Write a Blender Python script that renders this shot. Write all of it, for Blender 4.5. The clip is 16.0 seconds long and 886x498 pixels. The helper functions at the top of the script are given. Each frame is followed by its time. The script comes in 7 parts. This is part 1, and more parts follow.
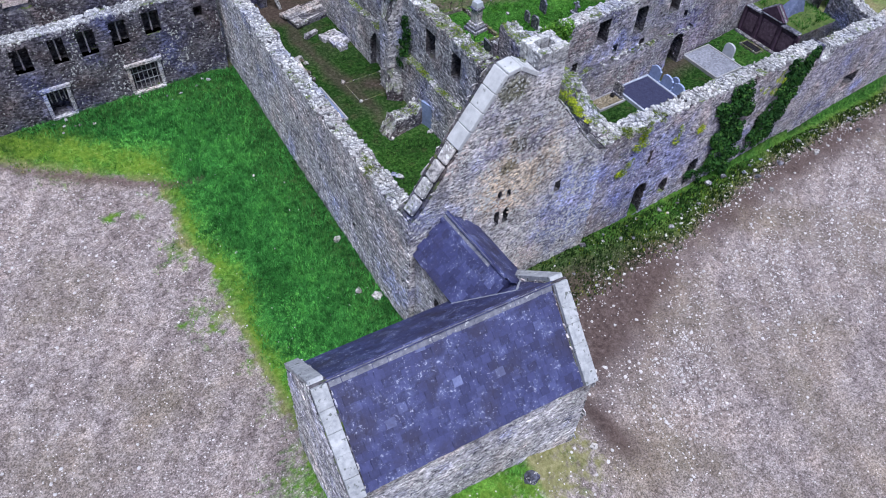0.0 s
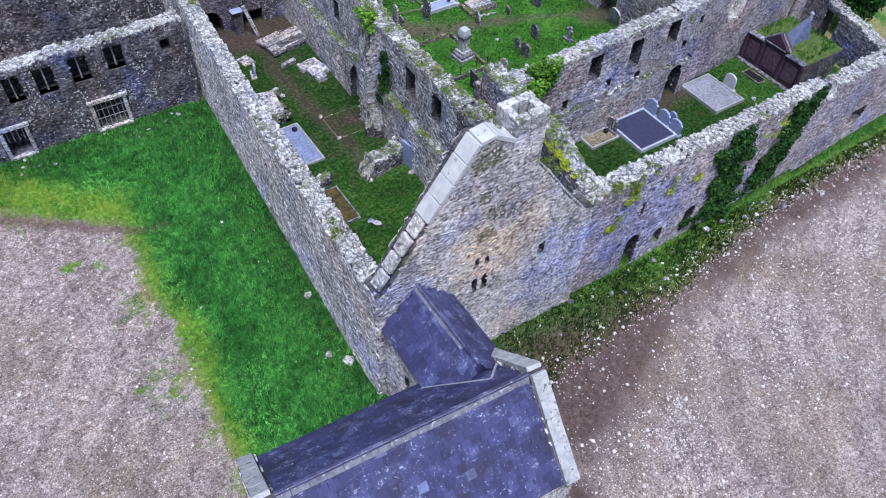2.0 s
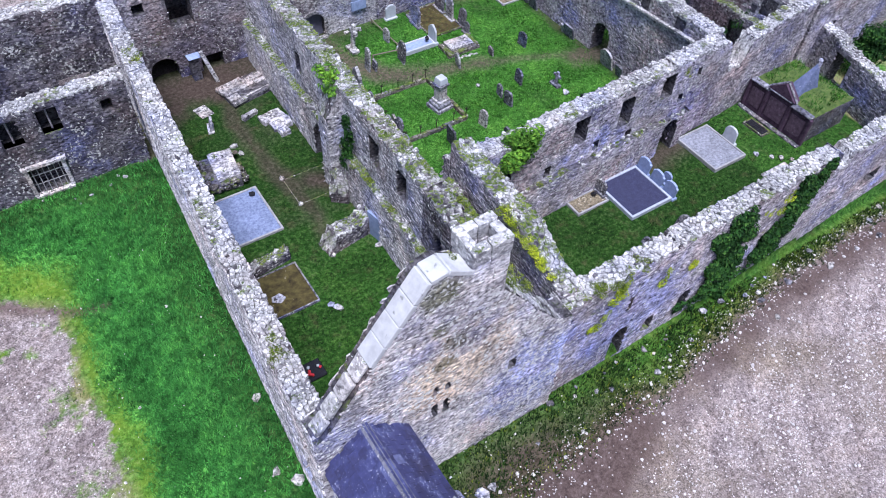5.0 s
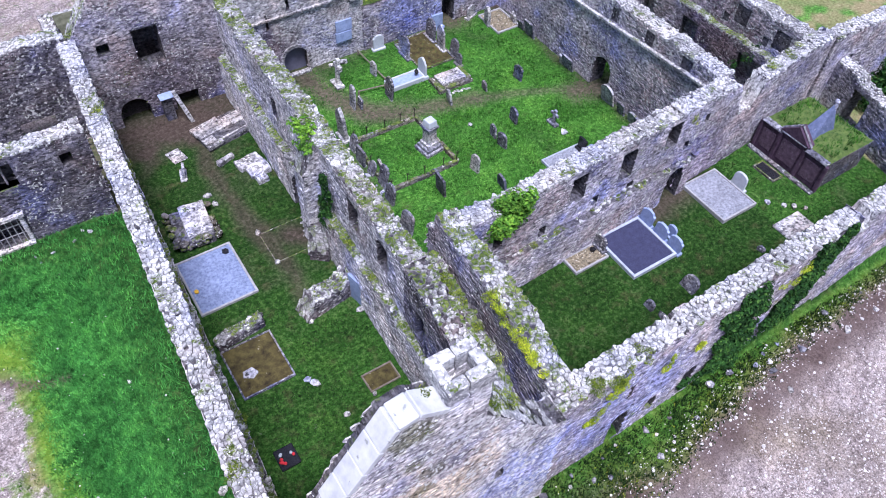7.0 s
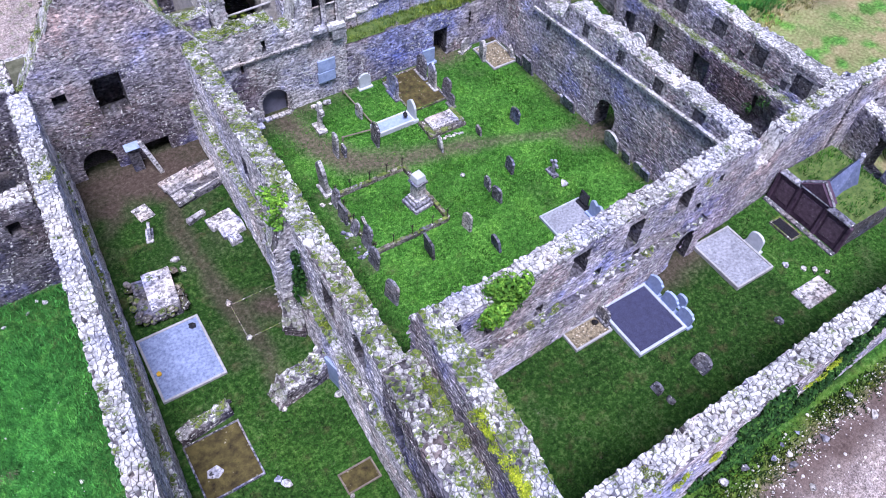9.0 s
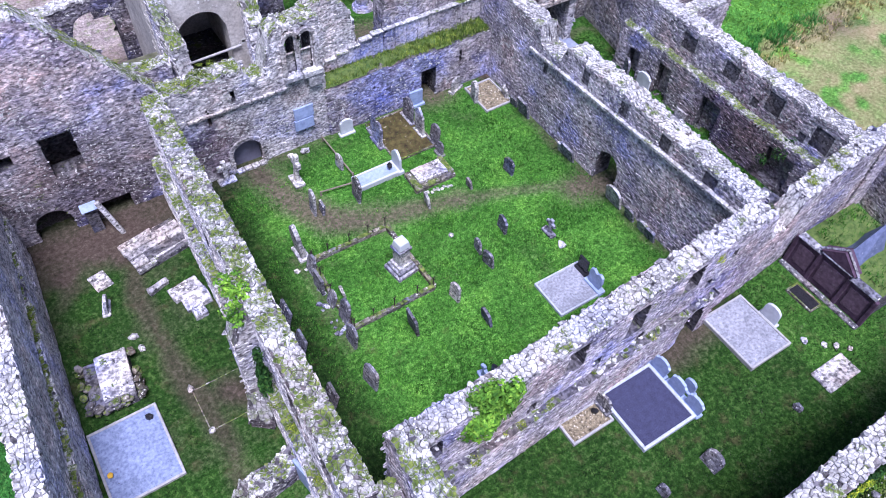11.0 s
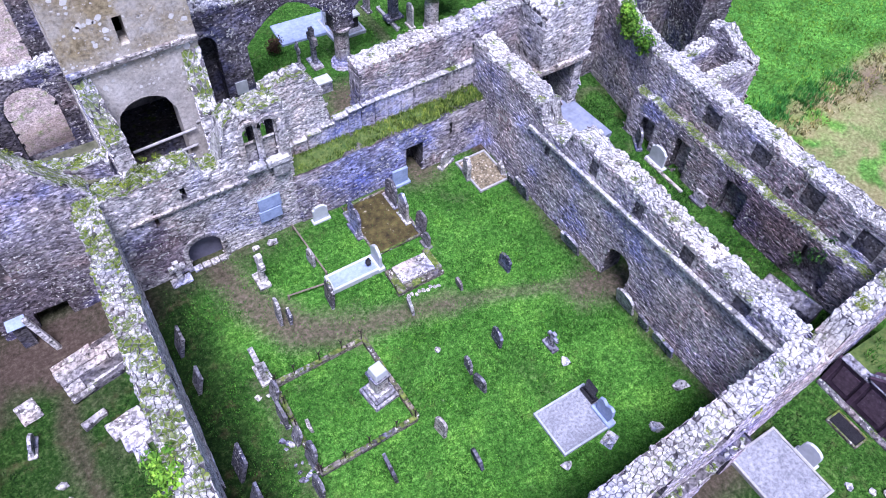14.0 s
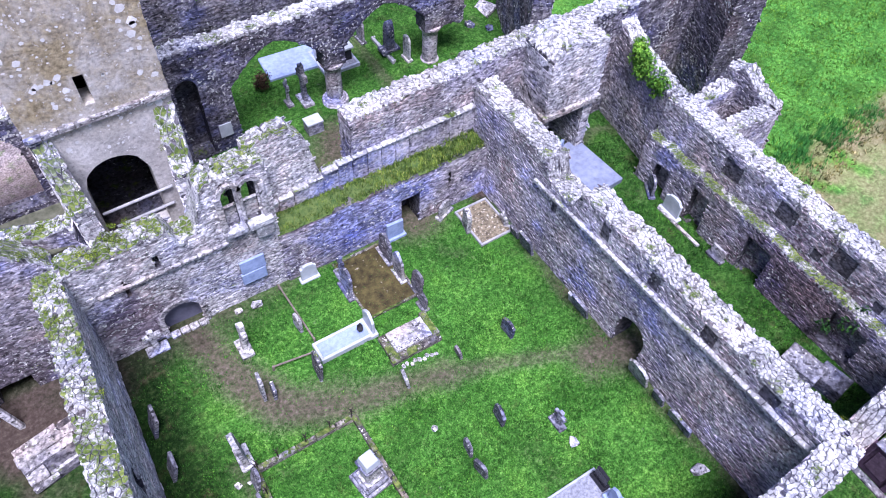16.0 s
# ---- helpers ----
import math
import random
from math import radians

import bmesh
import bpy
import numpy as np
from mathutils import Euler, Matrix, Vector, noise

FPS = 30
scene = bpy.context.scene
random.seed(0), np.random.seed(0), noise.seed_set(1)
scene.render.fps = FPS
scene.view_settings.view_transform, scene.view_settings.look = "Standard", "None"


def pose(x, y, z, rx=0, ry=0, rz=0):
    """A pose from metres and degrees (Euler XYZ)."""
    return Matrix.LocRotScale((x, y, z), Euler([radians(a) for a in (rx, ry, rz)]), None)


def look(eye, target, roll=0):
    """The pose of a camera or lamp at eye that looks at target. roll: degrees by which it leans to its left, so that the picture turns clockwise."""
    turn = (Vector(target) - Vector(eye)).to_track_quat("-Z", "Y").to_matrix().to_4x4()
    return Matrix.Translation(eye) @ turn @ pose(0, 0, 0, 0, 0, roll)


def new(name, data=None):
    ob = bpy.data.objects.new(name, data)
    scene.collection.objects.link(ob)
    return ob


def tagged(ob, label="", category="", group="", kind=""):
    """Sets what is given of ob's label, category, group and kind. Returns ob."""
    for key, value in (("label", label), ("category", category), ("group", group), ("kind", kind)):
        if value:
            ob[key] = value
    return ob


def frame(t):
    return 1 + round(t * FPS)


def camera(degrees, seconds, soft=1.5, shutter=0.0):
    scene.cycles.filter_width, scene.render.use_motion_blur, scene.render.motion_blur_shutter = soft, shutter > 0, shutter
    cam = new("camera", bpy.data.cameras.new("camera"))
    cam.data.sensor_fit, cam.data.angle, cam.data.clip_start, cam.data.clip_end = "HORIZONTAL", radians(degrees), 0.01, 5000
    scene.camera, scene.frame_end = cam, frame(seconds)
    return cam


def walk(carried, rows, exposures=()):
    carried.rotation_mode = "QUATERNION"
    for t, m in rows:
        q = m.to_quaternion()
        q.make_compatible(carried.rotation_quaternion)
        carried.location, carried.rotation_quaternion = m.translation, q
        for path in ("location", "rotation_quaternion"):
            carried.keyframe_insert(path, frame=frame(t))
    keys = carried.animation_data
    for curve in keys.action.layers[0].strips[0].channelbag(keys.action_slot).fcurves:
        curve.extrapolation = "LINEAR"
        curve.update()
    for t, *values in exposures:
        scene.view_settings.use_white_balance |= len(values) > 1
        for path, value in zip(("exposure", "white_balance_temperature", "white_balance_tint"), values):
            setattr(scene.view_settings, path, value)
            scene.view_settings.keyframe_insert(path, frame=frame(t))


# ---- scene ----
cam = camera(61.1, 16.0, 1.0)
PATH = [
    (0, (-4.105, 2.495, 26.734), (-3.322, 3.565, 25.236), 3.7),
    (0.5, (-3.329, 3.175, 26.772), (-2.549, 4.243, 25.272), 3.7),
    (1, (-2.61, 3.729, 26.815), (-1.835, 4.797, 25.312), 3.6),
    (1.5, (-1.848, 4.365, 26.858), (-1.076, 5.43, 25.351), 3.5),
    (2, (-1.166, 4.953, 26.911), (-0.397, 6.016, 25.401), 3.6),
    (2.5, (-0.413, 5.551, 26.969), (0.353, 6.611, 25.456), 3.5),
    (3, (0.303, 6.112, 26.962), (1.067, 7.171, 25.448), 3.5),
    (3.5, (1.062, 6.709, 26.97), (1.822, 7.769, 25.454), 3.4),
    (4, (1.744, 7.345, 26.992), (2.502, 8.402, 25.472), 3.4),
    (6.5, (5.3, 11.086, 27.204), (6.04, 12.125, 25.664), 3.3),
    (7, (6.036, 11.901, 27.245), (6.77, 12.936, 25.699), 3.2),
    (7.5, (6.841, 12.828, 27.252), (7.57, 13.859, 25.701), 3.1),
    (8, (7.549, 13.664, 27.216), (8.275, 14.694, 25.662), 3.1),
    (8.5, (8.285, 14.541, 27.203), (9.007, 15.567, 25.645), 3.1),
    (9, (9.096, 15.491, 27.135), (9.814, 16.512, 25.573), 3.1),
    (11.5, (13.0, 19.962, 26.844), (13.7, 20.967, 25.263), 2.9),
    (12, (13.786, 20.892, 26.758), (14.482, 21.895, 25.174), 2.8),
    (12.5, (14.459, 21.768, 26.668), (15.154, 22.769, 25.082), 2.9),
    (13, (15.188, 22.709, 26.537), (15.881, 23.707, 24.948), 2.8),
    (13.5, (15.804, 23.551, 26.415), (16.496, 24.548, 24.825), 2.9),
    (14, (16.447, 24.399, 26.311), (17.138, 25.395, 24.72), 2.9),
    (14.5, (16.994, 25.144, 26.199), (17.683, 26.139, 24.607), 2.9),
    (15, (17.543, 25.969, 26.121), (18.231, 26.961, 24.526), 2.9),
    (15.5, (18.026, 26.676, 26.039), (18.712, 27.668, 24.443), 2.8),
    (16, (18.533, 27.451, 26.019), (19.216, 28.438, 24.42), 2.9),
]
walk(cam, [(t, look(eye, target, roll)) for t, eye, target, roll in PATH], [(0.0, 0.2, 5600, 15), (4.0, 0.44, 5600, 18), (9.0, 0.78, 5550, 26), (16.0, 0.93, 5480, 30)])

# World, sun and exposure: a bright overcast day, the brighter sky behind the start of the flight
world = bpy.data.worlds.new("sky")
scene.world = world
world.use_nodes = True
wn = world.node_tree
sky = wn.nodes.new("ShaderNodeTexSky")
sky.sky_type = "NISHITA"
sky.sun_disc = False
sky.sun_elevation, sky.sun_rotation = radians(70), radians(204)
sky.dust_density, sky.air_density, sky.ozone_density = 3.0, 1.2, 2.0
wn.links.new(sky.outputs[0], wn.nodes["Background"].inputs[0])
wn.nodes["Background"].inputs[1].default_value = 0.066
sun_data = bpy.data.lights.new("sun", "SUN")
sun_data.energy, sun_data.angle, sun_data.color = 3.45, radians(24), (1.0, 0.97, 0.93)
sun = new("sun", sun_data)
sun.matrix_world = look((-3.8, -8.4, 25), (0, 0, 0))

rng = random.Random(7)


# ---- materials ----
def nodes_of(name):
    m = bpy.data.materials.new(name)
    m.use_nodes = True
    nt = m.node_tree
    return m, nt, nt.nodes["Principled BSDF"]


def coords(nt, scale=1.0):
    g = nt.nodes.new("ShaderNodeNewGeometry")
    return g.outputs["Position"]


def noise_node(nt, vec, scale, detail=4.0, rough=0.6):
    n = nt.nodes.new("ShaderNodeTexNoise")
    n.inputs["Scale"].default_value = scale
    n.inputs["Detail"].default_value = detail
    n.inputs["Roughness"].default_value = rough
    nt.links.new(vec, n.inputs["Vector"])
    return n.outputs["Fac"]


def ramp(nt, fac, stops):
    r = nt.nodes.new("ShaderNodeValToRGB")
    el = r.color_ramp.elements
    while len(el) < len(stops):
        el.new(0.5)
    for e, (p, c) in zip(el, stops):
        e.position = p
        e.color = (*c, 1) if len(c) == 3 else c
    nt.links.new(fac, r.inputs[0])
    return r.outputs[0]


def mixc(nt, fac, a, b, mode="MIX"):
    n = nt.nodes.new("ShaderNodeMix")
    n.data_type, n.blend_type = "RGBA", mode
    for sock, v in ((n.inputs[0], fac), (n.inputs[6], a), (n.inputs[7], b)):
        if isinstance(v, (int, float)):
            sock.default_value = v
        elif isinstance(v, tuple):
            sock.default_value = (*v, 1)
        else:
            nt.links.new(v, sock)
    return n.outputs[2]


def step(nt, fac, lo, hi):
    n = nt.nodes.new("ShaderNodeMapRange")
    n.inputs[1].default_value, n.inputs[2].default_value = lo, hi
    nt.links.new(fac, n.inputs[0])
    return n.outputs[0]


def bumped(nt, bsdf, fac, strength=0.5, dist=0.03):
    b = nt.nodes.new("ShaderNodeBump")
    b.inputs["Strength"].default_value, b.inputs["Distance"].default_value = strength, dist
    nt.links.new(fac, b.inputs["Height"])
    nt.links.new(b.outputs[0], bsdf.inputs["Normal"])


def mul(nt, a, b):
    n = nt.nodes.new("ShaderNodeMath")
    n.operation = "MULTIPLY"
    for s, v in zip(n.inputs, (a, b)):
        if isinstance(v, (int, float)):
            s.default_value = v
        else:
            nt.links.new(v, s)
    return n.outputs[0]


def coursed(nt, p, squash=1.6):
    """The position with its height drawn in, so that marks lie along the courses."""
    v = nt.nodes.new("ShaderNodeVectorMath")
    v.operation = "MULTIPLY"
    v.inputs[1].default_value = (1, 1, squash)
    nt.links.new(p, v.inputs[0])
    return v.outputs[0]


def blotch(nt, p, centre, radius, ragged=0.9):
    """A ragged stain about a place: 1 inside, 0 outside."""
    v = nt.nodes.new("ShaderNodeVectorMath")
    v.operation = "DISTANCE"
    v.inputs[1].default_value = centre
    nt.links.new(p, v.inputs[0])
    m = nt.nodes.new("ShaderNodeMath")
    m.operation = "MULTIPLY_ADD"
    nt.links.new(noise_node(nt, p, 1.6, 4.0, 0.7), m.inputs[0])
    m.inputs[1].default_value = -2.0 * ragged * radius
    nt.links.new(v.outputs["Value"], m.inputs[2])
    return step(nt, m.outputs[0], radius * (1.15 - ragged), radius * (0.55 - ragged))


def stone_material(name, dark, mid, light, lichen=0.35, moss=0.3, by_object=False, lichen_colour=(0.62, 0.62, 0.6), grain=6.0, tint=0.7, grit=1.0, stains=()):
    """Weathered limestone: tone by stone, drifts of blue and warm grey, crisp dark pits, white lichen flecks, moss on what faces up."""
    m, nt, b = nodes_of(name)
    p = coords(nt)
    pc = coursed(nt, p)
    if by_object:
        rnd = nt.nodes.new("ShaderNodeObjectInfo").outputs["Random"]
    else:
        rnd = nt.nodes.new("ShaderNodeNewGeometry").outputs["Random Per Island"]
    deep = dark
    dark, light = (tuple(q + (w - q) * 0.4 for q, w in zip(c, mid)) for c in (dark, light))
    half = tuple(0.5 * (q + w) for q, w in zip(dark, mid))
    tone = ramp(nt, rnd, [(0.0, dark), (0.25, mid), (0.4, half), (0.62, light), (0.75, mid), (0.9, light), (1.0, dark)])
    big = noise_node(nt, p, 0.3, 4.0, 0.6)
    tone = mixc(nt, step(nt, big, 0.45, 0.58), tone, mixc(nt, 0.6, tone, deep), "MIX")
    wash = noise_node(nt, p, 0.7, 5.0, 0.65)
    tone = mixc(nt, mul(nt, step(nt, wash, 0.5, 0.64), 0.6 * lichen), tone, mixc(nt, 0.5, tone, (0.66, 0.66, 0.67)))
    hue = noise_node(nt, p, 0.42, 4.0, 0.6)
    tone = mixc(nt, tint, tone, ramp(nt, hue, [(0.34, (0.66, 0.76, 1.4)), (0.44, (0.97, 0.95, 1.08)), (0.54, (1.04, 1.0, 0.95)), (0.66, (1.22, 0.98, 0.84))]), "MULTIPLY")
    cloud = noise_node(nt, p, 1.5, 4.0, 0.65)
    tone = mixc(nt, 0.8 * grit, tone, ramp(nt, cloud, [(0.36, (0.5, 0.5, 0.54)), (0.5, (1, 1, 1)), (0.64, (1.4, 1.4, 1.38))]), "MULTIPLY")
    fine = noise_node(nt, pc, grain, 2.5, 0.6)
    tone = mixc(nt, 0.9 * grit, tone, ramp(nt, fine, [(0.38, (0.36, 0.36, 0.38)), (0.5, (0.98, 0.98, 0.98)), (0.62, (1.5, 1.5, 1.5))]), "MULTIPLY")
    # pits and open joints
    pit = noise_node(nt, pc, 4.2, 2.0, 0.55)
    tone = mixc(nt, mul(nt, step(nt, pit, 0.365, 0.335), 0.85 * grit), tone, (0.02, 0.019, 0.022))
    for colour, strength, centre, radius in stains:
        tone = mixc(nt, mul(nt, blotch(nt, p, centre, radius), strength), tone, mixc(nt, 1.0, tone, colour, "MULTIPLY"))
    # lichen: small crisp flecks, thicker in some stretches
    drift = noise_node(nt, p, 0.6, 3.0)
    li = noise_node(nt, p, 7.5, 2.5, 0.6)
    add = nt.nodes.new("ShaderNodeMath")
    add.operation = "MULTIPLY_ADD"
    nt.links.new(drift, add.inputs[0])
    add.inputs[1].default_value = 0.35
    nt.links.new(li, add.inputs[2])
    tone = mixc(nt, mul(nt, step(nt, add.outputs[0], 0.86 - 0.14 * lichen, 0.88 - 0.13 * lichen), 0.9), tone, lichen_colour)
    if moss > 0:
        g = nt.nodes.new("ShaderNodeNewGeometry")
        up = nt.nodes.new("ShaderNodeSeparateXYZ")
        nt.links.new(g.outputs["Normal"], up.inputs[0])
        mo = noise_node(nt, p, 1.3, 6.0, 0.78)
        f = mul(nt, step(nt, mo, 0.62 - 0.2 * moss, 0.68 - 0.2 * moss), step(nt, up.outputs[2], 0.0, 0.7))
        tone = mixc(nt, f, tone, ramp(nt, noise_node(nt, p, 5.0, 3.0, 0.6), [(0.3, (0.025, 0.042, 0.01)), (0.5, (0.085, 0.125, 0.026)), (0.7, (0.21, 0.25, 0.06))]))
    nt.links.new(tone, b.inputs["Base Color"])
    b.inputs["Roughness"].default_value = 0.92
    b.inputs["Specular IOR Level"].default_value = 0.2
    bumped(nt, b, fine, 0.6, 0.04)
    return m


def plain_material(name, c1, c2, scale=6.0, rough=0.8, metal=0.0, bump=0.2, spots=None, spot_at=0.62):
    m, nt, b = nodes_of(name)
    p = coords(nt)
    f = noise_node(nt, p, scale, 5.0, 0.65)
    col = ramp(nt, f, [(0.3, c1), (0.7, c2)])
    big = noise_node(nt, p, scale * 0.15, 3.0)
    col = mixc(nt, 0.5, col, ramp(nt, big, [(0.35, (0.7, 0.7, 0.7)), (0.65, (1.15, 1.15, 1.15))]), "MULTIPLY")
    if spots:
        s = noise_node(nt, p, scale * 0.9 + 1.7, 3.0, 0.6)
        col = mixc(nt, step(nt, s, spot_at, spot_at + 0.05), col, spots)
    nt.links.new(col, b.inputs["Base Color"])
    b.inputs["Roughness"].default_value, b.inputs["Metallic"].default_value = rough, metal
    b.inputs["Specular IOR Level"].default_value = 0.3
    if bump:
        bumped(nt, b, f, bump, 0.02)
    return m


def leaf_material(name, lo, hi, tip=None):
    m, nt, b = nodes_of(name)
    rnd = nt.nodes.new("ShaderNodeNewGeometry").outputs["Random Per Island"]
    col = ramp(nt, rnd, [(0.0, lo), (0.8, hi), (1.0, tip or hi)])
    big = noise_node(nt, coords(nt), 0.6, 3.0)
    col = mixc(nt, 0.6, col, ramp(nt, big, [(0.38, (0.42, 0.48, 0.42)), (0.5, (0.9, 0.92, 0.9)), (0.63, (1.45, 1.3, 1.1))]), "MULTIPLY")
    patch = noise_node(nt, coords(nt), 2.4, 4.0, 0.65)
    col = mixc(nt, 0.8, col, ramp(nt, patch, [(0.36, (0.38, 0.42, 0.4)), (0.5, (1, 1, 1)), (0.64, (1.5, 1.4, 1.3))]), "MULTIPLY")
    nt.links.new(col, b.inputs["Base Color"])
    b.inputs["Roughness"].default_value = 0.75
    b.inputs["Specular IOR Level"].default_value = 0.15
    return m


def slate_material(name, by_object):
    m, nt, b = nodes_of(name)
    p = coords(nt)
    rnd = nt.nodes.new("ShaderNodeObjectInfo").outputs["Random"] if by_object else nt.nodes.new("ShaderNodeNewGeometry").outputs["Random Per Island"]
    col = ramp(nt, rnd, [(0.0, (0.03, 0.032, 0.095)), (0.5, (0.042, 0.046, 0.135)), (0.94, (0.053, 0.058, 0.162)), (0.99, (0.085, 0.095, 0.22)), (1.0, (0.16, 0.18, 0.34))])
    f = noise_node(nt, p, 7.0, 5.0, 0.7)
    col = mixc(nt, 0.6, col, ramp(nt, f, [(0.3, (0.6, 0.6, 0.62)), (0.7, (1.4, 1.4, 1.35))]), "MULTIPLY")
    big = noise_node(nt, p, 0.7, 4.0)
    col = mixc(nt, mul(nt, step(nt, big, 0.46, 0.66), 0.7), col, (0.03, 0.024, 0.045))
    pale = noise_node(nt, p, 1.6, 4.0, 0.7)
    col = mixc(nt, mul(nt, step(nt, pale, 0.5, 0.68), 0.55), col, (0.115, 0.135, 0.30))
    li = noise_node(nt, p, 11.0, 5.0, 0.75)
    add = nt.nodes.new("ShaderNodeMath")
    add.operation = "MULTIPLY_ADD"
    nt.links.new(pale, add.inputs[0])
    add.inputs[1].default_value = 0.4
    nt.links.new(li, add.inputs[2])
    col = mixc(nt, mul(nt, step(nt, add.outputs[0], 0.81, 0.86), 0.85), col, (0.42, 0.44, 0.58))
    nt.links.new(col, b.inputs["Base Color"])
    b.inputs["Roughness"].default_value = 0.6
    bumped(nt, b, f, 0.3, 0.01)
    return m


def ground_material():
    """Soil, grass and trodden paths, blended by the ground's own attributes with ragged edges."""
    m, nt, b = nodes_of("ground")
    p = coords(nt)

    def attr(n):
        a = nt.nodes.new("ShaderNodeAttribute")
        a.attribute_name = n
        return a.outputs["Fac"]

    fine = noise_node(nt, p, 5.0, 8.0, 0.75)
    mid = noise_node(nt, p, 1.3, 5.0, 0.65)
    big = noise_node(nt, p, 0.18, 3.0)
    # soil: pale crumbly tilth with darker and greener drifts, drawn out along the furrows
    soil = ramp(nt, fine, [(0.34, (0.13, 0.106, 0.1)), (0.5, (0.29, 0.25, 0.24)), (0.64, (0.46, 0.405, 0.395))])
    soil = mixc(nt, 0.6, soil, ramp(nt, mid, [(0.35, (0.62, 0.6, 0.62)), (0.5, (1, 1, 1)), (0.66, (1.25, 1.22, 1.16))]), "MULTIPLY")
    soil = mixc(nt, step(nt, big, 0.48, 0.68), soil, mixc(nt, 0.5, soil, (0.17, 0.14, 0.085)))
    wave = nt.nodes.new("ShaderNodeTexWave")
    wave.wave_type, wave.rings_direction = "RINGS", "Z"
    wave.inputs["Scale"].default_value, wave.inputs["Distortion"].default_value = 0.22, 7.0
    wave.inputs["Detail"].default_value = 3.0
    mp = nt.nodes.new("ShaderNodeMapping")
    mp.inputs["Location"].default_value = (-52.0, 12.0, 0.0)
    nt.links.new(p, mp.inputs[0])
    nt.links.new(mp.outputs[0], wave.inputs["Vector"])
    soil = mixc(nt, 0.36, soil, ramp(nt, wave.outputs["Fac"], [(0.2, (0.68, 0.64, 0.66)), (0.7, (1.12, 1.12, 1.12))]), "MULTIPLY")
    vast = noise_node(nt, p, 0.32, 5.0, 0.65)
    soil = mixc(nt, 0.5, soil, ramp(nt, vast, [(0.36, (0.72, 0.68, 0.66)), (0.5, (1, 1, 1)), (0.64, (1.2, 1.14, 1.04))]), "MULTIPLY")
    st = nt.nodes.new("ShaderNodeTexVoronoi")
    st.inputs["Scale"].default_value = 6.0
    nt.links.new(p, st.inputs["Vector"])
    soil = mixc(nt, mul(nt, step(nt, st.outputs["Distance"], 0.16, 0.08), step(nt, mid, 0.45, 0.55)), soil, (0.62, 0.58, 0.58))
    short = ramp(nt, fine, [(0.36, (0.016, 0.066, 0.008)), (0.5, (0.054, 0.17, 0.022)), (0.64, (0.13, 0.315, 0.05))])
    short = mixc(nt, step(nt, mid, 0.5, 0.7), short, mixc(nt, 0.5, short, (0.035, 0.10, 0.02)))
    grit = ramp(nt, noise_node(nt, p, 15.0, 3.0, 0.6), [(0.39, (0.35, 0.35, 0.35)), (0.5, (1, 1, 1)), (0.61, (1.6, 1.6, 1.6))])
    soil = mixc(nt, 0.68, soil, grit, "MULTIPLY")
    blot = noise_node(nt, p, 0.5, 4.0, 0.6)
    lush = ramp(nt, fine, [(0.36, (0.016, 0.08, 0.016)), (0.5, (0.055, 0.25, 0.045)), (0.64, (0.13, 0.43, 0.08))])
    lush = mixc(nt, 0.8, lush, ramp(nt, blot, [(0.38, (0.36, 0.44, 0.42)), (0.5, (0.9, 0.92, 0.9)), (0.64, (1.8, 1.5, 1.3))]), "MULTIPLY")
    short = mixc(nt, 0.7, short, ramp(nt, blot, [(0.36, (0.45, 0.52, 0.5)), (0.52, (1.0, 1.0, 1.0)), (0.66, (1.6, 1.35, 1.25))]), "MULTIPLY")
    short = mixc(nt, mul(nt, step(nt, mid, 0.6, 0.7), 0.4), short, (0.1, 0.13, 0.03))
    crumbs = noise_node(nt, p, 9.0, 4.0, 0.7)
    short = mixc(nt, mul(nt, step(nt, crumbs, 0.66, 0.7), 0.5), short, (0.2, 0.19, 0.09))
    yell = ramp(nt, fine, [(0.3, (0.07, 0.15, 0.012)), (0.55, (0.16, 0.25, 0.025)), (0.75, (0.30, 0.30, 0.09))])
    # dull: a darker turf that carries the shade inside rooms and along walls
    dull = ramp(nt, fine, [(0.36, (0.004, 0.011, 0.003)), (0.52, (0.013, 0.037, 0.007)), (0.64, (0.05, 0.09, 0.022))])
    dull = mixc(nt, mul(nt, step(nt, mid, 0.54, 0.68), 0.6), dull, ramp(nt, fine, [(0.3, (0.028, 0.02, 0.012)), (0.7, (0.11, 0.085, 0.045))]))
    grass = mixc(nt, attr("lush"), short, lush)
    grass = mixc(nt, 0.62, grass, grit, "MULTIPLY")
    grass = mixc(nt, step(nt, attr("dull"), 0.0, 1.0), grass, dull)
    grass = mixc(nt, mul(nt, attr("dry"), step(nt, mid, 0.3, 0.62)), grass, yell)
    straw = ramp(nt, fine, [(0.3, (0.12, 0.10, 0.045)), (0.55, (0.30, 0.255, 0.14)), (0.75, (0.5, 0.44, 0.28))])
    grass = mixc(nt, mul(nt, attr("straw"), step(nt, mid, 0.15, 0.45)), grass, straw)
    dirt = ramp(nt, fine, [(0.28, (0.03, 0.018, 0.016)), (0.52, (0.115, 0.078, 0.07)), (0.75, (0.24, 0.18, 0.165))])

    # dull also darkens bare earth, painting in the shade of the walled hall
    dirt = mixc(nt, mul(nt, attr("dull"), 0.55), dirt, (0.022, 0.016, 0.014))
    rag = noise_node(nt, p, 2.2, 6.0, 0.72)

    def ragged(a, w=0.8):
        n = nt.nodes.new("ShaderNodeMath")
        n.operation = "ADD"
        nt.links.new(a, n.inputs[0])
        k = mul(nt, step(nt, rag, 0.3, 0.7), w)
        nt.links.new(k, n.inputs[1])
        return step(nt, n.outputs[0], 0.5 + w / 2 - 0.2, 0.5 + w / 2 + 0.2)

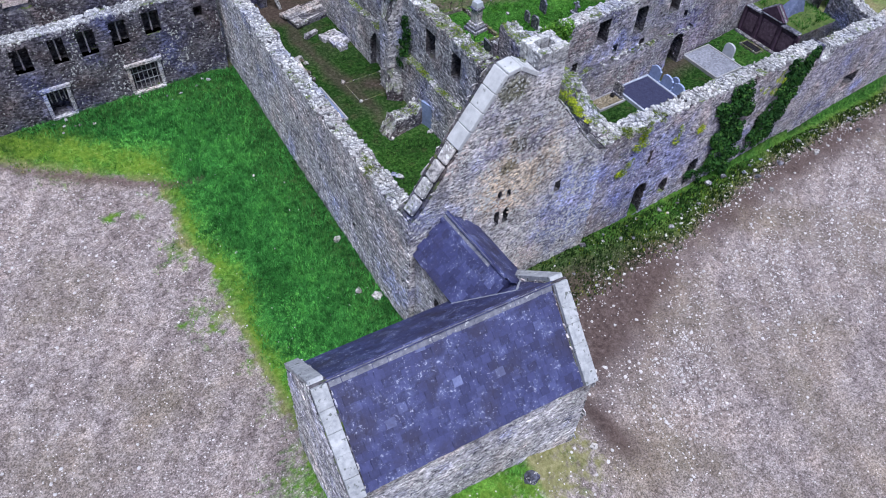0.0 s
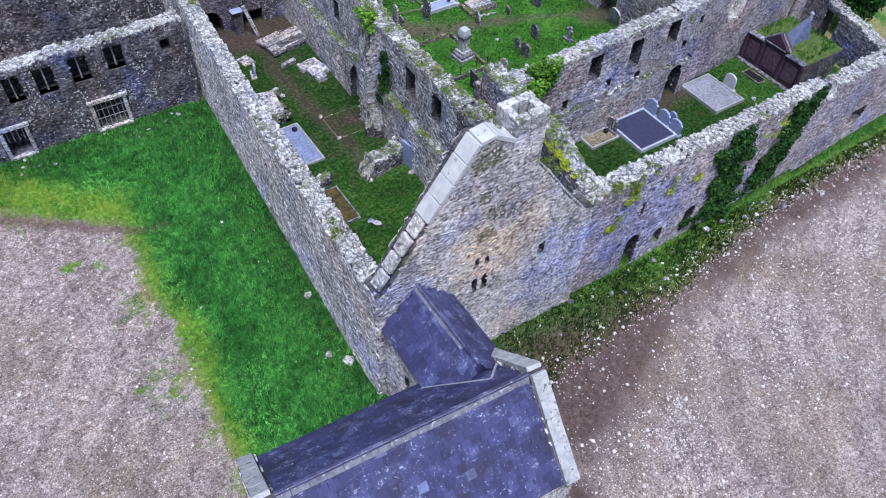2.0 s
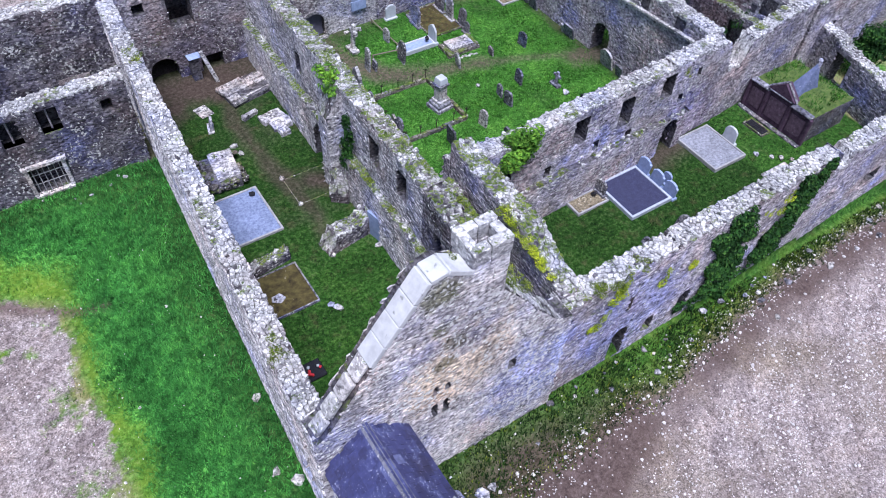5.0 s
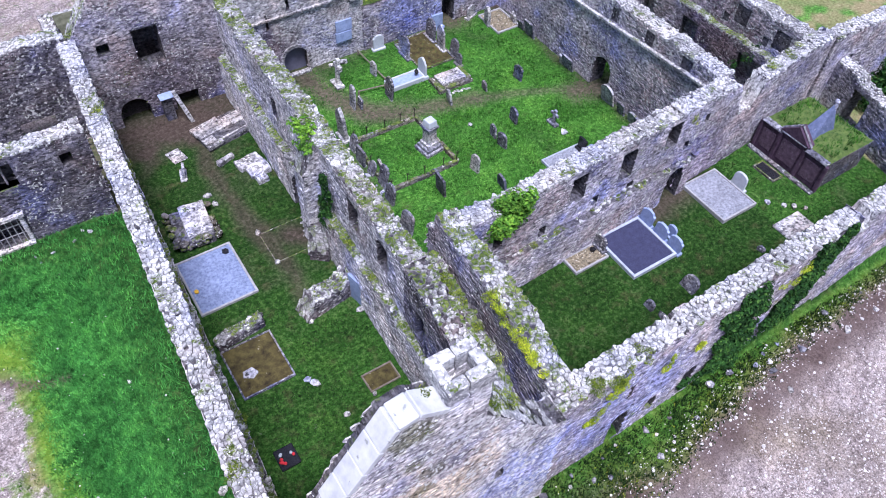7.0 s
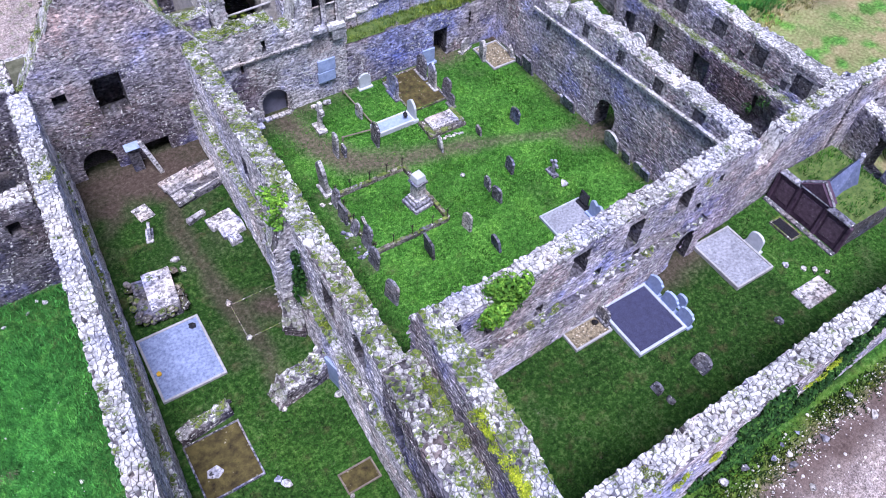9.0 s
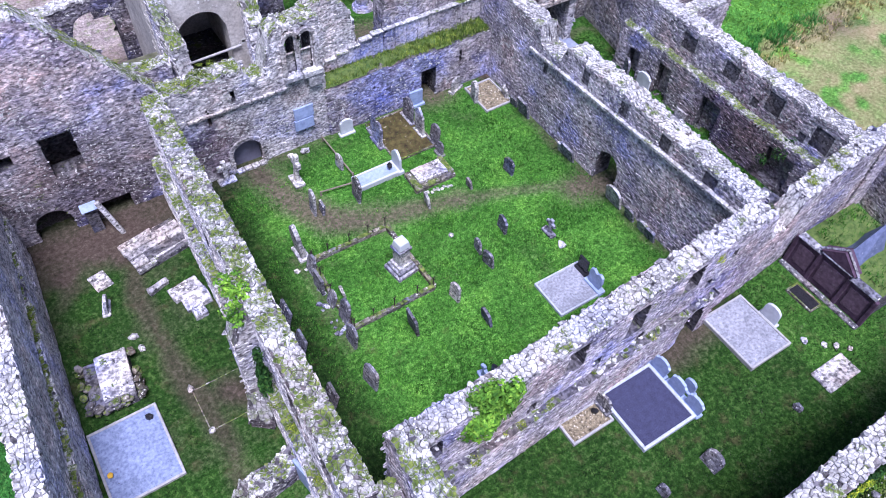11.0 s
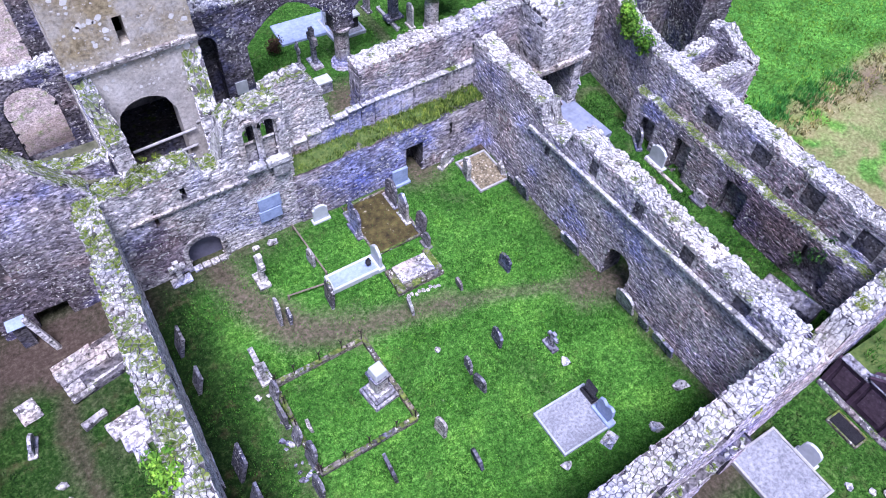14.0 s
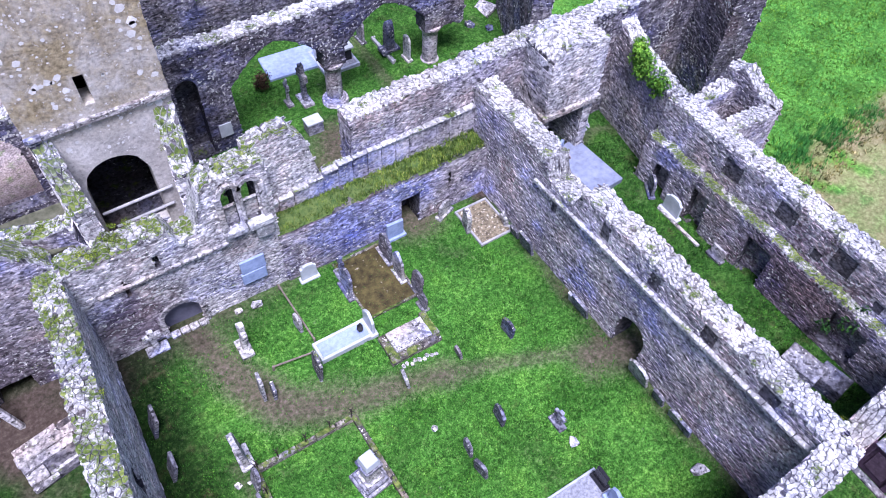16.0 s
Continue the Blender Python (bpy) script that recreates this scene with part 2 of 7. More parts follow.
    col = mixc(nt, ragged(attr("grass")), soil, grass)
    worn = nt.nodes.new("ShaderNodeMath")
    worn.operation = "ADD"
    nt.links.new(attr("path"), worn.inputs[0])
    nt.links.new(mul(nt, step(nt, fine, 0.3, 0.7), 0.5), worn.inputs[1])
    col = mixc(nt, mul(nt, step(nt, worn.outputs[0], 0.35, 1.2), 0.9), col, dirt)
    nt.links.new(col, b.inputs["Base Color"])
    b.inputs["Roughness"].default_value = 0.95
    b.inputs["Specular IOR Level"].default_value = 0.1
    bumped(nt, b, fine, 0.7, 0.06)
    return m


def tower_material():
    """Rendered tower masonry: pale grey lime, tan and ochre growth in the upper part, white lichen specks."""
    m, nt, b = nodes_of("tower_stone")
    p = coords(nt)
    n1, n2 = noise_node(nt, p, 1.1, 6.0, 0.7), noise_node(nt, p, 7.0, 6.0, 0.7)
    col = ramp(nt, n1, [(0.3, (0.33, 0.31, 0.285)), (0.5, (0.51, 0.485, 0.45)), (0.7, (0.66, 0.635, 0.6))])
    grow = noise_node(nt, p, 0.45, 6.0, 0.72)
    sep = nt.nodes.new("ShaderNodeSeparateXYZ")
    nt.links.new(p, sep.inputs[0])
    high = step(nt, sep.outputs[2], 7.6, 9.6)
    col = mixc(nt, mul(nt, mul(nt, step(nt, grow, 0.36, 0.58), 0.85), high), col, ramp(nt, n2, [(0.3, (0.19, 0.145, 0.06)), (0.7, (0.42, 0.34, 0.18))]))
    col = mixc(nt, 0.7, col, ramp(nt, n2, [(0.32, (0.5, 0.5, 0.5)), (0.5, (1, 1, 1)), (0.68, (1.3, 1.3, 1.3))]), "MULTIPLY")
    sp = noise_node(nt, p, 6.5, 5.0, 0.7)
    col = mixc(nt, step(nt, sp, 0.62, 0.66), col, (0.72, 0.7, 0.68))
    nt.links.new(col, b.inputs["Base Color"])
    b.inputs["Roughness"].default_value = 0.95
    b.inputs["Specular IOR Level"].default_value = 0.15
    bumped(nt, b, n2, 0.8, 0.05)
    return m


# tints by place, such as darker low and paler high on the hall gable
RUBBLE_TINTS = (((0.34, 0.3, 0.33), 0.8, (12.0, 45.9, 0.8), 2.9), ((0.45, 0.62, 1.25), 0.6, (27.0, 45.4, 2.0), 3.0), ((1.35, 1.25, 1.18), 0.8, (12.0, 45.9, 9.0), 3.0), ((0.5, 0.36, 0.4), 0.75, (39.8, 34.0, 1.2), 3.4), ((0.75, 0.66, 0.72), 0.5, (33.0, 31.0, 1.0), 2.4), ((0.6, 0.74, 1.3), 0.6, (19.5, 18.6, 2.6), 3.2), ((0.7, 0.6, 0.7), 0.6, (32.0, 27.4, 1.0), 3.0))
M_RUB = stone_material("rubble", (0.15, 0.14, 0.16), (0.37, 0.347, 0.384), (0.58, 0.557, 0.592), 0.45, 0.2, grit=0.85, stains=RUBBLE_TINTS)
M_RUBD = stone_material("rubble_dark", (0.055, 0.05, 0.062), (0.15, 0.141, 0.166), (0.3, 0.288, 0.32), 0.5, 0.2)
M_MORTAR = stone_material("face_mortar", (0.13, 0.122, 0.138), (0.275, 0.258, 0.285), (0.34, 0.32, 0.35), 0.42, 0.2, grit=0.85, stains=RUBBLE_TINTS)
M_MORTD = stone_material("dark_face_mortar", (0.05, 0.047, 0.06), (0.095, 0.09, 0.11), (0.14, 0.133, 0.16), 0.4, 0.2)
PALE_STAINS = (((0.3, 0.24, 0.29), 0.85, (17.3, 45.4, 1.6), 1.7), ((0.5, 0.55, 0.85), 0.6, (17.0, 45.4, 3.0), 1.0))
M_RUBL = stone_material("rubble_lilac", (0.17, 0.158, 0.182), (0.46, 0.432, 0.478), (0.68, 0.655, 0.692), 0.5, 0.15, grit=0.9, stains=RUBBLE_TINTS)
M_RUBW = stone_material("rubble_pale", (0.24, 0.232, 0.24), (0.54, 0.525, 0.54), (0.76, 0.745, 0.755), 0.7, 0.12, tint=0.45, grit=0.9, stains=PALE_STAINS)
M_MORTW = stone_material("pale_face_mortar", (0.2, 0.194, 0.2), (0.42, 0.408, 0.42), (0.52, 0.505, 0.52), 0.7, 0.12, tint=0.45, grit=0.9, stains=PALE_STAINS)
# darker than lime mortar: shade of gaps and recesses is in the tone
M_CORE = stone_material("shaded_mortar", (0.075, 0.072, 0.082), (0.10, 0.097, 0.108), (0.13, 0.127, 0.138), 0.1, 0.3)
COPE_TONES = ((0.2, 0.2, 0.205), (0.46, 0.46, 0.458), (0.66, 0.66, 0.65))
M_COPE = stone_material("coping_rock", *COPE_TONES, 0.5, 0.3, True, (0.78, 0.78, 0.77), 6.0, 0.25, 0.65)
M_COPEJ = stone_material("coping_rocks", *COPE_TONES, 0.5, 0.3, False, (0.78, 0.78, 0.77), 6.0, 0.25, 0.65)
M_COPEO = stone_material("mossy_coping_rock", *COPE_TONES, 0.5, 0.8, True, (0.78, 0.78, 0.77), 6.0, 0.25, 0.65)
M_COPEM = stone_material("mossy_coping_rocks", *COPE_TONES, 0.5, 0.8, False, (0.78, 0.78, 0.77), 6.0, 0.25, 0.65)
GABLE_STAINS = (((0.6, 0.74, 1.3), 0.75, (14.4, 18.3, 3.6), 2.6), ((1.2, 1.02, 0.72), 0.7, (10.6, 18.3, 7.2), 2.4), ((0.24, 0.25, 0.17), 0.8, (10.7, 18.3, 8.6), 0.5), ((0.24, 0.25, 0.17), 0.7, (10.2, 18.3, 9.6), 0.4), ((0.3, 0.32, 0.18), 0.8, (9.9, 18.3, 11.3), 0.8), ((0.3, 0.32, 0.2), 0.7, (10.3, 18.3, 7.6), 0.4))
M_GABLE = stone_material("gable_rubble", (0.25, 0.237, 0.232), (0.5, 0.475, 0.472), (0.7, 0.672, 0.66), 0.85, 0.1, tint=0.45, grit=0.95, stains=GABLE_STAINS)
M_LEDGE = stone_material("mossy_ledge", *COPE_TONES, 0.3, 0.95, True, (0.7, 0.7, 0.69), 6.0, 0.25, 0.65)
M_LEDGEJ = stone_material("mossy_ledge_stones", *COPE_TONES, 0.3, 0.95, False, (0.7, 0.7, 0.69), 6.0, 0.25, 0.65)
M_DRESS = stone_material("dressed_stone", (0.22, 0.215, 0.215), (0.32, 0.31, 0.31), (0.42, 0.41, 0.40), 0.5, 0.15, False)
M_SLAB = stone_material("grave_slab", (0.22, 0.213, 0.215), (0.36, 0.352, 0.355), (0.5, 0.49, 0.495), 0.6, 0.15, False)
M_OLDKERB = stone_material("old_kerb", (0.07, 0.062, 0.052), (0.15, 0.138, 0.12), (0.28, 0.265, 0.24), 0.3, 0.7, True)
M_GREYST = stone_material("headstone_grey", (0.075, 0.076, 0.09), (0.17, 0.174, 0.205), (0.31, 0.315, 0.35), 0.35, 0.15, True)
M_PALEST = stone_material("headstone_pale", (0.28, 0.28, 0.275), (0.38, 0.38, 0.375), (0.5, 0.5, 0.49), 0.45, 0.1, True)
M_BLUE = plain_material("blue_limestone", (0.22, 0.28, 0.46), (0.36, 0.44, 0.66), 5, 0.6, 0, 0.1)
M_WHITE = plain_material("white_marble", (0.42, 0.45, 0.5), (0.58, 0.61, 0.66), 3, 0.4, 0, 0.05)
M_BLACK = plain_material("black_granite", (0.012, 0.012, 0.016), (0.03, 0.03, 0.035), 20, 0.25, 0, 0.02)
M_DGRAV = plain_material("dark_chippings", (0.022, 0.024, 0.06), (0.06, 0.064, 0.13), 30, 0.8, 0, 0.8, (0.2, 0.2, 0.25), 0.72)
M_LGRAV = plain_material("pale_chippings", (0.13, 0.14, 0.17), (0.37, 0.38, 0.44), 9, 0.85, 0, 0.8, (0.06, 0.06, 0.08), 0.68)
M_BGREY = plain_material("blue_grey_slab", (0.16, 0.185, 0.27), (0.29, 0.325, 0.43), 3, 0.6, 0, 0.2)
M_BGRAV = plain_material("blue_chippings", (0.12, 0.15, 0.26), (0.29, 0.35, 0.52), 8, 0.85, 0, 0.8, (0.1, 0.11, 0.16), 0.68)
M_YGRAV = plain_material("brown_chippings", (0.03, 0.024, 0.016), (0.34, 0.285, 0.19), 9, 0.9, 0, 0.9, (0.62, 0.57, 0.48), 0.6)
M_KERB = plain_material("kerb_stone", (0.26, 0.26, 0.275), (0.44, 0.44, 0.45), 6, 0.8, 0, 0.3)
M_WKERB = plain_material("pale_blue_kerb", (0.34, 0.38, 0.47), (0.5, 0.54, 0.64), 6, 0.6, 0, 0.1)
M_IRON = plain_material("rusted_iron", (0.02, 0.018, 0.018), (0.06, 0.045, 0.04), 14, 0.8, 0.3, 0.3)
M_RED = plain_material("red_sandstone", (0.05, 0.028, 0.05), (0.12, 0.075, 0.118), 4, 0.85, 0, 0.4, (0.13, 0.1, 0.12), 0.66)
M_REDP = plain_material("red_panel", (0.075, 0.045, 0.07), (0.18, 0.12, 0.17), 5, 0.85, 0, 0.4, (0.2, 0.17, 0.2), 0.64)
M_BLUED = plain_material("blue_slab_roof", (0.07, 0.09, 0.17), (0.17, 0.2, 0.32), 5, 0.6, 0, 0.2, (0.4, 0.42, 0.5), 0.64)
M_WOOD = plain_material("weathered_timber", (0.12, 0.10, 0.08), (0.26, 0.22, 0.18), 8, 0.85, 0, 0.4)
M_SLATE = slate_material("slate_piece", True)
M_SLATES = slate_material("slate_rest", False)
M_RIDGE = plain_material("stone_ridge", (0.11, 0.115, 0.15), (0.26, 0.265, 0.31), 6, 0.7, 0, 0.3, (0.5, 0.5, 0.52), 0.62)
M_COPESLAB = plain_material("weathered_slab", (0.3, 0.31, 0.33), (0.56, 0.57, 0.58), 4.5, 0.9, 0, 0.5, (0.16, 0.17, 0.16), 0.6)
M_PALESLAB = plain_material("pale_dressed_slab", (0.46, 0.47, 0.48), (0.68, 0.69, 0.69), 2.2, 0.85, 0, 0.3, (0.3, 0.31, 0.3), 0.66)
M_LEAD = plain_material("lead_flashing", (0.38, 0.40, 0.44), (0.55, 0.57, 0.62), 5, 0.5, 0.1, 0.1)
M_IVY = leaf_material("ivy_leaves", (0.008, 0.032, 0.008), (0.025, 0.085, 0.016), (0.07, 0.16, 0.03))
M_BRIGHT = leaf_material("bright_leaves", (0.04, 0.13, 0.015), (0.13, 0.30, 0.03), (0.22, 0.4, 0.05))
M_MOSS = leaf_material("moss_tufts", (0.05, 0.08, 0.012), (0.15, 0.21, 0.02), (0.32, 0.38, 0.04))
M_YMOSS = leaf_material("bright_moss", (0.13, 0.2, 0.012), (0.34, 0.42, 0.02), (0.55, 0.6, 0.06))
M_GRASS = leaf_material("grass_blades", (0.018, 0.075, 0.009), (0.055, 0.2, 0.022), (0.14, 0.34, 0.045))
M_LONG = leaf_material("long_grass", (0.024, 0.11, 0.022), (0.07, 0.29, 0.055), (0.12, 0.4, 0.08))
# blades toned down: the shade of the roofless rooms is in this colour
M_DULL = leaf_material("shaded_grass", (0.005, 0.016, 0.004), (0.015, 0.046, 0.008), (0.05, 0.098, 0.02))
M_PEBBLE = plain_material("field_stone", (0.46, 0.43, 0.425), (0.8, 0.77, 0.76), 5.0, 0.85, 0, 0.2)
M_FLOWER = plain_material("flower_red", (0.5, 0.02, 0.03), (0.7, 0.05, 0.06), 20, 0.6, 0, 0)
M_YFLOWER = plain_material("flower_yellow", (0.6, 0.3, 0.02), (0.75, 0.5, 0.05), 20, 0.6, 0, 0)
M_GROUND = ground_material()
M_TOWER = tower_material()
M_BANK = leaf_material("bank_tussocks", (0.15, 0.16, 0.06), (0.30, 0.28, 0.12), (0.45, 0.40, 0.22))
M_LICHEN = plain_material("white_lichen", (0.6, 0.59, 0.57), (0.82, 0.81, 0.79), 9, 0.95, 0, 0.3)
M_OLD = plain_material("dead_leaves", (0.022, 0.016, 0.008), (0.115, 0.095, 0.03), 3.5, 0.95, 0, 0.9, (0.33, 0.3, 0.22), 0.67)
M_TURF = plain_material("turf", (0.03, 0.075, 0.015), (0.14, 0.19, 0.05), 4.0, 0.95, 0, 0.9)
M_TURFD = plain_material("mossy_vault", (0.05, 0.055, 0.03), (0.16, 0.16, 0.11), 3.0, 0.95, 0, 0.9)

# ---- builders ----
def mesh_object(name, verts, faces, material, parent=None, smooth=False):
    me = bpy.data.meshes.new(name)
    me.from_pydata([tuple(v) for v in verts], [], faces)
    me.materials.append(material)
    if smooth:
        me.polygons.foreach_set("use_smooth", [True] * len(me.polygons))
    me.update()
    ob = new(name, me)
    if parent:
        ob.parent = parent
    return ob


def part(name, bm, material, parent, label=""):
    me = bpy.data.meshes.new(name)
    bm.normal_update()
    bm.to_mesh(me)
    bm.free()
    me.materials.append(material)
    ob = new(name, me)
    ob.parent = parent
    if label:
        ob["label"] = label
    return ob


def thing(name, place, label, category, group="", kind="", turn=0.0):
    ob = new(name)
    ob.empty_display_size = 0.2
    ob.matrix_basis = pose(*place, 0, 0, turn)
    return tagged(ob, label, category, group, kind)


def box(bm, x0, y0, z0, x1, y1, z1, bevel=0.0, m=None):
    vs = [bm.verts.new(((x0, x1)[i & 1], (y0, y1)[i >> 1 & 1], (z0, z1)[i >> 2])) for i in range(8)]
    fs = [bm.faces.new([vs[i] for i in f]) for f in ((0, 2, 3, 1), (4, 5, 7, 6), (0, 1, 5, 4), (2, 6, 7, 3), (0, 4, 6, 2), (1, 3, 7, 5))]
    if bevel:
        es = list({e for f in fs for e in f.edges})
        r = bmesh.ops.bevel(bm, geom=es, offset=bevel, segments=1, affect="EDGES", profile=0.5)
        vs = list({v for f in r["faces"] for v in f.verts} | {v for v in vs if v.is_valid})
    if m is not None:
        bmesh.ops.transform(bm, matrix=m, verts=vs)
    return vs


def prism(bm, outline, y0, y1, m=None, bevel=0.0):
    """An outline in x and z, drawn out along y."""
    a = [bm.verts.new((x, y0, z)) for x, z in outline]
    b = [bm.verts.new((x, y1, z)) for x, z in outline]
    n = len(outline)
    fs = [bm.faces.new(a), bm.faces.new(b[::-1])]
    fs += [bm.faces.new([a[(i + 1) % n], a[i], b[i], b[(i + 1) % n]]) for i in range(n)]
    vs = a + b
    if bevel:
        r = bmesh.ops.bevel(bm, geom=list(fs[0].edges) + list(fs[1].edges), offset=bevel, segments=1, affect="EDGES")
        vs = [v for v in bm.verts if v.is_valid]
    if m is not None:
        bmesh.ops.transform(bm, matrix=m, verts=vs)
    return vs


def rod(bm, a, b, r, n=6, r2=None):
    a, b = Vector(a), Vector(b)
    q = (b - a).to_track_quat("Z", "Y").to_matrix()
    rings = []
    for p, rr in ((a, r), (b, r if r2 is None else r2)):
        rings.append([bm.verts.new(p + q @ Vector((rr * math.cos(2 * math.pi * i / n), rr * math.sin(2 * math.pi * i / n), 0))) for i in range(n)])
    for i in range(n):
        bm.faces.new([rings[0][i], rings[0][(i + 1) % n], rings[1][(i + 1) % n], rings[1][i]])
    bm.faces.new(rings[0][::-1])
    bm.faces.new(rings[1])


def rough(bm, amount, scale=3.0, seed=0.0):
    for v in bm.verts:
        n = noise.noise_vector(v.co * scale + Vector((seed, seed * 1.7, seed * 0.3)))
        v.co += n * amount


def rock_mesh(name, seed, size=(1, 1, 1), material=None, lump=0.28, sub=1, boxy=0.55):
    bm = bmesh.new()
    bmesh.ops.create_icosphere(bm, subdivisions=sub, radius=0.5)
    for v in bm.verts:
        c = v.co.copy()
        k = max(abs(c.x), abs(c.y), abs(c.z))
        v.co = c.lerp(c * (0.5 / k), 0.55 if sub > 1 else boxy)
        v.co += noise.noise_vector(c * 2.3 + Vector((seed * 7.1, seed * 3.3, seed))) * lump
        v.co = Vector((v.co.x * size[0], v.co.y * size[1], v.co.z * size[2]))
    me = bpy.data.meshes.new(name)
    bm.to_mesh(me)
    bm.free()
    if material:
        me.materials.append(material)
    return me


COPE_MESHES = [rock_mesh("coping_stone", i, (1, 1, 1), M_COPE, 0.09, 1, 0.95) for i in range(14)]


def stone_patch(seed, n_, size):
    """A square of irregular close-fitting stones that repeats at its edges: centre and corners of each."""
    r = random.Random(seed)
    step_ = size / n_
    pts = {}
    for j in range(n_):
        for i in range(n_):
            pts[i, j] = ((i + 0.5 * (j % 2) + r.uniform(-0.46, 0.46)) * step_, (j + r.uniform(-0.46, 0.46)) * step_)
    out = []
    for (i, j), (x, y) in pts.items():
        poly = [(-2 * step_, -2 * step_), (2 * step_, -2 * step_), (2 * step_, 2 * step_), (-2 * step_, 2 * step_)]
        for dj in (-2, -1, 0, 1, 2):
            for di in (-2, -1, 0, 1, 2):
                if di == 0 and dj == 0:
                    continue
                a, b = i + di, j + dj
                qx, qy = pts[a % n_, b % n_]
                qx += size * (a // n_) - x
                qy += size * (b // n_) - y
                lim = (qx * qx + qy * qy) / 2
                cut = []
                for k, (ax, ay) in enumerate(poly):
                    bx, by = poly[k - 1]
                    da, db = ax * qx + ay * qy - lim, bx * qx + by * qy - lim
                    if (da > 0) != (db > 0):
                        f = db / (db - da)
                        cut.append((bx + (ax - bx) * f, by + (ay - by) * f))
                    if da <= 0:
                        cut.append((ax, ay))
                poly = cut
        # drop the shortest sides
        poly = [q for k, q in enumerate(poly) if math.hypot(q[0] - poly[k - 1][0], q[1] - poly[k - 1][1]) > 0.16 * step_]
        if len(poly) > 3:
            out.append((x, y, poly))
    return size, out


PATCHES = [stone_patch(k, 34, 34.0) for k in range(3)]


def laid_stones(r, s0, s1, t0, t1, w, h):
    """Stones of about w by h metres that cover a rectangle: centre and corners."""
    size, cells = PATCHES[r.randrange(3)]
    ox, oy = r.uniform(0, size), r.uniform(0, size)
    fx = r.choice((-1, 1))
    for i in range(int(math.floor((s0 / w + ox) / size)) - 1, int((s1 / w + ox) / size) + 1):
        for j in range(int(math.floor((t0 / h + oy) / size)) - 1, int((t1 / h + oy) / size) + 1):
            for x, y, poly in cells:
                cx, cy = (x + i * size - ox) * w, (y + j * size - oy) * h
                if fx < 0:
                    cx = s0 + s1 - cx
                if s0 <= cx <= s1 and t0 <= cy <= t1:
                    yield cx, cy, [(cx + a * w * fx, cy + b * h) for a, b in (poly if fx > 0 else poly[::-1])]


def lerp_table(table, s):
    if s <= table[0][0]:
        return table[0][1]
    for (a, za), (b, zb) in zip(table, table[1:]):
        if s <= b:
            return za + (zb - za) * (s - a) / max(b - a, 1e-6)
    return table[-1][1]


def hole_top(h, s):
    """The height of an opening's head at s: flat, or an arch."""
    s0, s1, z0, z1, arch = h
    arch %= 10
    if not arch:
        return z1
    half = (s1 - s0) / 2
    t = min(1.0, abs(s - (s0 + s1) / 2) / half)
    rise = min(half * (1.15 if arch == 2 else 0.9), (z1 - z0) * 0.6)
    k = 1 - t ** 1.6 if arch == 2 else math.sqrt(max(0.0, 1 - t * t))
    return z1 - rise * (1 - k)


def faces_of(m_):
    """A stone of three rings of m_ corners, closed on top."""
    return [tuple(range(2 * m_, 3 * m_))] + [(j * m_ + i, j * m_ + (i + 1) % m_, j * m_ + m_ + (i + 1) % m_, j * m_ + m_ + i) for j in (0, 1) for i in range(m_)]


MORTAR_OF = {M_RUBW: M_MORTW, M_RUBL: M_MORTW, M_RUBD: M_MORTD, M_GABLE: M_GABLE}


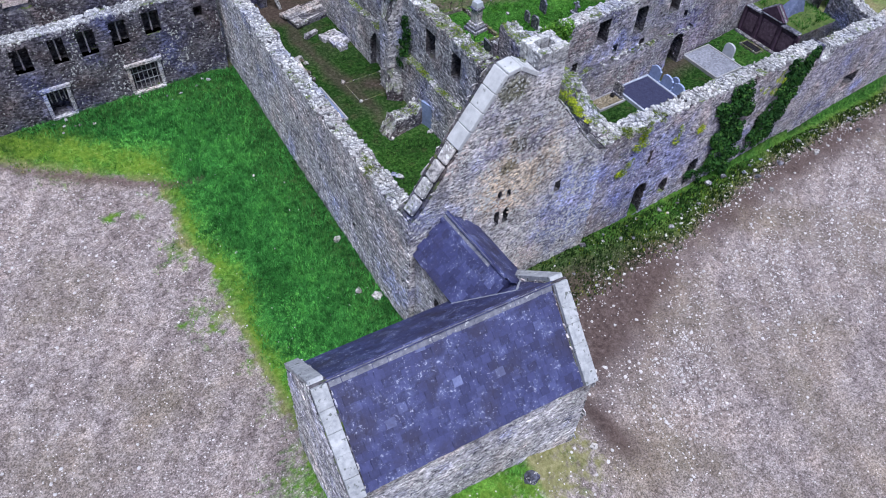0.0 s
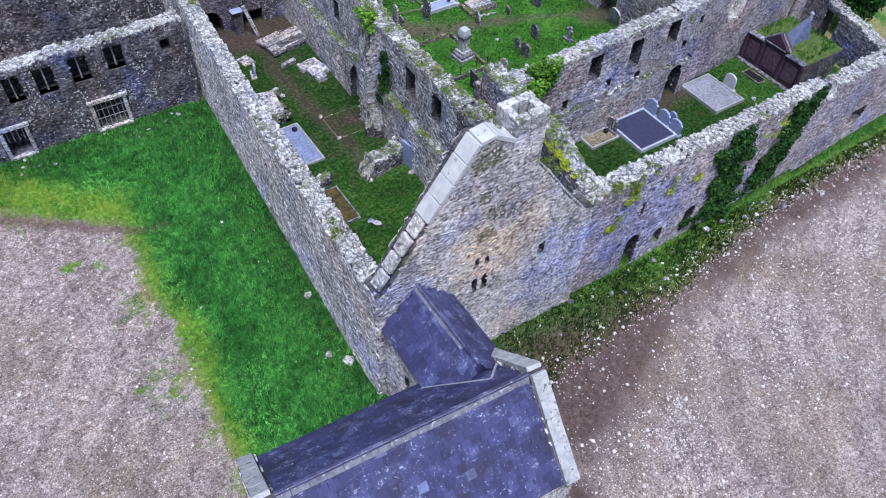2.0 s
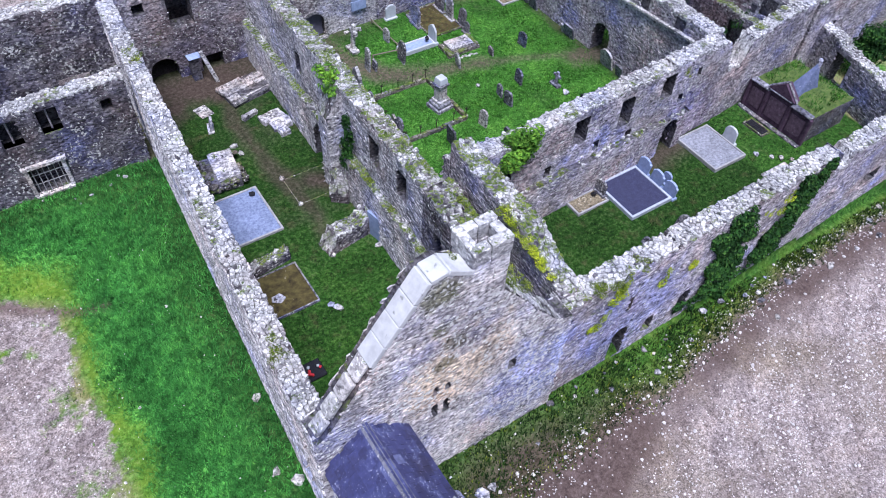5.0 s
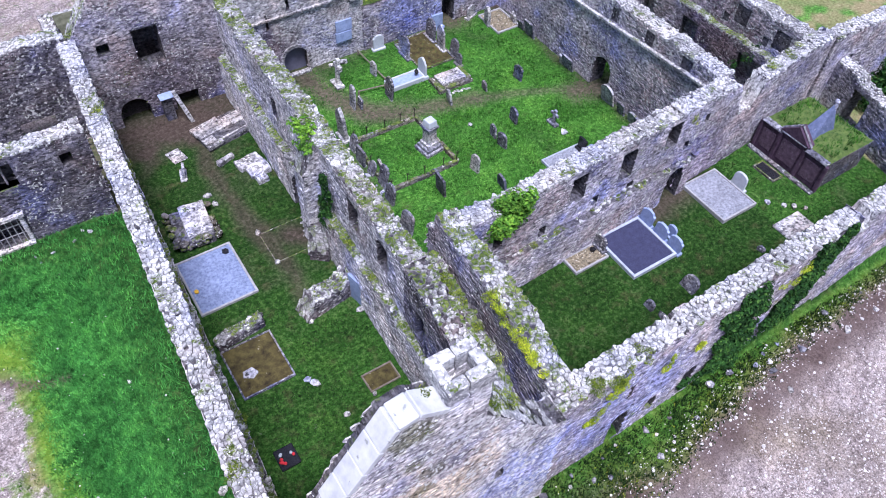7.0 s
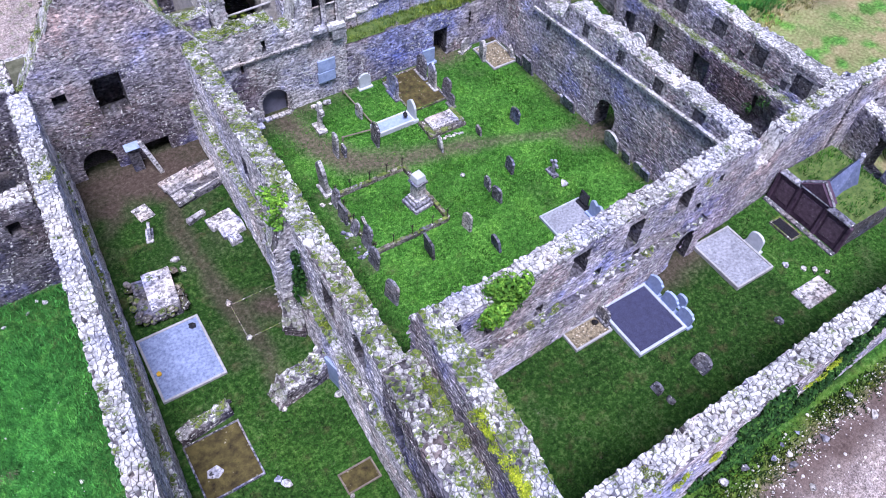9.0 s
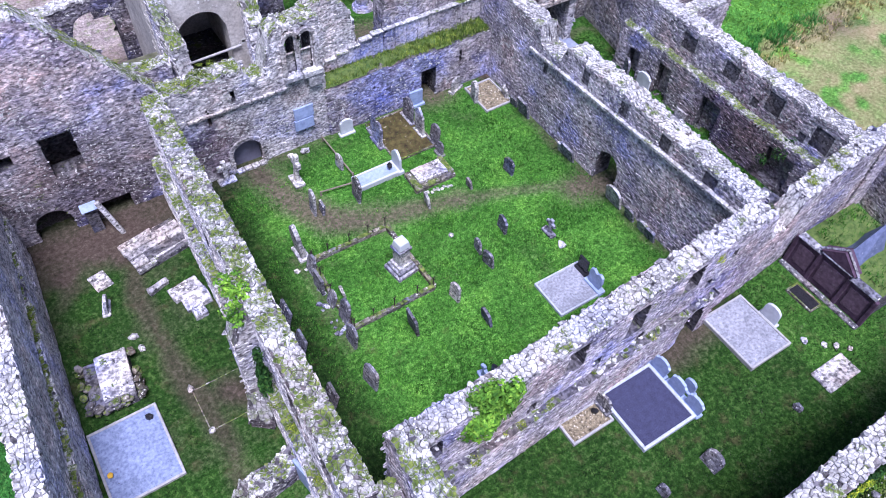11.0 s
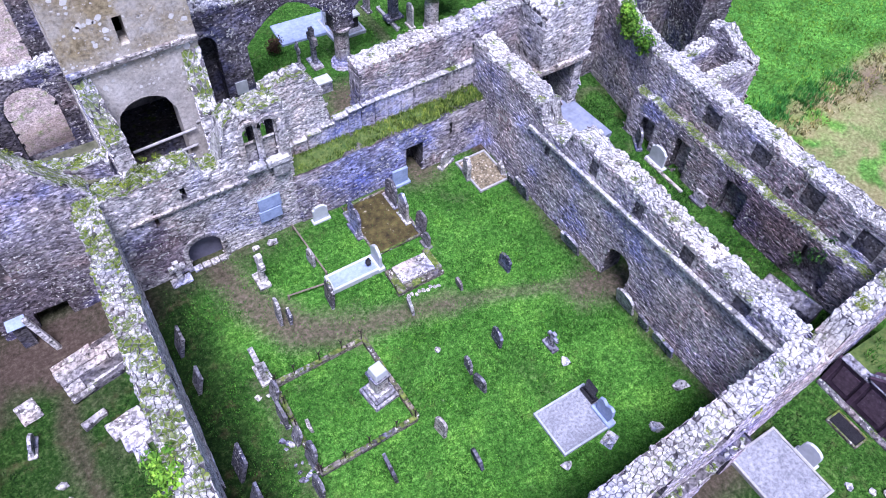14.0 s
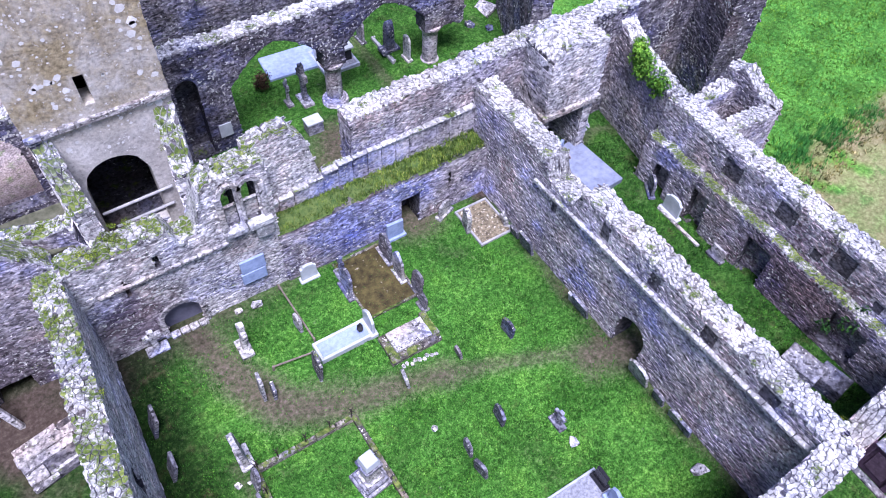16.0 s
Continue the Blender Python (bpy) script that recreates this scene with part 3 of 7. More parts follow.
def wall(name, p0, p1, thick, base, tops, holes=(), label="", stone=None, rubble=(1, 1), coping=1.0, cope_size=0.17, seed=1, wobble=0.10, core=None, cope=None):
    """A rubble wall from p0 to p1 (centre line): a mortared core with real openings, face stones laid in rough courses
    on both sides, and loose coping stones along the top."""
    r = random.Random(seed * 977 + 5)
    p0, p1 = Vector(p0), Vector(p1)
    length = (p1 - p0).length
    u = (p1 - p0) / length
    n = Vector((-u.y, u.x))
    cuts = {0.0, length}
    for s, _ in tops:
        cuts.add(min(max(s, 0.0), length))
    for h in holes:
        k = 8 if h[4] % 10 else 1
        for i in range(k + 1):
            cuts.add(h[0] + (h[1] - h[0]) * i / k)
    s = 0.0
    while s < length:
        cuts.add(s)
        s += r.uniform(0.35, 0.8)
    cuts = sorted(cuts)
    cuts = [c for i, c in enumerate(cuts) if i == 0 or c - cuts[i - 1] > 1e-4]
    top = {c: lerp_table(tops, c) + r.uniform(-wobble, wobble) for c in cuts}

    def top_at(s):
        return lerp_table([(c, top[c]) for c in cuts], s)

    cols = []
    for a, b in zip(cuts, cuts[1:]):
        mid = (a + b) / 2
        spans = [(base, base, top[a], top[b])]
        for h in holes:
            if not h[0] < mid < h[1]:
                continue
            ha, hb, out = hole_top(h, a), hole_top(h, b), []
            for l0, l1, t0, t1 in spans:
                if h[2] >= max(t0, t1) or max(ha, hb) <= min(l0, l1):
                    out.append((l0, l1, t0, t1))
                    continue
                if h[2] > l0 + 0.02:
                    out.append((l0, l1, h[2], h[2]))
                if min(ha - t0, hb - t1) < -0.02:
                    out.append((min(ha, t0), min(hb, t1), t0, t1))
            spans = out
        cols.append(spans)
    V, F, fronts = [], [], []

    def P(s, side, z):
        q = p0 + u * s + n * (thick / 2 * side)
        return (q.x, q.y, z)

    def quad(*pts):
        k = len(V)
        V.extend(pts)
        F.append((k, k + 1, k + 2, k + 3))

    for (a, b), spans in zip(zip(cuts, cuts[1:]), cols):
        for l0, l1, t0, t1 in spans:
            fronts += [len(F), len(F) + 1]
            quad(P(a, -1, l0), P(b, -1, l1), P(b, -1, t1), P(a, -1, t0))
            quad(P(b, 1, l1), P(a, 1, l0), P(a, 1, t0), P(b, 1, t1))
            quad(P(a, -1, t0), P(b, -1, t1), P(b, 1, t1), P(a, 1, t0))
            if l0 > base + 0.01:
                quad(P(a, 1, l0), P(b, 1, l1), P(b, -1, l1), P(a, -1, l0))
    for i, c in enumerate(cuts):
        left = [(q[1], q[3]) for q in cols[i - 1]] if i else []
        right = [(q[0], q[2]) for q in cols[i]] if i < len(cols) else []
        zs = sorted({z for iv in left + right for z in iv})
        for za, zb in zip(zs, zs[1:]):
            zm = (za + zb) / 2
            inl, inr = any(q[0] < zm < q[1] for q in left), any(q[0] < zm < q[1] for q in right)
            if inl and not inr:
                quad(P(c, -1, za), P(c, 1, za), P(c, 1, zb), P(c, -1, zb))
            elif inr and not inl:
                quad(P(c, 1, za), P(c, -1, za), P(c, -1, zb), P(c, 1, zb))
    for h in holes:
        # openings with a far-side panel added to stop light: near-side recess only
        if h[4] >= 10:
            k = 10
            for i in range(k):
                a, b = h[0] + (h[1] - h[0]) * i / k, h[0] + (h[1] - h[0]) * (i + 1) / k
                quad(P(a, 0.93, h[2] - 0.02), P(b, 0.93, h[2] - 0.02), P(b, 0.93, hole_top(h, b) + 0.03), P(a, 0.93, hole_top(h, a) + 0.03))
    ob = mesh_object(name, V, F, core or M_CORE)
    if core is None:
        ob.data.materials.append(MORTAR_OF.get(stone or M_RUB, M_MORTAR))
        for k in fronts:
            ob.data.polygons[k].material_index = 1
    tagged(ob, label or "ruined rubble limestone wall with lichened coping stones", "wall", kind="structure")

    # face stones
    SV, SF = [], []

    flat = 0.75 if stone is M_GABLE else 1.0

    def stone_at(org, du, dn, cs, gap=0.003):
        d = r.uniform(0.003, 0.03) * flat
        k, m_ = len(SV), len(cs)
        ca, cz = sum(q[0] for q in cs) / m_, sum(q[1] for q in cs) / m_
        rad = max(0.04, sum(math.hypot(q[0] - ca, q[1] - cz) for q in cs) / m_)
        tx, tz = r.uniform(-0.07, 0.07), r.uniform(-0.1, 0.1)
        for f, e in ((1 - gap / rad, -0.03), (1 - (gap + 0.014) / rad, d)):
            for s_, z_ in cs:
                s2, z2 = ca + (s_ - ca) * f, cz + (z_ - cz) * f
                q = org + du * s2 + dn * (e + ((s2 - ca) * tx + (z2 - cz) * tz if e > 0 else 0.0))
                SV.append((q.x, q.y, z2))
        SF.append(tuple(range(k + m_, k + 2 * m_)))
        SF.extend((k + i, k + (i + 1) % m_, k + m_ + (i + 1) % m_, k + m_ + i) for i in range(m_))

    zmax = max(z for _, z in tops) + wobble
    for side, want in ((-1, rubble[0]), (1, rubble[1])):
        if not want:
            continue
        du = u if side < 0 else -u
        org = p0 + n * (thick / 2 * side) + (u * 0 if side < 0 else u * length)
        dn = n * side
        k_ = 1.7 if dn.x + dn.y > 0.3 else 1.0
        for a, z, poly in laid_stones(r, 0.03, length - 0.03, base, zmax, 0.22 * k_ * want, 0.12 * k_ * want):
            ws = a if side < 0 else length - a
            if z + 0.05 > top_at(ws) or r.random() < 0.12:
                continue
            if any(hh[0] - 0.07 < ws < hh[1] + 0.07 and hh[2] - 0.05 < z < hole_top(hh, min(max(ws, hh[0]), hh[1])) + 0.06 for hh in holes):
                continue
            stone_at(org, du, dn, poly)
    # wall ends
    for c, du, dn in ((0.0, -n, -u), (length, n, u)):
        org = p0 + u * c - du * (thick / 2)
        z = base
        while z < top_at(c):
            h = r.uniform(0.14, 0.32)
            a = 0.0
            while a < thick:
                b = min(thick, a + r.uniform(0.25, 0.6))
                if z + h * 0.6 < top_at(c):
                    stone_at(org, du, dn, [(a, z), (b, z), (b, z + h), (a, z + h)])
                a = b
            z += h
    if SV:
        tagged(mesh_object("rubble_stones", SV, SF, stone or M_RUB, ob), "roughly coursed grey limestone rubble", kind="stuff")
    # coping stones, fitted like rough paving: the middle stretch one by one, the rest joined
    if coping > 0:
        laid = []
        for ca, co, poly in laid_stones(r, 0.0, length, -thick / 2, thick / 2, cope_size, cope_size * 0.85):
            if r.random() > 0.97 * coping:
                continue
            hz, tx, ty, verts = r.uniform(0.03, 0.035 + 0.4 * cope_size), r.uniform(-0.14, 0.14), r.uniform(-0.14, 0.14), []
            inset = r.uniform(0.76, 0.9)
            for f, lev in ((0.93, -0.08), (0.92, hz * 0.6), (inset, hz)):
                for s_, o_ in poly:
                    ds, do = (s_ - ca) * f, (o_ - co) * f
                    q = p0 + u * min(max(ca + ds, -0.07), length + 0.07) + n * min(max(co + do, -thick / 2 - 0.07), thick / 2 + 0.07)
                    verts.append((q.x, q.y, top_at(min(max(ca + ds, 0.0), length)) + lev + (ds * tx + do * ty + r.uniform(-0.012, 0.012) if lev > 0 else 0.0)))
            laid.append((abs(ca - length / 2), verts))
        laid.sort(key=lambda q: q[0])
        for _, verts in laid[:90]:
            mesh_object("coping_stone", verts, faces_of(len(verts) // 3), cope or M_COPE, ob)
        CV, CF = [], []
        for _, verts in laid[90:]:
            k = len(CV)
            CV += verts
            CF += [tuple(k + q for q in f) for f in faces_of(len(verts) // 3)]
        if CV:
            tagged(mesh_object("coping_stones", CV, CF, {M_LEDGE: M_LEDGEJ, None: M_COPEJ}.get(cope, M_COPEM), ob), "rough lichened stones along the wall top", kind="stuff")
    return ob


def tufts(name, spots, height, material, label, blades=4, width=0.02, lean=0.6, spread=0.05, category="grass", kind="stuff", parent=None, seed=3):
    """Small pointed blades in tufts at the given spots."""
    r = random.Random(seed)
    V, F = [], []
    for x, y, z in spots:
        for _ in range(blades):
            a, h = r.uniform(0, 6.283), height * r.uniform(0.5, 1.3)
            bx, by = x + r.uniform(-spread, spread), y + r.uniform(-spread, spread)
            dx, dy, l = math.cos(a), math.sin(a), r.uniform(0.1, lean) * h
            w = width * r.uniform(0.7, 1.4)
            k = len(V)
            V += [(bx - dy * w, by + dx * w, z - 0.02), (bx + dy * w, by - dx * w, z - 0.02), (bx + dx * l, by + dy * l, z + h)]
            F.append((k, k + 1, k + 2))
    ob = mesh_object(name, V, F, material, parent)
    return tagged(ob, label, category if not parent else "", kind=kind)


def leaves(V, F, r, centre, radius, count, size, squash=(1, 1, 1), normal=None):
    """Small folded leaves strewn through a clump, thinner towards its edge."""
    for _ in range(count):
        d = Vector((r.gauss(0, 1), r.gauss(0, 1), r.gauss(0, 1))).normalized() * radius * (0.35 + 0.65 * r.random() ** 0.6)
        p = Vector(centre) + Vector((d.x * squash[0], d.y * squash[1], d.z * squash[2]))
        nrm = (d.normalized() + Vector((r.uniform(-0.6, 0.6), r.uniform(-0.6, 0.6), r.uniform(-0.1, 0.9)))).normalized()
        if normal is not None:
            nrm = (nrm * 0.6 + Vector(normal)).normalized()
        t = nrm.orthogonal().normalized()
        t = Matrix.Rotation(r.uniform(0, 6.28), 3, nrm) @ t
        b = nrm.cross(t)
        s = size * r.uniform(0.6, 1.4)
        k = len(V)
        V += [tuple(p - t * s), tuple(p - b * s * 0.55 + nrm * s * 0.2), tuple(p + t * s), tuple(p + b * s * 0.55 + nrm * s * 0.2)]
        F += [(k, k + 1, k + 2), (k, k + 2, k + 3)]


def ivy(name, clumps, material, label, category="ivy", size=0.07, density=160, seed=1, kind="", normal=None):
    """Foliage from clumps (x, y, z, radius, squash)."""
    r = random.Random(seed)
    V, F = [], []
    for x, y, z, rad, sq in clumps:
        leaves(V, F, r, (x, y, z), rad, max(12, int(density * rad * rad * 4)), size, sq, normal)
    return tagged(mesh_object(name, V, F, material), label, category, kind=kind)

# ---- ground ----
def smooth(t):
    t = min(1.0, max(0.0, t))
    return t * t * (3 - 2 * t)


def ground_z(x, y):
    """Level inside the ruin; outside, the land falls away from the walls, with a bank under the oratory."""
    if x > 6.3 and y > 18.7 + 0.02 * (x - 17):
        if 34 < x < 40.5 and y > 28.5:
            return 0.3
        return 0.0
    if x <= 6.3 and y > 40.4:
        return 0.0
    if y <= 18.7 + 0.02 * (x - 17):
        near = 0.25 - 0.5 * smooth((x - 14) / 6) - 0.25 * smooth((x - 20) / 14)
        d = 18.7 - y
        right = near + (-1.0 - near) * smooth(d / 5.0)
    else:
        right = None
    dl = min(6.3 - x, 60.0)
    dp = max(0.0, 40.2 - y)
    left = 0.15 - 1.65 * smooth(min(dl, dp) / 6.5)
    if right is None:
        z = left
    elif x > 6.3:
        z = right
    else:
        t = smooth((18.7 - y) / 8)
        z = left + (-1.3 - left) * t
    z += 2.35 * math.exp(-(((x - 4.0) / 6.0) ** 2 + ((y - 12.4) / 4.6) ** 2))
    return z


def seg_dist(x, y, pts):
    best = 1e9
    for (ax, ay), (bx, by) in zip(pts, pts[1:]):
        dx, dy = bx - ax, by - ay
        t = max(0.0, min(1.0, ((x - ax) * dx + (y - ay) * dy) / (dx * dx + dy * dy)))
        best = min(best, math.hypot(x - ax - dx * t, y - ay - dy * t))
    return best


# (29.4, 46) is no path: earth colour darkens the deep doorway's floor
PATHS = [([(19.0, 45.0), (19.6, 42.5), (20.6, 40.3), (22.6, 39.3)], 0.75), ([(22.6, 39.3), (26.5, 38.4)], 0.5),
         ([(26.5, 38.4), (29.5, 37.3), (32.0, 36.2)], 0.22), ([(17.8, 47.2), (20.4, 47.2)], 2.2), ([(21.4, 47.6), (23.4, 48.0)], 1.8), ([(13.6, 49.6), (16.8, 53.2)], 4.0), ([(31.8, 36.0), (33.2, 35.6)], 0.8),
         ([(9.0, 45.2), (12.5, 45.0), (15.0, 45.0)], 1.3), ([(12.5, 44.0), (11.6, 40.5)], 0.3), ([(11.6, 40.5), (12.0, 36.0), (12.4, 32.5), (12.2, 30.5)], 0.35), ([(12.2, 32.0), (12.4, 30.0)], 0.25),
         ([(29.2, 26.8), (31.5, 27.0)], 0.7), ([(13.4, 34.5), (14.3, 33.8)], 0.6), ([(29.4, 45.7), (29.4, 46.6)], 1.2), ([(26.5, 47.8), (27.6, 50.0), (29.0, 51.6)], 1.3)]


def covers(x, y):
    """grass, lush, dull, dry, path, straw at a place."""
    g = lush = dull = dry = path = straw = 0.0
    wob = noise.noise(Vector((x * 0.35, y * 0.35, 3.0))) * 0.9 + noise.noise(Vector((x * 1.1, y * 1.1, 8.0))) * 0.45
    xb = 6.35 + 0.0598 * max(0.0, y - 18.4)
    if x > xb and y > 18.8:
        if x < 42:
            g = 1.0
            # hall and south room: their shade is put into the turf as dull
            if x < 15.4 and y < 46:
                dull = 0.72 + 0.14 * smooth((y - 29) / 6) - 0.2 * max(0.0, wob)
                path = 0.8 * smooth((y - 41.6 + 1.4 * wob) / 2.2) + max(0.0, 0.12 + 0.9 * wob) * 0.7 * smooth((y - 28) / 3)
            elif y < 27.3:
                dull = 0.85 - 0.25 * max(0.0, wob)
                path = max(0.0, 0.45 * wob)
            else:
                # garth edges: dull paints the shade at the foot of the walls
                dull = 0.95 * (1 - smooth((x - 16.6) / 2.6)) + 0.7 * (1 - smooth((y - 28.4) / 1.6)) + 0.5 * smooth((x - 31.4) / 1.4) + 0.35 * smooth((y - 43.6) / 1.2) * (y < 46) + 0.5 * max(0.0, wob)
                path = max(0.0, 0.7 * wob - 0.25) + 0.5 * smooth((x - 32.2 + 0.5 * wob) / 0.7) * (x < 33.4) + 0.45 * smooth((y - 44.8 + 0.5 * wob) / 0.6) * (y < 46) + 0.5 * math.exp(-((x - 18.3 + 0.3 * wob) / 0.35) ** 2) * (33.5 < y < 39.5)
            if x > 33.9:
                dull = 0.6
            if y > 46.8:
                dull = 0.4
            for pts, w in PATHS:
                path = max(path, min(0.85, 0.5 + 0.6 * w) * (1 - smooth((seg_dist(x, y, pts) + 0.3 * wob - w * 0.2) / (w * 1.6 + 0.3))))
            if y > 46.5 and x < 17:
                g, dry = 0.25, 0.6
        else:
            # pasture beyond a rough bank, stubble to its south
            line = 39.6 + 0.07 * (x - 48) + 0.35 * wob
            g = 1.0
            straw = (1.0 - smooth((y - line) / 1.0 + 0.5)) * max(0.2, min(1.0, 0.75 + 0.7 * wob))
            lush = 0.35
            dry = 0.15 + 0.6 * math.exp(-((y - line + 1.2) / 1.2) ** 2)
            path = 0.75 * math.exp(-((x - 54.2) / 2.0) ** 2 - ((y - 38.4) / 1.3) ** 2)
            tuss = noise.noise(Vector((x * 0.8, y * 0.8, 21.0)))
            straw *= 1 - 0.9 * smooth((tuss - 0.05) / 0.3)
    elif y > 40.2:
        # west range floor: dark earth colour stands in for the room's shade
        g, path = (1.0, 0.8) if y < 46 else (0.2, 0.0)
    elif x <= xb and y > 15:
        # lush strip along the outer wall, turning the corner along the range
        north = y - (34.6 - 0.6 * x) + 0.35 * wob
        east = x - 0.1 + 0.8 * wob
        g = max(smooth(east / 1.3 + 0.5), smooth(north / 0.9 + 0.5))
        lush = max(smooth((east - 0.3) / 1.9), smooth((north - 1.5 + 0.3 * wob) / 1.6))
        dry = (1.0 - lush) * 0.85
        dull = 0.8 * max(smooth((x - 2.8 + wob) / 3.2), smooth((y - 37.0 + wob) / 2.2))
        straw = max(0.0, 0.9 - abs(max(east, north) - 0.1) / 0.6) * max(0.0, min(1.0, 0.45 + 1.6 * wob))
        if x < 2.4 and north < 1.2:
            path = 0.95 * math.exp(-((north + 0.25) / 0.3) ** 2)
        # weeds creeping out over the soil
        g = max(g, 0.62 * smooth((max(east, north) + 2.4 + 1.6 * wob) / 2.0) * max(0.0, 0.45 + 1.3 * wob))
    if y <= 18.8 and x > 6.3:
        w = max(0.95, 2.7 - 0.1 * (x - 13)) + 0.25
        d = 18.7 + 0.02 * (x - 17) - y
        g = 1.0 - smooth((d - w + 0.4 * wob) / 1.0 + 0.5)
        dry = 0.3 + 0.6 * smooth((d - w + 1.3 + 0.6 * wob) / 1.2)
        lush, dull = 0.2, 0.5 + 0.4 * max(0.0, wob)
        straw = 0.75 * smooth((d - w + 0.7 + 0.6 * wob) / 0.9)
        path = (0.9 + 0.5 * wob + 0.5 * math.exp(-((x - 13.5) / 5.0) ** 2)) * math.exp(-((d - w - 0.6) / (1.1 + 1.9 * math.exp(-((x - 12.5) / 5.0) ** 2))) ** 2)
    if x > 8.6 and y < 17.0:
        path = max(path, (0.9 + 0.4 * wob) * math.exp(-((x - 10.1 - 0.1 * (14 - y)) / 0.8) ** 2) * smooth((y - 7.5) / 2.5))
    if x <= 9.6 and y < 17.5:
        g = max(g, 0.9 * math.exp(-(((x - 4.0) / 6.2) ** 4 + ((y - 12.6) / 4.2) ** 4)))
        dry = max(dry, 0.5)
    return g, lush, dull, dry, path, straw


def axis(lo, hi, stepf, far):
    a = list(np.arange(lo, hi + 1e-6, stepf))
    d, v = stepf, hi
    right = []
    while v < far:
        d *= 1.45
        v += d
        right.append(v)
    d, v = stepf, lo
    left = []
    while v > -far:
        d *= 1.45
        v -= d
        left.append(v)
    return left[::-1] + a + right


gx, gy = axis(-12, 56, 0.25, 2500), axis(4, 62, 0.25, 2500)
GV, cov = [], []
for yy in gy:
    for xx in gx:
        zz = ground_z(xx, yy) if abs(xx) < 200 and abs(yy) < 200 else -1.2
        zz += noise.noise(Vector((xx * 0.5, yy * 0.5, 0.0))) * 0.05 + noise.noise(Vector((xx * 1.9, yy * 1.9, 5.0))) * 0.025
        GV.append((xx, yy, zz))
        cov.append(covers(xx, yy))
nx = len(gx)
GF = [(j * nx + i, j * nx + i + 1, (j + 1) * nx + i + 1, (j + 1) * nx + i) for j in range(len(gy) - 1) for i in range(nx - 1)]
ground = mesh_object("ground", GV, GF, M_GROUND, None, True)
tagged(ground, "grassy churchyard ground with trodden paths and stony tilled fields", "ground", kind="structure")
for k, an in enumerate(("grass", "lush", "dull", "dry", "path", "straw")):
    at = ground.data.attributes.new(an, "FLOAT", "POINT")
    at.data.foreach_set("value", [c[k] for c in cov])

# ---- walls ----
PALE = M_RUBW
# long hall: outer wall, its thicker foot inside, gable, inner wall
wall("wall_hall_outer", (6.3, 18.4), (7.95, 46.0), 0.78, -1.0, [(0, 6.9), (1.2, 6.5), (8, 6.0), (14, 5.6), (21, 5.7), (27.6, 5.6)],
     [(8.5, 8.7, 2.4, 2.7, 0), (13.0, 13.2, 1.2, 1.5, 0), (5.0, 5.2, 1.8, 2.1, 0), (11, 11.2, 3.6, 3.9, 0)],
     "tall pale rubble wall of the roofless hall, lichened along the top", PALE, seed=1)
wall("wall_hall_foot", (6.78, 19.2), (8.12, 45.4), 0.62, -0.3, [(0, 2.6), (26.3, 2.6)], (), "thick mossy foot of the hall wall", PALE, rubble=(1, 0), coping=1.0, cope=M_LEDGE, seed=2)
wall("wall_hall_gable", (5.95, 18.78), (15.6, 18.78), 0.92, -0.6,
     [(0, 6.9), (0.35, 7.0), (3.65, 11.95), (4.2, 12.05), (5.0, 11.5), (6.85, 9.3), (8.2, 7.4), (9.1, 6.3), (9.65, 6.2)],
     [(3.95, 4.22, 4.5, 5.35, 2), (4.4, 4.68, 4.5, 5.35, 2), (4.0, 4.2, 5.95, 6.45, 2), (4.45, 4.65, 5.95, 6.35, 2), (7.05, 7.38, 4.9, 5.5, 0)],
     "steep rubble gable wall with narrow window lights and a worn apex", M_GABLE, seed=3, wobble=0.04, coping=0.0)
wall("wall_east_range", (15.55, 19.06), (31.6, 19.5), 0.92, -1.3, [(0, 6.1), (2, 6.0), (6, 5.8), (11, 5.6), (16.1, 5.4)],
     [(3.45, 4.3, -0.25, 1.95, 1), (5.35, 5.95, 0.4, 1.4, 1), (7.4, 8.15, 0.1, 1.7, 1), (3.7, 3.92, 3.3, 4.1, 0)],
     "long rubble wall facing the field, patched with ivy and yellow moss", M_RUB, seed=4)
wall("wall_east_range_end", (31.6, 19.5), (52.0, 20.2), 0.92, -1.6, [(0, 4.3), (1.1, 4.5), (1.2, 5.0), (20, 4.6)],
     [(4.2, 5.6, 1.2, 2.0, 0)], "continuing rubble wall beyond a broken gap", M_RUB, seed=5)
wall("wall_hall_inner", (14.85, 26.0), (15.55, 46.0), 0.9, -0.3, [(0, 6.2), (6, 6.1), (11, 6.1), (17, 5.6), (20, 5.6)],
     [(8.7, 9.9, -0.3, 2.5, 2), (3.75, 4.65, 4.05, 5.5, 0), (1.35, 2.2, 4.1, 5.6, 0), (12.1, 12.7, 3.6, 4.8, 0)],
     "long rubble wall between the hall and the cloister garth", PALE, cope=M_COPEO, seed=6)
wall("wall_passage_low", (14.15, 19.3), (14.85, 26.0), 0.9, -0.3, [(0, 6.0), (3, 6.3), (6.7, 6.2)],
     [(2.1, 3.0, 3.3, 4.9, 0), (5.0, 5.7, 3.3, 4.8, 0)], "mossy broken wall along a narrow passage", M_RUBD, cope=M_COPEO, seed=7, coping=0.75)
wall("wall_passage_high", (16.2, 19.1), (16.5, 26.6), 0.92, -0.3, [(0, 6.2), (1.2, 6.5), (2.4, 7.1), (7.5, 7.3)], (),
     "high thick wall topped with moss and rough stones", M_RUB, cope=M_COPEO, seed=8)
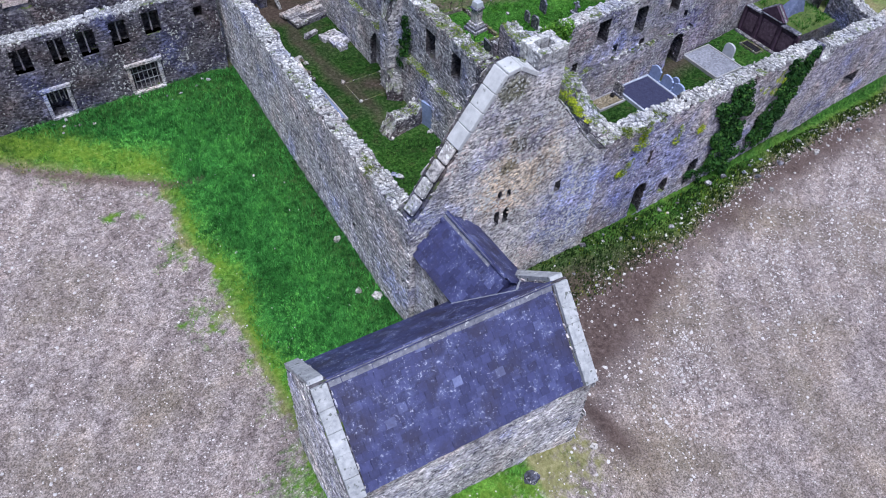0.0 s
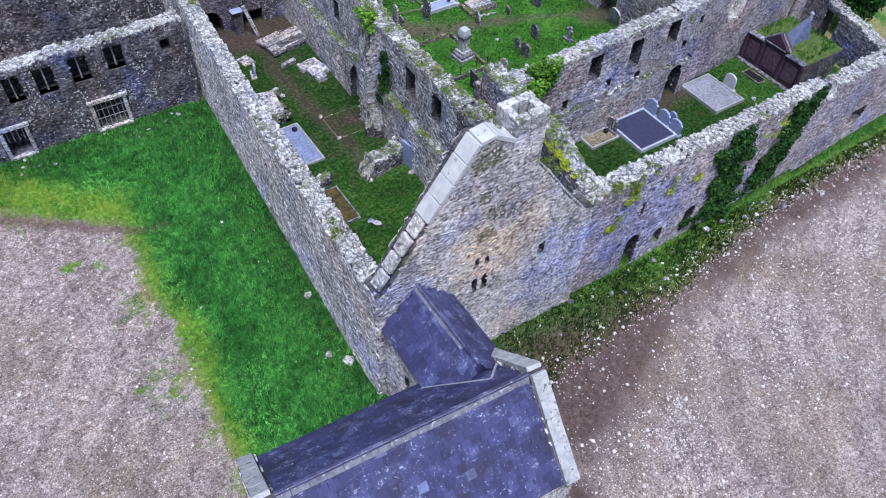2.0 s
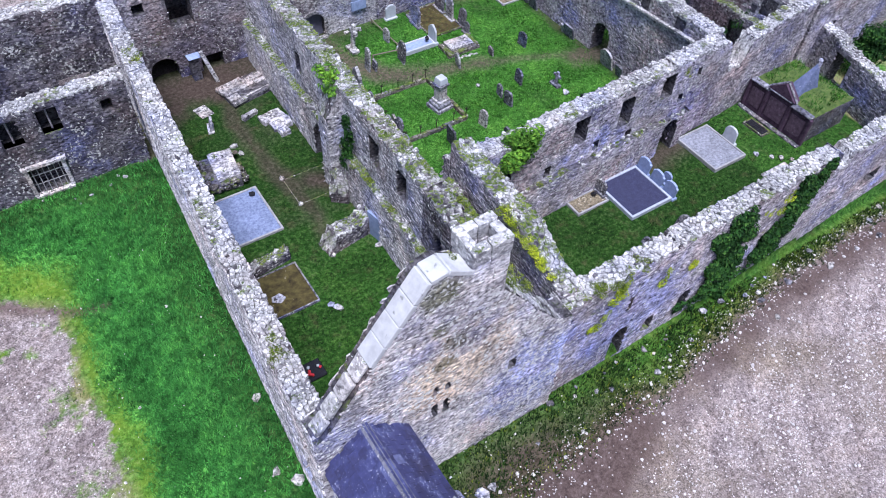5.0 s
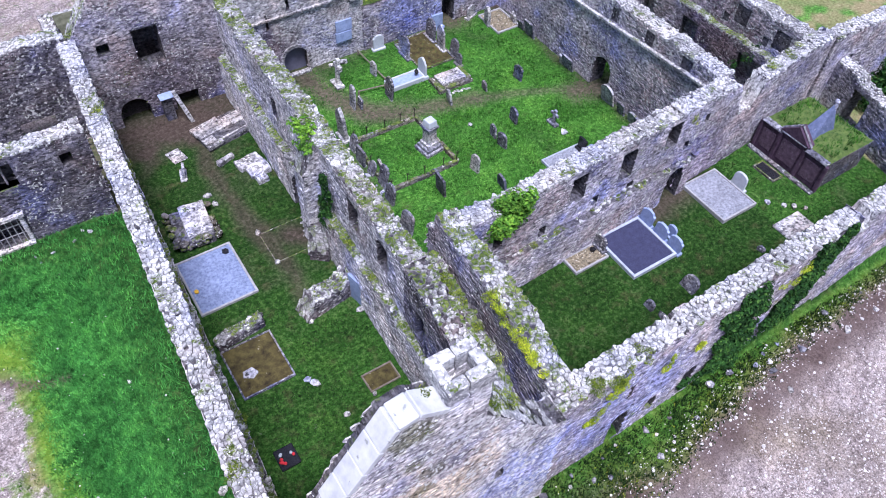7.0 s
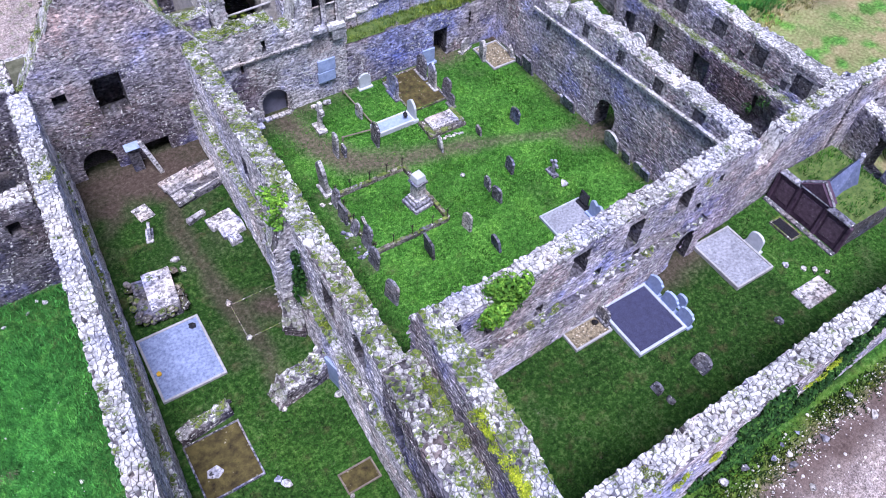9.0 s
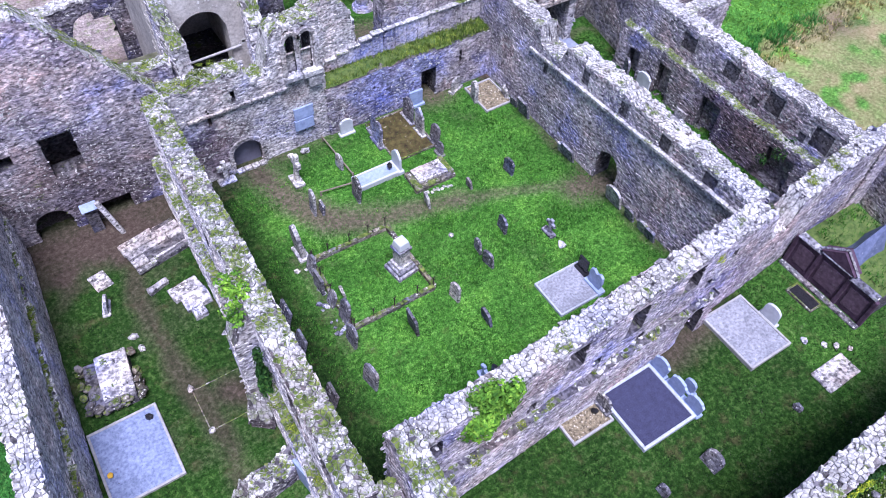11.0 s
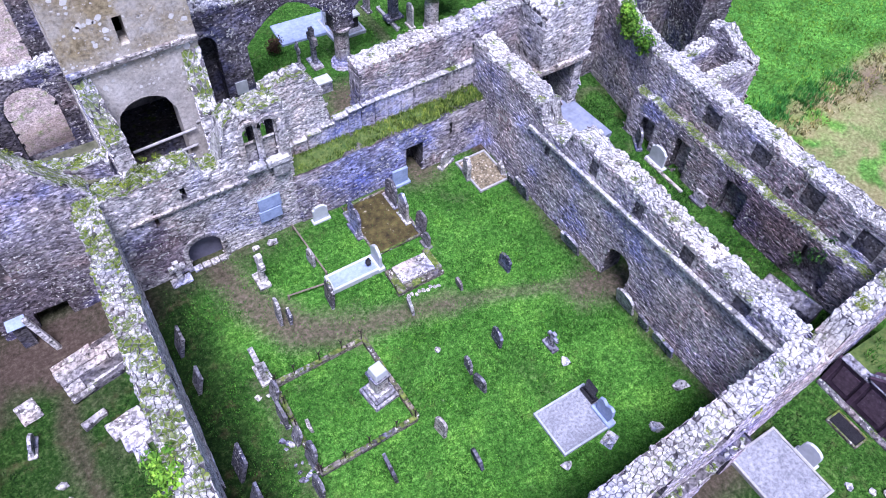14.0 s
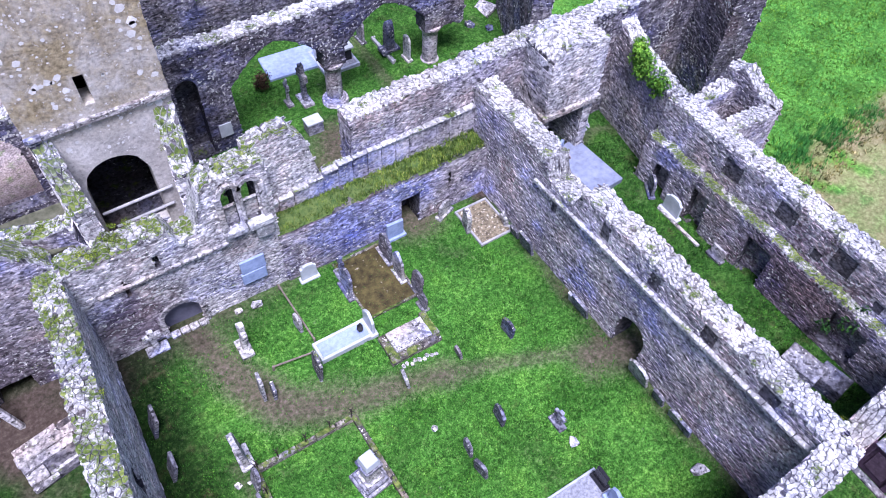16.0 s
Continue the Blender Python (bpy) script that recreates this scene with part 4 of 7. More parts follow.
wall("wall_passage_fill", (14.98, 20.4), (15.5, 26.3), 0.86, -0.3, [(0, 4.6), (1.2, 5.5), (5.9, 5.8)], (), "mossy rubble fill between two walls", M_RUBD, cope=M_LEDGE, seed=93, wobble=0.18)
wall("wall_cloister_south", (16.4, 27.05), (33.0, 27.95), 0.95, -0.3, [(0, 5.9), (3, 5.5), (16.6, 5.5)],
     [(6.75, 7.65, 3.65, 5.15, 10), (9.75, 10.65, 3.3, 5.0, 10), (12.6, 13.5, 3.75, 5.15, 10), (13.3, 14.5, -0.3, 2.2, 11), (8.3, 8.7, 2.7, 3.2, 10), (10.6, 11.0, 2.2, 2.8, 10),
      (0.8, 1.5, 4.2, 5.3, 10), (2.6, 3.1, 3.4, 4.2, 10), (14.2, 14.55, 3.0, 3.5, 10), (15.2, 15.5, 4.2, 4.7, 10), (5.2, 5.6, 2.5, 3.1, 10)],
     "rubble wall of the cloister garth with square window openings", M_RUBL, seed=9)
wall("wall_cloister_foot", (17.9, 26.49), (31.5, 27.22), 0.34, -0.3, [(0, 2.5), (13.6, 2.3)], [(11.8, 13.0, -0.3, 2.2, 1)],
     "thicker mossy foot of the garth wall", M_RUBL, coping=0.2, cope=M_COPEO, seed=21)
wall("wall_south_range_end", (33.0, 27.95), (41.6, 28.6), 0.9, -0.3, [(0, 5.6), (0.9, 5.2), (1.4, 3.4), (2.6, 3.3), (3.2, 4.6), (8.6, 5.1)], (),
     "broken rubble cross wall beside the garth corner", M_RUB, seed=10)
wall("wall_cloister_east", (33.55, 28.4), (33.5, 46.6), 1.0, -0.3, [(0, 5.6), (11.2, 5.5), (11.5, 4.6), (13.0, 4.5), (13.3, 5.3), (18.2, 5.4)],
     [(6.45, 7.85, -0.3, 2.1, 1), (9.5, 9.95, 4.45, 5.2, 10), (6.9, 7.4, 4.5, 5.25, 10), (4.25, 4.85, 4.6, 5.35, 10), (1.6, 2.3, 4.6, 5.38, 10), (12.3, 12.6, 3.2, 3.9, 10)],
     "tall rubble wall of the cloister garth with an arched doorway and slits", M_RUBL, seed=11, cope_size=0.14)
wall("wall_far_range", (40.75, 28.7), (40.55, 42.4), 1.0, -0.3, [(0, 4.9), (9, 4.8), (13.7, 4.8)],
     [(0.9, 1.9, 3.4, 4.5, 10), (3.7, 4.6, 3.5, 4.55, 10), (6.4, 7.3, 3.6, 4.5, 10), (9.2, 10.1, 3.5, 4.4, 10), (2.1, 2.5, 3.2, 3.7, 10), (4.9, 5.3, 3.2, 3.7, 10)],
     "outer rubble wall of the far range with niches and windows", M_RUBL, seed=12, cope_size=0.13)
wall("wall_far_range_niches", (40.0, 28.7), (39.8, 42.4), 0.5, -0.1, [(0, 3.0), (13.7, 2.9)],
     [(1.7, 3.2, 0.6, 2.4, 0), (6.3, 7.5, 0.3, 2.35, 0), (9.7, 10.6, 0.3, 2.3, 0), (12.0, 12.8, -0.1, 1.9, 0)],
     "low inner wall of niches with a mossy top", M_RUB, seed=13, coping=1.0, cope=M_LEDGE, cope_size=0.12)
wall("wall_garth_north_low", (23.3, 45.98), (33.05, 45.98), 1.15, -0.3, [(0, 3.0), (9.7, 2.8)],
     [(5.4, 6.3, -0.3, 1.85, 10), (7.75, 7.9, 1.5, 2.3, 10)], "lower garth wall carrying a grassy ledge", M_RUB, seed=14, coping=0.0)
wall("wall_garth_north_high", (15.9, 45.95), (23.35, 46.03), 1.05, -0.3, [(0, 5.5), (2.6, 5.6), (3.6, 5.6), (3.9, 4.9), (4.6, 4.9), (5.0, 6.7), (5.3, 7.02), (7.2, 7.0), (7.45, 6.9)],
     [(2.3, 3.75, -0.3, 1.75, 11), (2.85, 3.05, 4.15, 4.75, 10), (1.6, 1.75, 3.3, 4.2, 10), (5.55, 6.15, 4.55, 6.85, 2), (6.35, 6.95, 4.55, 6.85, 2)],
     "pale garth wall with a pointed doorway and a twin-light window", PALE, cope=M_COPEO, seed=15)
wall("wall_church_south", (27.2, 47.1), (36.6, 47.3), 0.95, -0.3, [(0, 6.1), (9.4, 6.3)], [(5.9, 6.9, 3.2, 4.5, 0), (1.5, 2.4, -0.3, 1.75, 0)],
     "high church wall above the grassy ledge", M_RUB, seed=16, cope_size=0.13)
wall("wall_church_low", (23.1, 47.0), (27.2, 47.1), 0.7, -0.3, [(0, 6.6), (0.9, 6.9), (1.7, 6.8), (2.3, 5.9), (2.6, 4.3), (2.8, 3.5), (4.1, 3.5)], (), "broken mossy piece of church wall with a gap beside it", PALE, cope=M_COPEO, seed=17, wobble=0.06)
wall("wall_hall_end_gable", (7.9, 46.35), (15.9, 46.35), 0.95, -0.3, [(0, 5.2), (3.7, 10.6), (4.2, 10.7), (8.0, 5.6)],
     [(2.95, 4.25, 3.1, 5.3, 0), (1.2, 1.8, 4.45, 5.05, 0), (1.2, 2.8, -0.3, 1.5, 1), (4.1, 5.4, -0.3, 0.9, 0)],
     "far gable of the hall with a dark window and fireplaces", M_RUB, cope=M_COPEO, seed=18, wobble=0.06)
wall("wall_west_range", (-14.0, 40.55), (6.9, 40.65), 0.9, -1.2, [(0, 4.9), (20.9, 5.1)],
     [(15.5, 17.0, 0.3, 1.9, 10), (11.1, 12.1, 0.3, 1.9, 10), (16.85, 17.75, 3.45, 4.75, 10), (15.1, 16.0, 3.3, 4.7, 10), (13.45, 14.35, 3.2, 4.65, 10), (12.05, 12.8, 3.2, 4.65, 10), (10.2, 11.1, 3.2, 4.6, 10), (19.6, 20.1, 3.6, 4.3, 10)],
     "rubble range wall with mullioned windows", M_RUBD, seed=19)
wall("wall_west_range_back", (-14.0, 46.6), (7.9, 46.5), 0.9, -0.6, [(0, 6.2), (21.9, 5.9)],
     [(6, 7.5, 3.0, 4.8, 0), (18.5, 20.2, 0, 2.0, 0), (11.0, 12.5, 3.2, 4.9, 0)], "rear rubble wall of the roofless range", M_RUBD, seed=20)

# ---- oratory and its porch ----
def frame_turn(p, q):
    d = Vector(q) - Vector(p)
    return math.degrees(math.atan2(d.y, d.x))


def oratory():
    x0, y0, x1, y1 = -0.39, 13.8, 8.8, 13.1
    L = math.hypot(x1 - x0, y1 - y0)
    half, eave, ridge, base = 2.5, 4.74, 7.35, 0.2
    t = thing("oratory", (x0, y0, 0), "small slate-roofed stone oratory on a grassy bank", "building", turn=frame_turn((x0, y0), (x1, y1)))
    # walls of rubble, each with its stones
    m = t.matrix_basis

    def w(p, q, tops, seed, name):
        a, b = m @ Vector((*p, 0)), m @ Vector((*q, 0))
        ob = wall(name, a.xy, b.xy, 0.6, base - 0.8, tops, (), "rubble wall of the oratory", M_RUBW, coping=0.0, seed=seed, wobble=0.02)
        for k in ("category", "kind"):
            del ob[k]
        ob.parent = t
        ob.matrix_parent_inverse = m.inverted()
        return ob

    w((0.3, -half + 0.3), (L - 0.3, -half + 0.3), [(0, eave), (L, eave)], 31, "wall_front")
    w((0.3, half - 0.3), (L - 0.3, half - 0.3), [(0, eave), (L, eave)], 32, "wall_rear")
    g = [(0, eave + 0.15), (half - 0.05, ridge + 0.1), (half + 0.05, ridge + 0.1), (2 * half, eave + 0.15)]
    w((0.3, -half), (0.3, half), g, 33, "gable")
    w((L - 0.3, -half), (L - 0.3, half), g, 34, "gable")
    bm = bmesh.new()
    prism(bm, [(-half - 0.05, eave), (0, ridge - 0.08), (half + 0.05, eave)], 0.6, L - 0.6, pose(0, 0, 0, 0, 0, 90) @ pose(0, 0, 0))
    for v in bm.verts:
        v.co.x, v.co.y = -v.co.x, v.co.y
    part("roof_deck", bm, M_SLATES, t)
    # slates: the slope towards the field one by one, the other joined
    sl = math.hypot(half + 0.1, ridge - eave)
    ang = math.degrees(math.atan2(ridge - eave, half + 0.1))
    cols, rows = 25, 12
    cw, rh = (L - 1.0) / cols, sl / rows
    kinds = []
    r = random.Random(5)
    for k in range(8):
        b2 = bmesh.new()
        box(b2, -cw / 2 + 0.006, 0, 0, cw / 2 - 0.006, rh * 1.35, 0.02)
        for v in b2.verts:
            v.co.x += r.uniform(-0.008, 0.008)
            v.co.y += r.uniform(-0.012, 0.012)
            v.co.z += 0.012 * (1 - v.co.y / rh) + r.uniform(0, 0.008)
        me = bpy.data.meshes.new("slate")
        b2.to_mesh(me)
        b2.free()
        me.materials.append(M_SLATE)
        kinds.append(me)
    V, F = [], []
    for side in (-1, 1):
        for j in range(rows):
            for i in range(cols + 1):
                x = 0.5 + cw * (i + (0.5 if j % 2 else 0.0))
                if x > L - 0.45:
                    continue
                y = side * (half + 0.1) * (1 - j / rows)
                z = eave + (ridge - eave) * j / rows + 0.02
                mm = pose(x, y, z, 0, 0, 0 if side < 0 else 180) @ pose(0, 0, 0, ang, 0, r.uniform(-0.8, 0.8))
                ob = new("slate", r.choice(kinds))
                ob.parent, ob.matrix_basis = t, mm
    # ridge tiles and gable copings
    for i in range(16):
        bm = bmesh.new()
        a, b = 0.5 + (L - 1.0) * i / 16, 0.5 + (L - 1.0) * (i + 1) / 16 - 0.015
        prism(bm, [(-0.17, ridge - 0.10), (0, ridge + 0.085), (0.17, ridge - 0.10), (0, ridge)], a, b)
        for v in bm.verts:
            v.co.x, v.co.y = v.co.y, -v.co.x
        rough(bm, 0.012, 4, i)
        part("ridge_tile", bm, M_RIDGE, t, "lichened stone ridge tile")
    for x in (0.02, L - 0.56):
        for side in (-1, 1):
            for i in range(5):
                a, b = i / 5, (i + 1) / 5 - 0.002
                bm = bmesh.new()
                box(bm, x, sl * a, 0.0, x + 0.5, sl * b, 0.2, 0.01)
                bmesh.ops.transform(bm, matrix=pose(0, side * (half + 0.12), eave + 0.06, 0, 0, 0) @ (pose(0, 0, 0, ang) if side < 0 else Matrix.Diagonal((1, -1, 1, 1)) @ pose(0, 0, 0, ang)), verts=bm.verts)
                bmesh.ops.recalc_face_normals(bm, faces=bm.faces)
                rough(bm, 0.012, 3, i + x)
                part("coping_slab", bm, M_COPESLAB, t, "pale dressed coping slab")
    # porch towards the hall gable
    inv = m.inverted()
    px0, px1, pr, pe, prz = 6.05, 9.05, 7.5, 5.15, 6.6
    y_far, y_near = 18.32, 14.6
    for xa, seed in ((px0 + 0.35, 41), (px1 - 0.35, 42)):
        ob = wall("wall_porch", (xa, 15.4), (xa, 18.3), 0.45, -0.2, [(0, pe - 0.05), (3, pe - 0.05)], [(1.2, 1.5, 3.1, 3.9, 0)] if seed == 41 else (), "porch wall", M_RUBW, coping=0.0, seed=seed, wobble=0.02)
        for k in ("category", "kind"):
            del ob[k]
        ob.parent = t
        ob.matrix_parent_inverse = inv
    half_w, rise = (px1 - px0) / 2, prz - pe
    slp = math.hypot(half_w, rise)
    pang = math.degrees(math.atan2(rise, half_w))
    V, F = [], []
    for side in (-1, 1):
        n_c, n_r = 11, 6
        for j in range(n_r):
            for i in range(n_c + 1):
                yy = y_near + (y_far - y_near) * (i + (0.5 if j % 2 else 0)) / n_c
                if yy > y_far - 0.1:
                    continue
                w_ = (y_far - y_near) / n_c
                mm = pose(pr + side * half_w * (1 - j / n_r), yy, pe + rise * j / n_r + 0.02, 0, 0, 90 if side > 0 else -90) @ pose(0, 0, 0, pang)
                ob = new("slate", r.choice(kinds))
                ob.parent, ob.matrix_basis = t, inv @ mm @ Matrix.Diagonal((w_ / cw, slp / n_r / rh, 1, 1))
    bm = bmesh.new()
    prism(bm, [(px0, pe - 0.05), (pr, prz - 0.06), (px1, pe - 0.05)], y_near, y_far)
    bmesh.ops.transform(bm, matrix=inv, verts=bm.verts)
    part("porch_deck", bm, M_SLATES, t)
    for i in range(7):
        bm = bmesh.new()
        a, b = y_near + 0.8 + (y_far - y_near - 0.8) * i / 7, y_near + 0.8 + (y_far - y_near - 0.8) * (i + 1) / 7 - 0.02
        prism(bm, [(pr - 0.15, prz - 0.08), (pr, prz + 0.08), (pr + 0.15, prz - 0.08), (pr, prz)], a, b)
        bmesh.ops.transform(bm, matrix=inv, verts=bm.verts)
        part("porch_ridge_tile", bm, M_RIDGE, t, "stone ridge tile")
    # lead in the valleys
    rs = (ridge - eave) / (half + 0.1)
    def on_rear(x, y):
        q = inv @ Vector((x, y, 0))
        return ridge - rs * max(0.0, q.y) + 0.05
    pts = []
    for side in (-1, 1):
        line = []
        for k in range(9):
            f = k / 8
            x, zp = pr + side * half_w * f, prz - rise * f + 0.05
            lo, hi = 12.5, 18.0
            for _ in range(30):
                mid = (lo + hi) / 2
                if on_rear(x, mid) > zp:
                    lo = mid
                else:
                    hi = mid
            line.append((x, lo, zp))
        bm = bmesh.new()
        rings = []
        for a in line:
            c = inv @ Vector(a)
            rings.append([bm.verts.new(c + Vector(o)) for o in ((-0.06, 0, -0.03), (0.06, 0, -0.03), (0.05, 0, 0.04), (-0.05, 0, 0.04))])
        for u, v in zip(rings, rings[1:]):
            for i in range(4):
                bm.faces.new([u[i], u[(i + 1) % 4], v[(i + 1) % 4], v[i]])
        bm.faces.new(rings[0][::-1])
        bm.faces.new(rings[-1])
        bmesh.ops.recalc_face_normals(bm, faces=bm.faces)
        part("valley_flashing", bm, M_LEAD, t, "pale lead valley flashing")
    return t


oratory()

# gable copings of the hall and the chimney stack behind them
gable_ob = bpy.data.objects["wall_hall_gable"]
GL = [(5.98, 7.05), (9.6, 12.05), (10.15, 12.12), (10.95, 11.6), (12.8, 9.4), (14.15, 7.5), (15.05, 6.4)]
rg = random.Random(12)
for (xa, za), (xb, zb) in zip(GL, GL[1:]):
    ln = math.hypot(xb - xa, zb - za)
    slope = math.degrees(math.atan2(zb - za, xb - xa))
    if xb < 11:
        n_ = max(1, round(ln / 0.75))
        for i in range(n_):
            f, low = (i + 0.5) / n_, xa < 9 and i < n_ * 0.45
            bm = bmesh.new()
            half_l = ln / n_ / 2 - (0.03 if low else 0.006)
            wide = 0.3 if low else 0.34
            box(bm, -half_l, -wide - (0.04 if low else 0.14), -0.1, half_l, wide - 0.1, 0.09 + (rg.uniform(-0.03, 0.03) if low else 0.0), 0.05 if low else 0.025)
            rough(bm, 0.05 if low else 0.012, 2.0, xa + i)
            bmesh.ops.transform(bm, matrix=pose(xa + (xb - xa) * f + 0.05, 18.74, za + (zb - za) * f) @ pose(0, 0, 0, 0, -slope, 0), verts=bm.verts)
            part("coping_slab", bm, M_COPE if low else M_PALESLAB, gable_ob)
        continue
    n_ = max(1, round(ln / 0.3))
    for i in range(n_):
        f = (i + 0.5) / n_
        for row in (-0.3, 0.0, 0.3):
            if rg.random() < 0.4:
                continue
            st = new("coping_stone", rg.choice(COPE_MESHES))
            st.parent = gable_ob
            st.matrix_basis = pose(xa + (xb - xa) * f, 18.78 + row + rg.uniform(-0.04, 0.04), za + (zb - za) * f, 0, 0, 0) @ pose(0, 0, 0, rg.uniform(-5, 5), -slope + rg.uniform(-5, 5), rg.uniform(-6, 6)) @ Matrix.Diagonal((ln / n_ * 1.1, 0.34, 0.12, 1))


def chimney():
    t = thing("chimney_stack", (11.6, 18.8, 0), "square hollow stone chimney stack, mossy and lichened, on the gable", "chimney")
    r = random.Random(3)
    hx, hy, th, z = 0.62, 0.5, 0.27, 9.6
    while z < 12.1:
        h = r.uniform(0.2, 0.28)
        top = z + h > 12.0
        if top:
            h = 12.36 - z
        g = 0.04 if top else 0.0
        x1, y1 = hx + g, hy + g
        cuts = [r.uniform(-0.2, 0.2) for _ in range(4)]
        quads = []
        for s_, c in ((-1, cuts[0]), (1, cuts[1])):
            ya, yb = (-y1, -y1 + th + g) if s_ < 0 else (y1 - th - g, y1)
            quads += [(-x1, ya, c - 0.012, yb), (c + 0.012, ya, x1, yb)]
        for s_ in (-1, 1):
            xa, xb = (-x1, -x1 + th + g) if s_ < 0 else (x1 - th - g, x1)
            quads += [(xa, -y1 + th + g + 0.01, xb, y1 - th - g - 0.01)]
        for k, (xa, ya, xb, yb) in enumerate(quads):
            bm = bmesh.new()
            box(bm, xa, ya, z + 0.006, xb, yb, z + h + (r.uniform(-0.04, 0.04) if top else 0), 0.035 if top else 0.02)
            rough(bm, 0.03, 2.2, z + k)
            part("stack_stone", bm, M_COPE if top else M_RUBW, t)
        z += h
    return t


chimney()

# ---- the church, the tower and the outlying ruins ----
wall("wall_hall_inner_foot", (14.15, 19.4), (14.95, 45.6), 0.6, -0.3, [(0, 2.9), (12, 2.9), (26.2, 2.6)], [(15.6, 16.9, -0.3, 2.5, 2)], "thick foot of the inner hall wall with a mossy ledge", PALE, rubble=(0, 1), coping=1.0, cope=M_LEDGE, seed=60)
wall("wall_buttress_hall", (13.85, 33.75), (14.75, 33.75), 0.95, -0.3, [(0, 4.6), (0.35, 5.6), (0.9, 6.0)], (), "tall broken rubble buttress on the hall wall", PALE, coping=0.5, cope=M_COPEO, seed=61)
wall("wall_buttress_foot", (13.75, 32.5), (14.05, 32.9), 0.9, -0.3, [(0, 0.6), (0.5, 1.7)], (), "crumbling foot of the hall buttress", M_RUBD, coping=0.9, cope=M_COPEO, seed=92, wobble=0.25)
# west room: its deep shade is put in by using the dark rubble
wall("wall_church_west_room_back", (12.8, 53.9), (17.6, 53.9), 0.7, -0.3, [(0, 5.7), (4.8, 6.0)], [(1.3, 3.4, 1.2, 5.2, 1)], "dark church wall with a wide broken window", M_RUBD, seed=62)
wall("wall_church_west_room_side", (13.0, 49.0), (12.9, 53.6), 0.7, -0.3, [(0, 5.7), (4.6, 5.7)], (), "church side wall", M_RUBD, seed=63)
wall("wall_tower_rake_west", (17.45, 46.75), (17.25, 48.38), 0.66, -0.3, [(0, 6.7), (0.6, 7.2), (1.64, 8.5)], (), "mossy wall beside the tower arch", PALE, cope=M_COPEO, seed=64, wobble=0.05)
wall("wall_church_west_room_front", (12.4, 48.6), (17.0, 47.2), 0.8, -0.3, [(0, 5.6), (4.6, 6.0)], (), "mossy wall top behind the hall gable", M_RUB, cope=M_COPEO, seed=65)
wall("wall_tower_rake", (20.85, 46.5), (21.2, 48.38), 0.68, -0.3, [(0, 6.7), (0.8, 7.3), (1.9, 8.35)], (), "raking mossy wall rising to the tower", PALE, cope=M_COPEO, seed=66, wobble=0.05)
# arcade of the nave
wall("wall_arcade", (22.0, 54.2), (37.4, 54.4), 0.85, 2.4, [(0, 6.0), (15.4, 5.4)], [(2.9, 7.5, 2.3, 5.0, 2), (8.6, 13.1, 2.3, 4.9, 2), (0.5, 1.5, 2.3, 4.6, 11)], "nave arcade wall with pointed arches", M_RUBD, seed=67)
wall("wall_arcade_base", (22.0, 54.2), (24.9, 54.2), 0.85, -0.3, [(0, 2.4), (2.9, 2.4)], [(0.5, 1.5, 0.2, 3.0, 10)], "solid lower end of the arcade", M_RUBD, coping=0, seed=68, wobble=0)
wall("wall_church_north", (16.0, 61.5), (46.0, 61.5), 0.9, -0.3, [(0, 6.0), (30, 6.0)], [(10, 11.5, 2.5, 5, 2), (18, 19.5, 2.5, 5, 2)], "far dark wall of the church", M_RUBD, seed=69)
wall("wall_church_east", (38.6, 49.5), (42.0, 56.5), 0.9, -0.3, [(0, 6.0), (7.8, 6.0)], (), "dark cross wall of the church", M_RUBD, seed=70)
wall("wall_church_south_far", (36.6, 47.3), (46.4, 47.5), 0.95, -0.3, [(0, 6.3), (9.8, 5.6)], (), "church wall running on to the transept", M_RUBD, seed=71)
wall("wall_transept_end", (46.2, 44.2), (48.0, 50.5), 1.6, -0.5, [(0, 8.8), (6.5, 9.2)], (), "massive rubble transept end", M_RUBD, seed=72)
wall("wall_ivy_side", (41.6, 47.0), (40.7, 41.2), 0.8, -0.3, [(0, 5.4), (1.6, 4.7), (4.4, 4.5), (5.8, 3.6)], [(4.0, 4.9, 0, 1.8, 0)], "broken ruin wall hung with bright ivy", M_RUB, seed=73)
wall("wall_ruin_room_back", (41.3, 42.4), (43.6, 42.0), 0.75, -0.3, [(0, 3.5), (2.3, 4.4)], (), "back wall of a small ruined turret", M_RUB, seed=74)
wall("wall_ruin_room_side", (43.9, 42.5), (44.2, 39.8), 0.75, -0.3, [(0, 4.9), (0.8, 5.2), (2.7, 4.2)], (), "side wall of a small ruined turret", M_RUB, seed=75)
wall("wall_ruin_room_front", (41.0, 40.0), (43.9, 39.9), 0.75, -0.3, [(0, 4.5), (2.9, 4.4)], (), "front wall of a small ruined turret", M_RUB, seed=76)
wall("wall_range_cross", (42.0, 28.6), (52.0, 28.4), 0.9, -0.6, [(0, 4.7), (10, 4.5)], [(1.4, 2.4, 0.4, 3.0, 0)], "outlying rubble wall with a window reveal", M_RUB, seed=77)
wall("wall_range_yard", (41.6, 20.3), (43.6, 28.2), 0.8, -0.5, [(0, 2.4), (8, 3.0)], [(5.0, 6.2, 0.3, 2.4, 0)], "low yard wall behind the vault", M_RUB, seed=78)


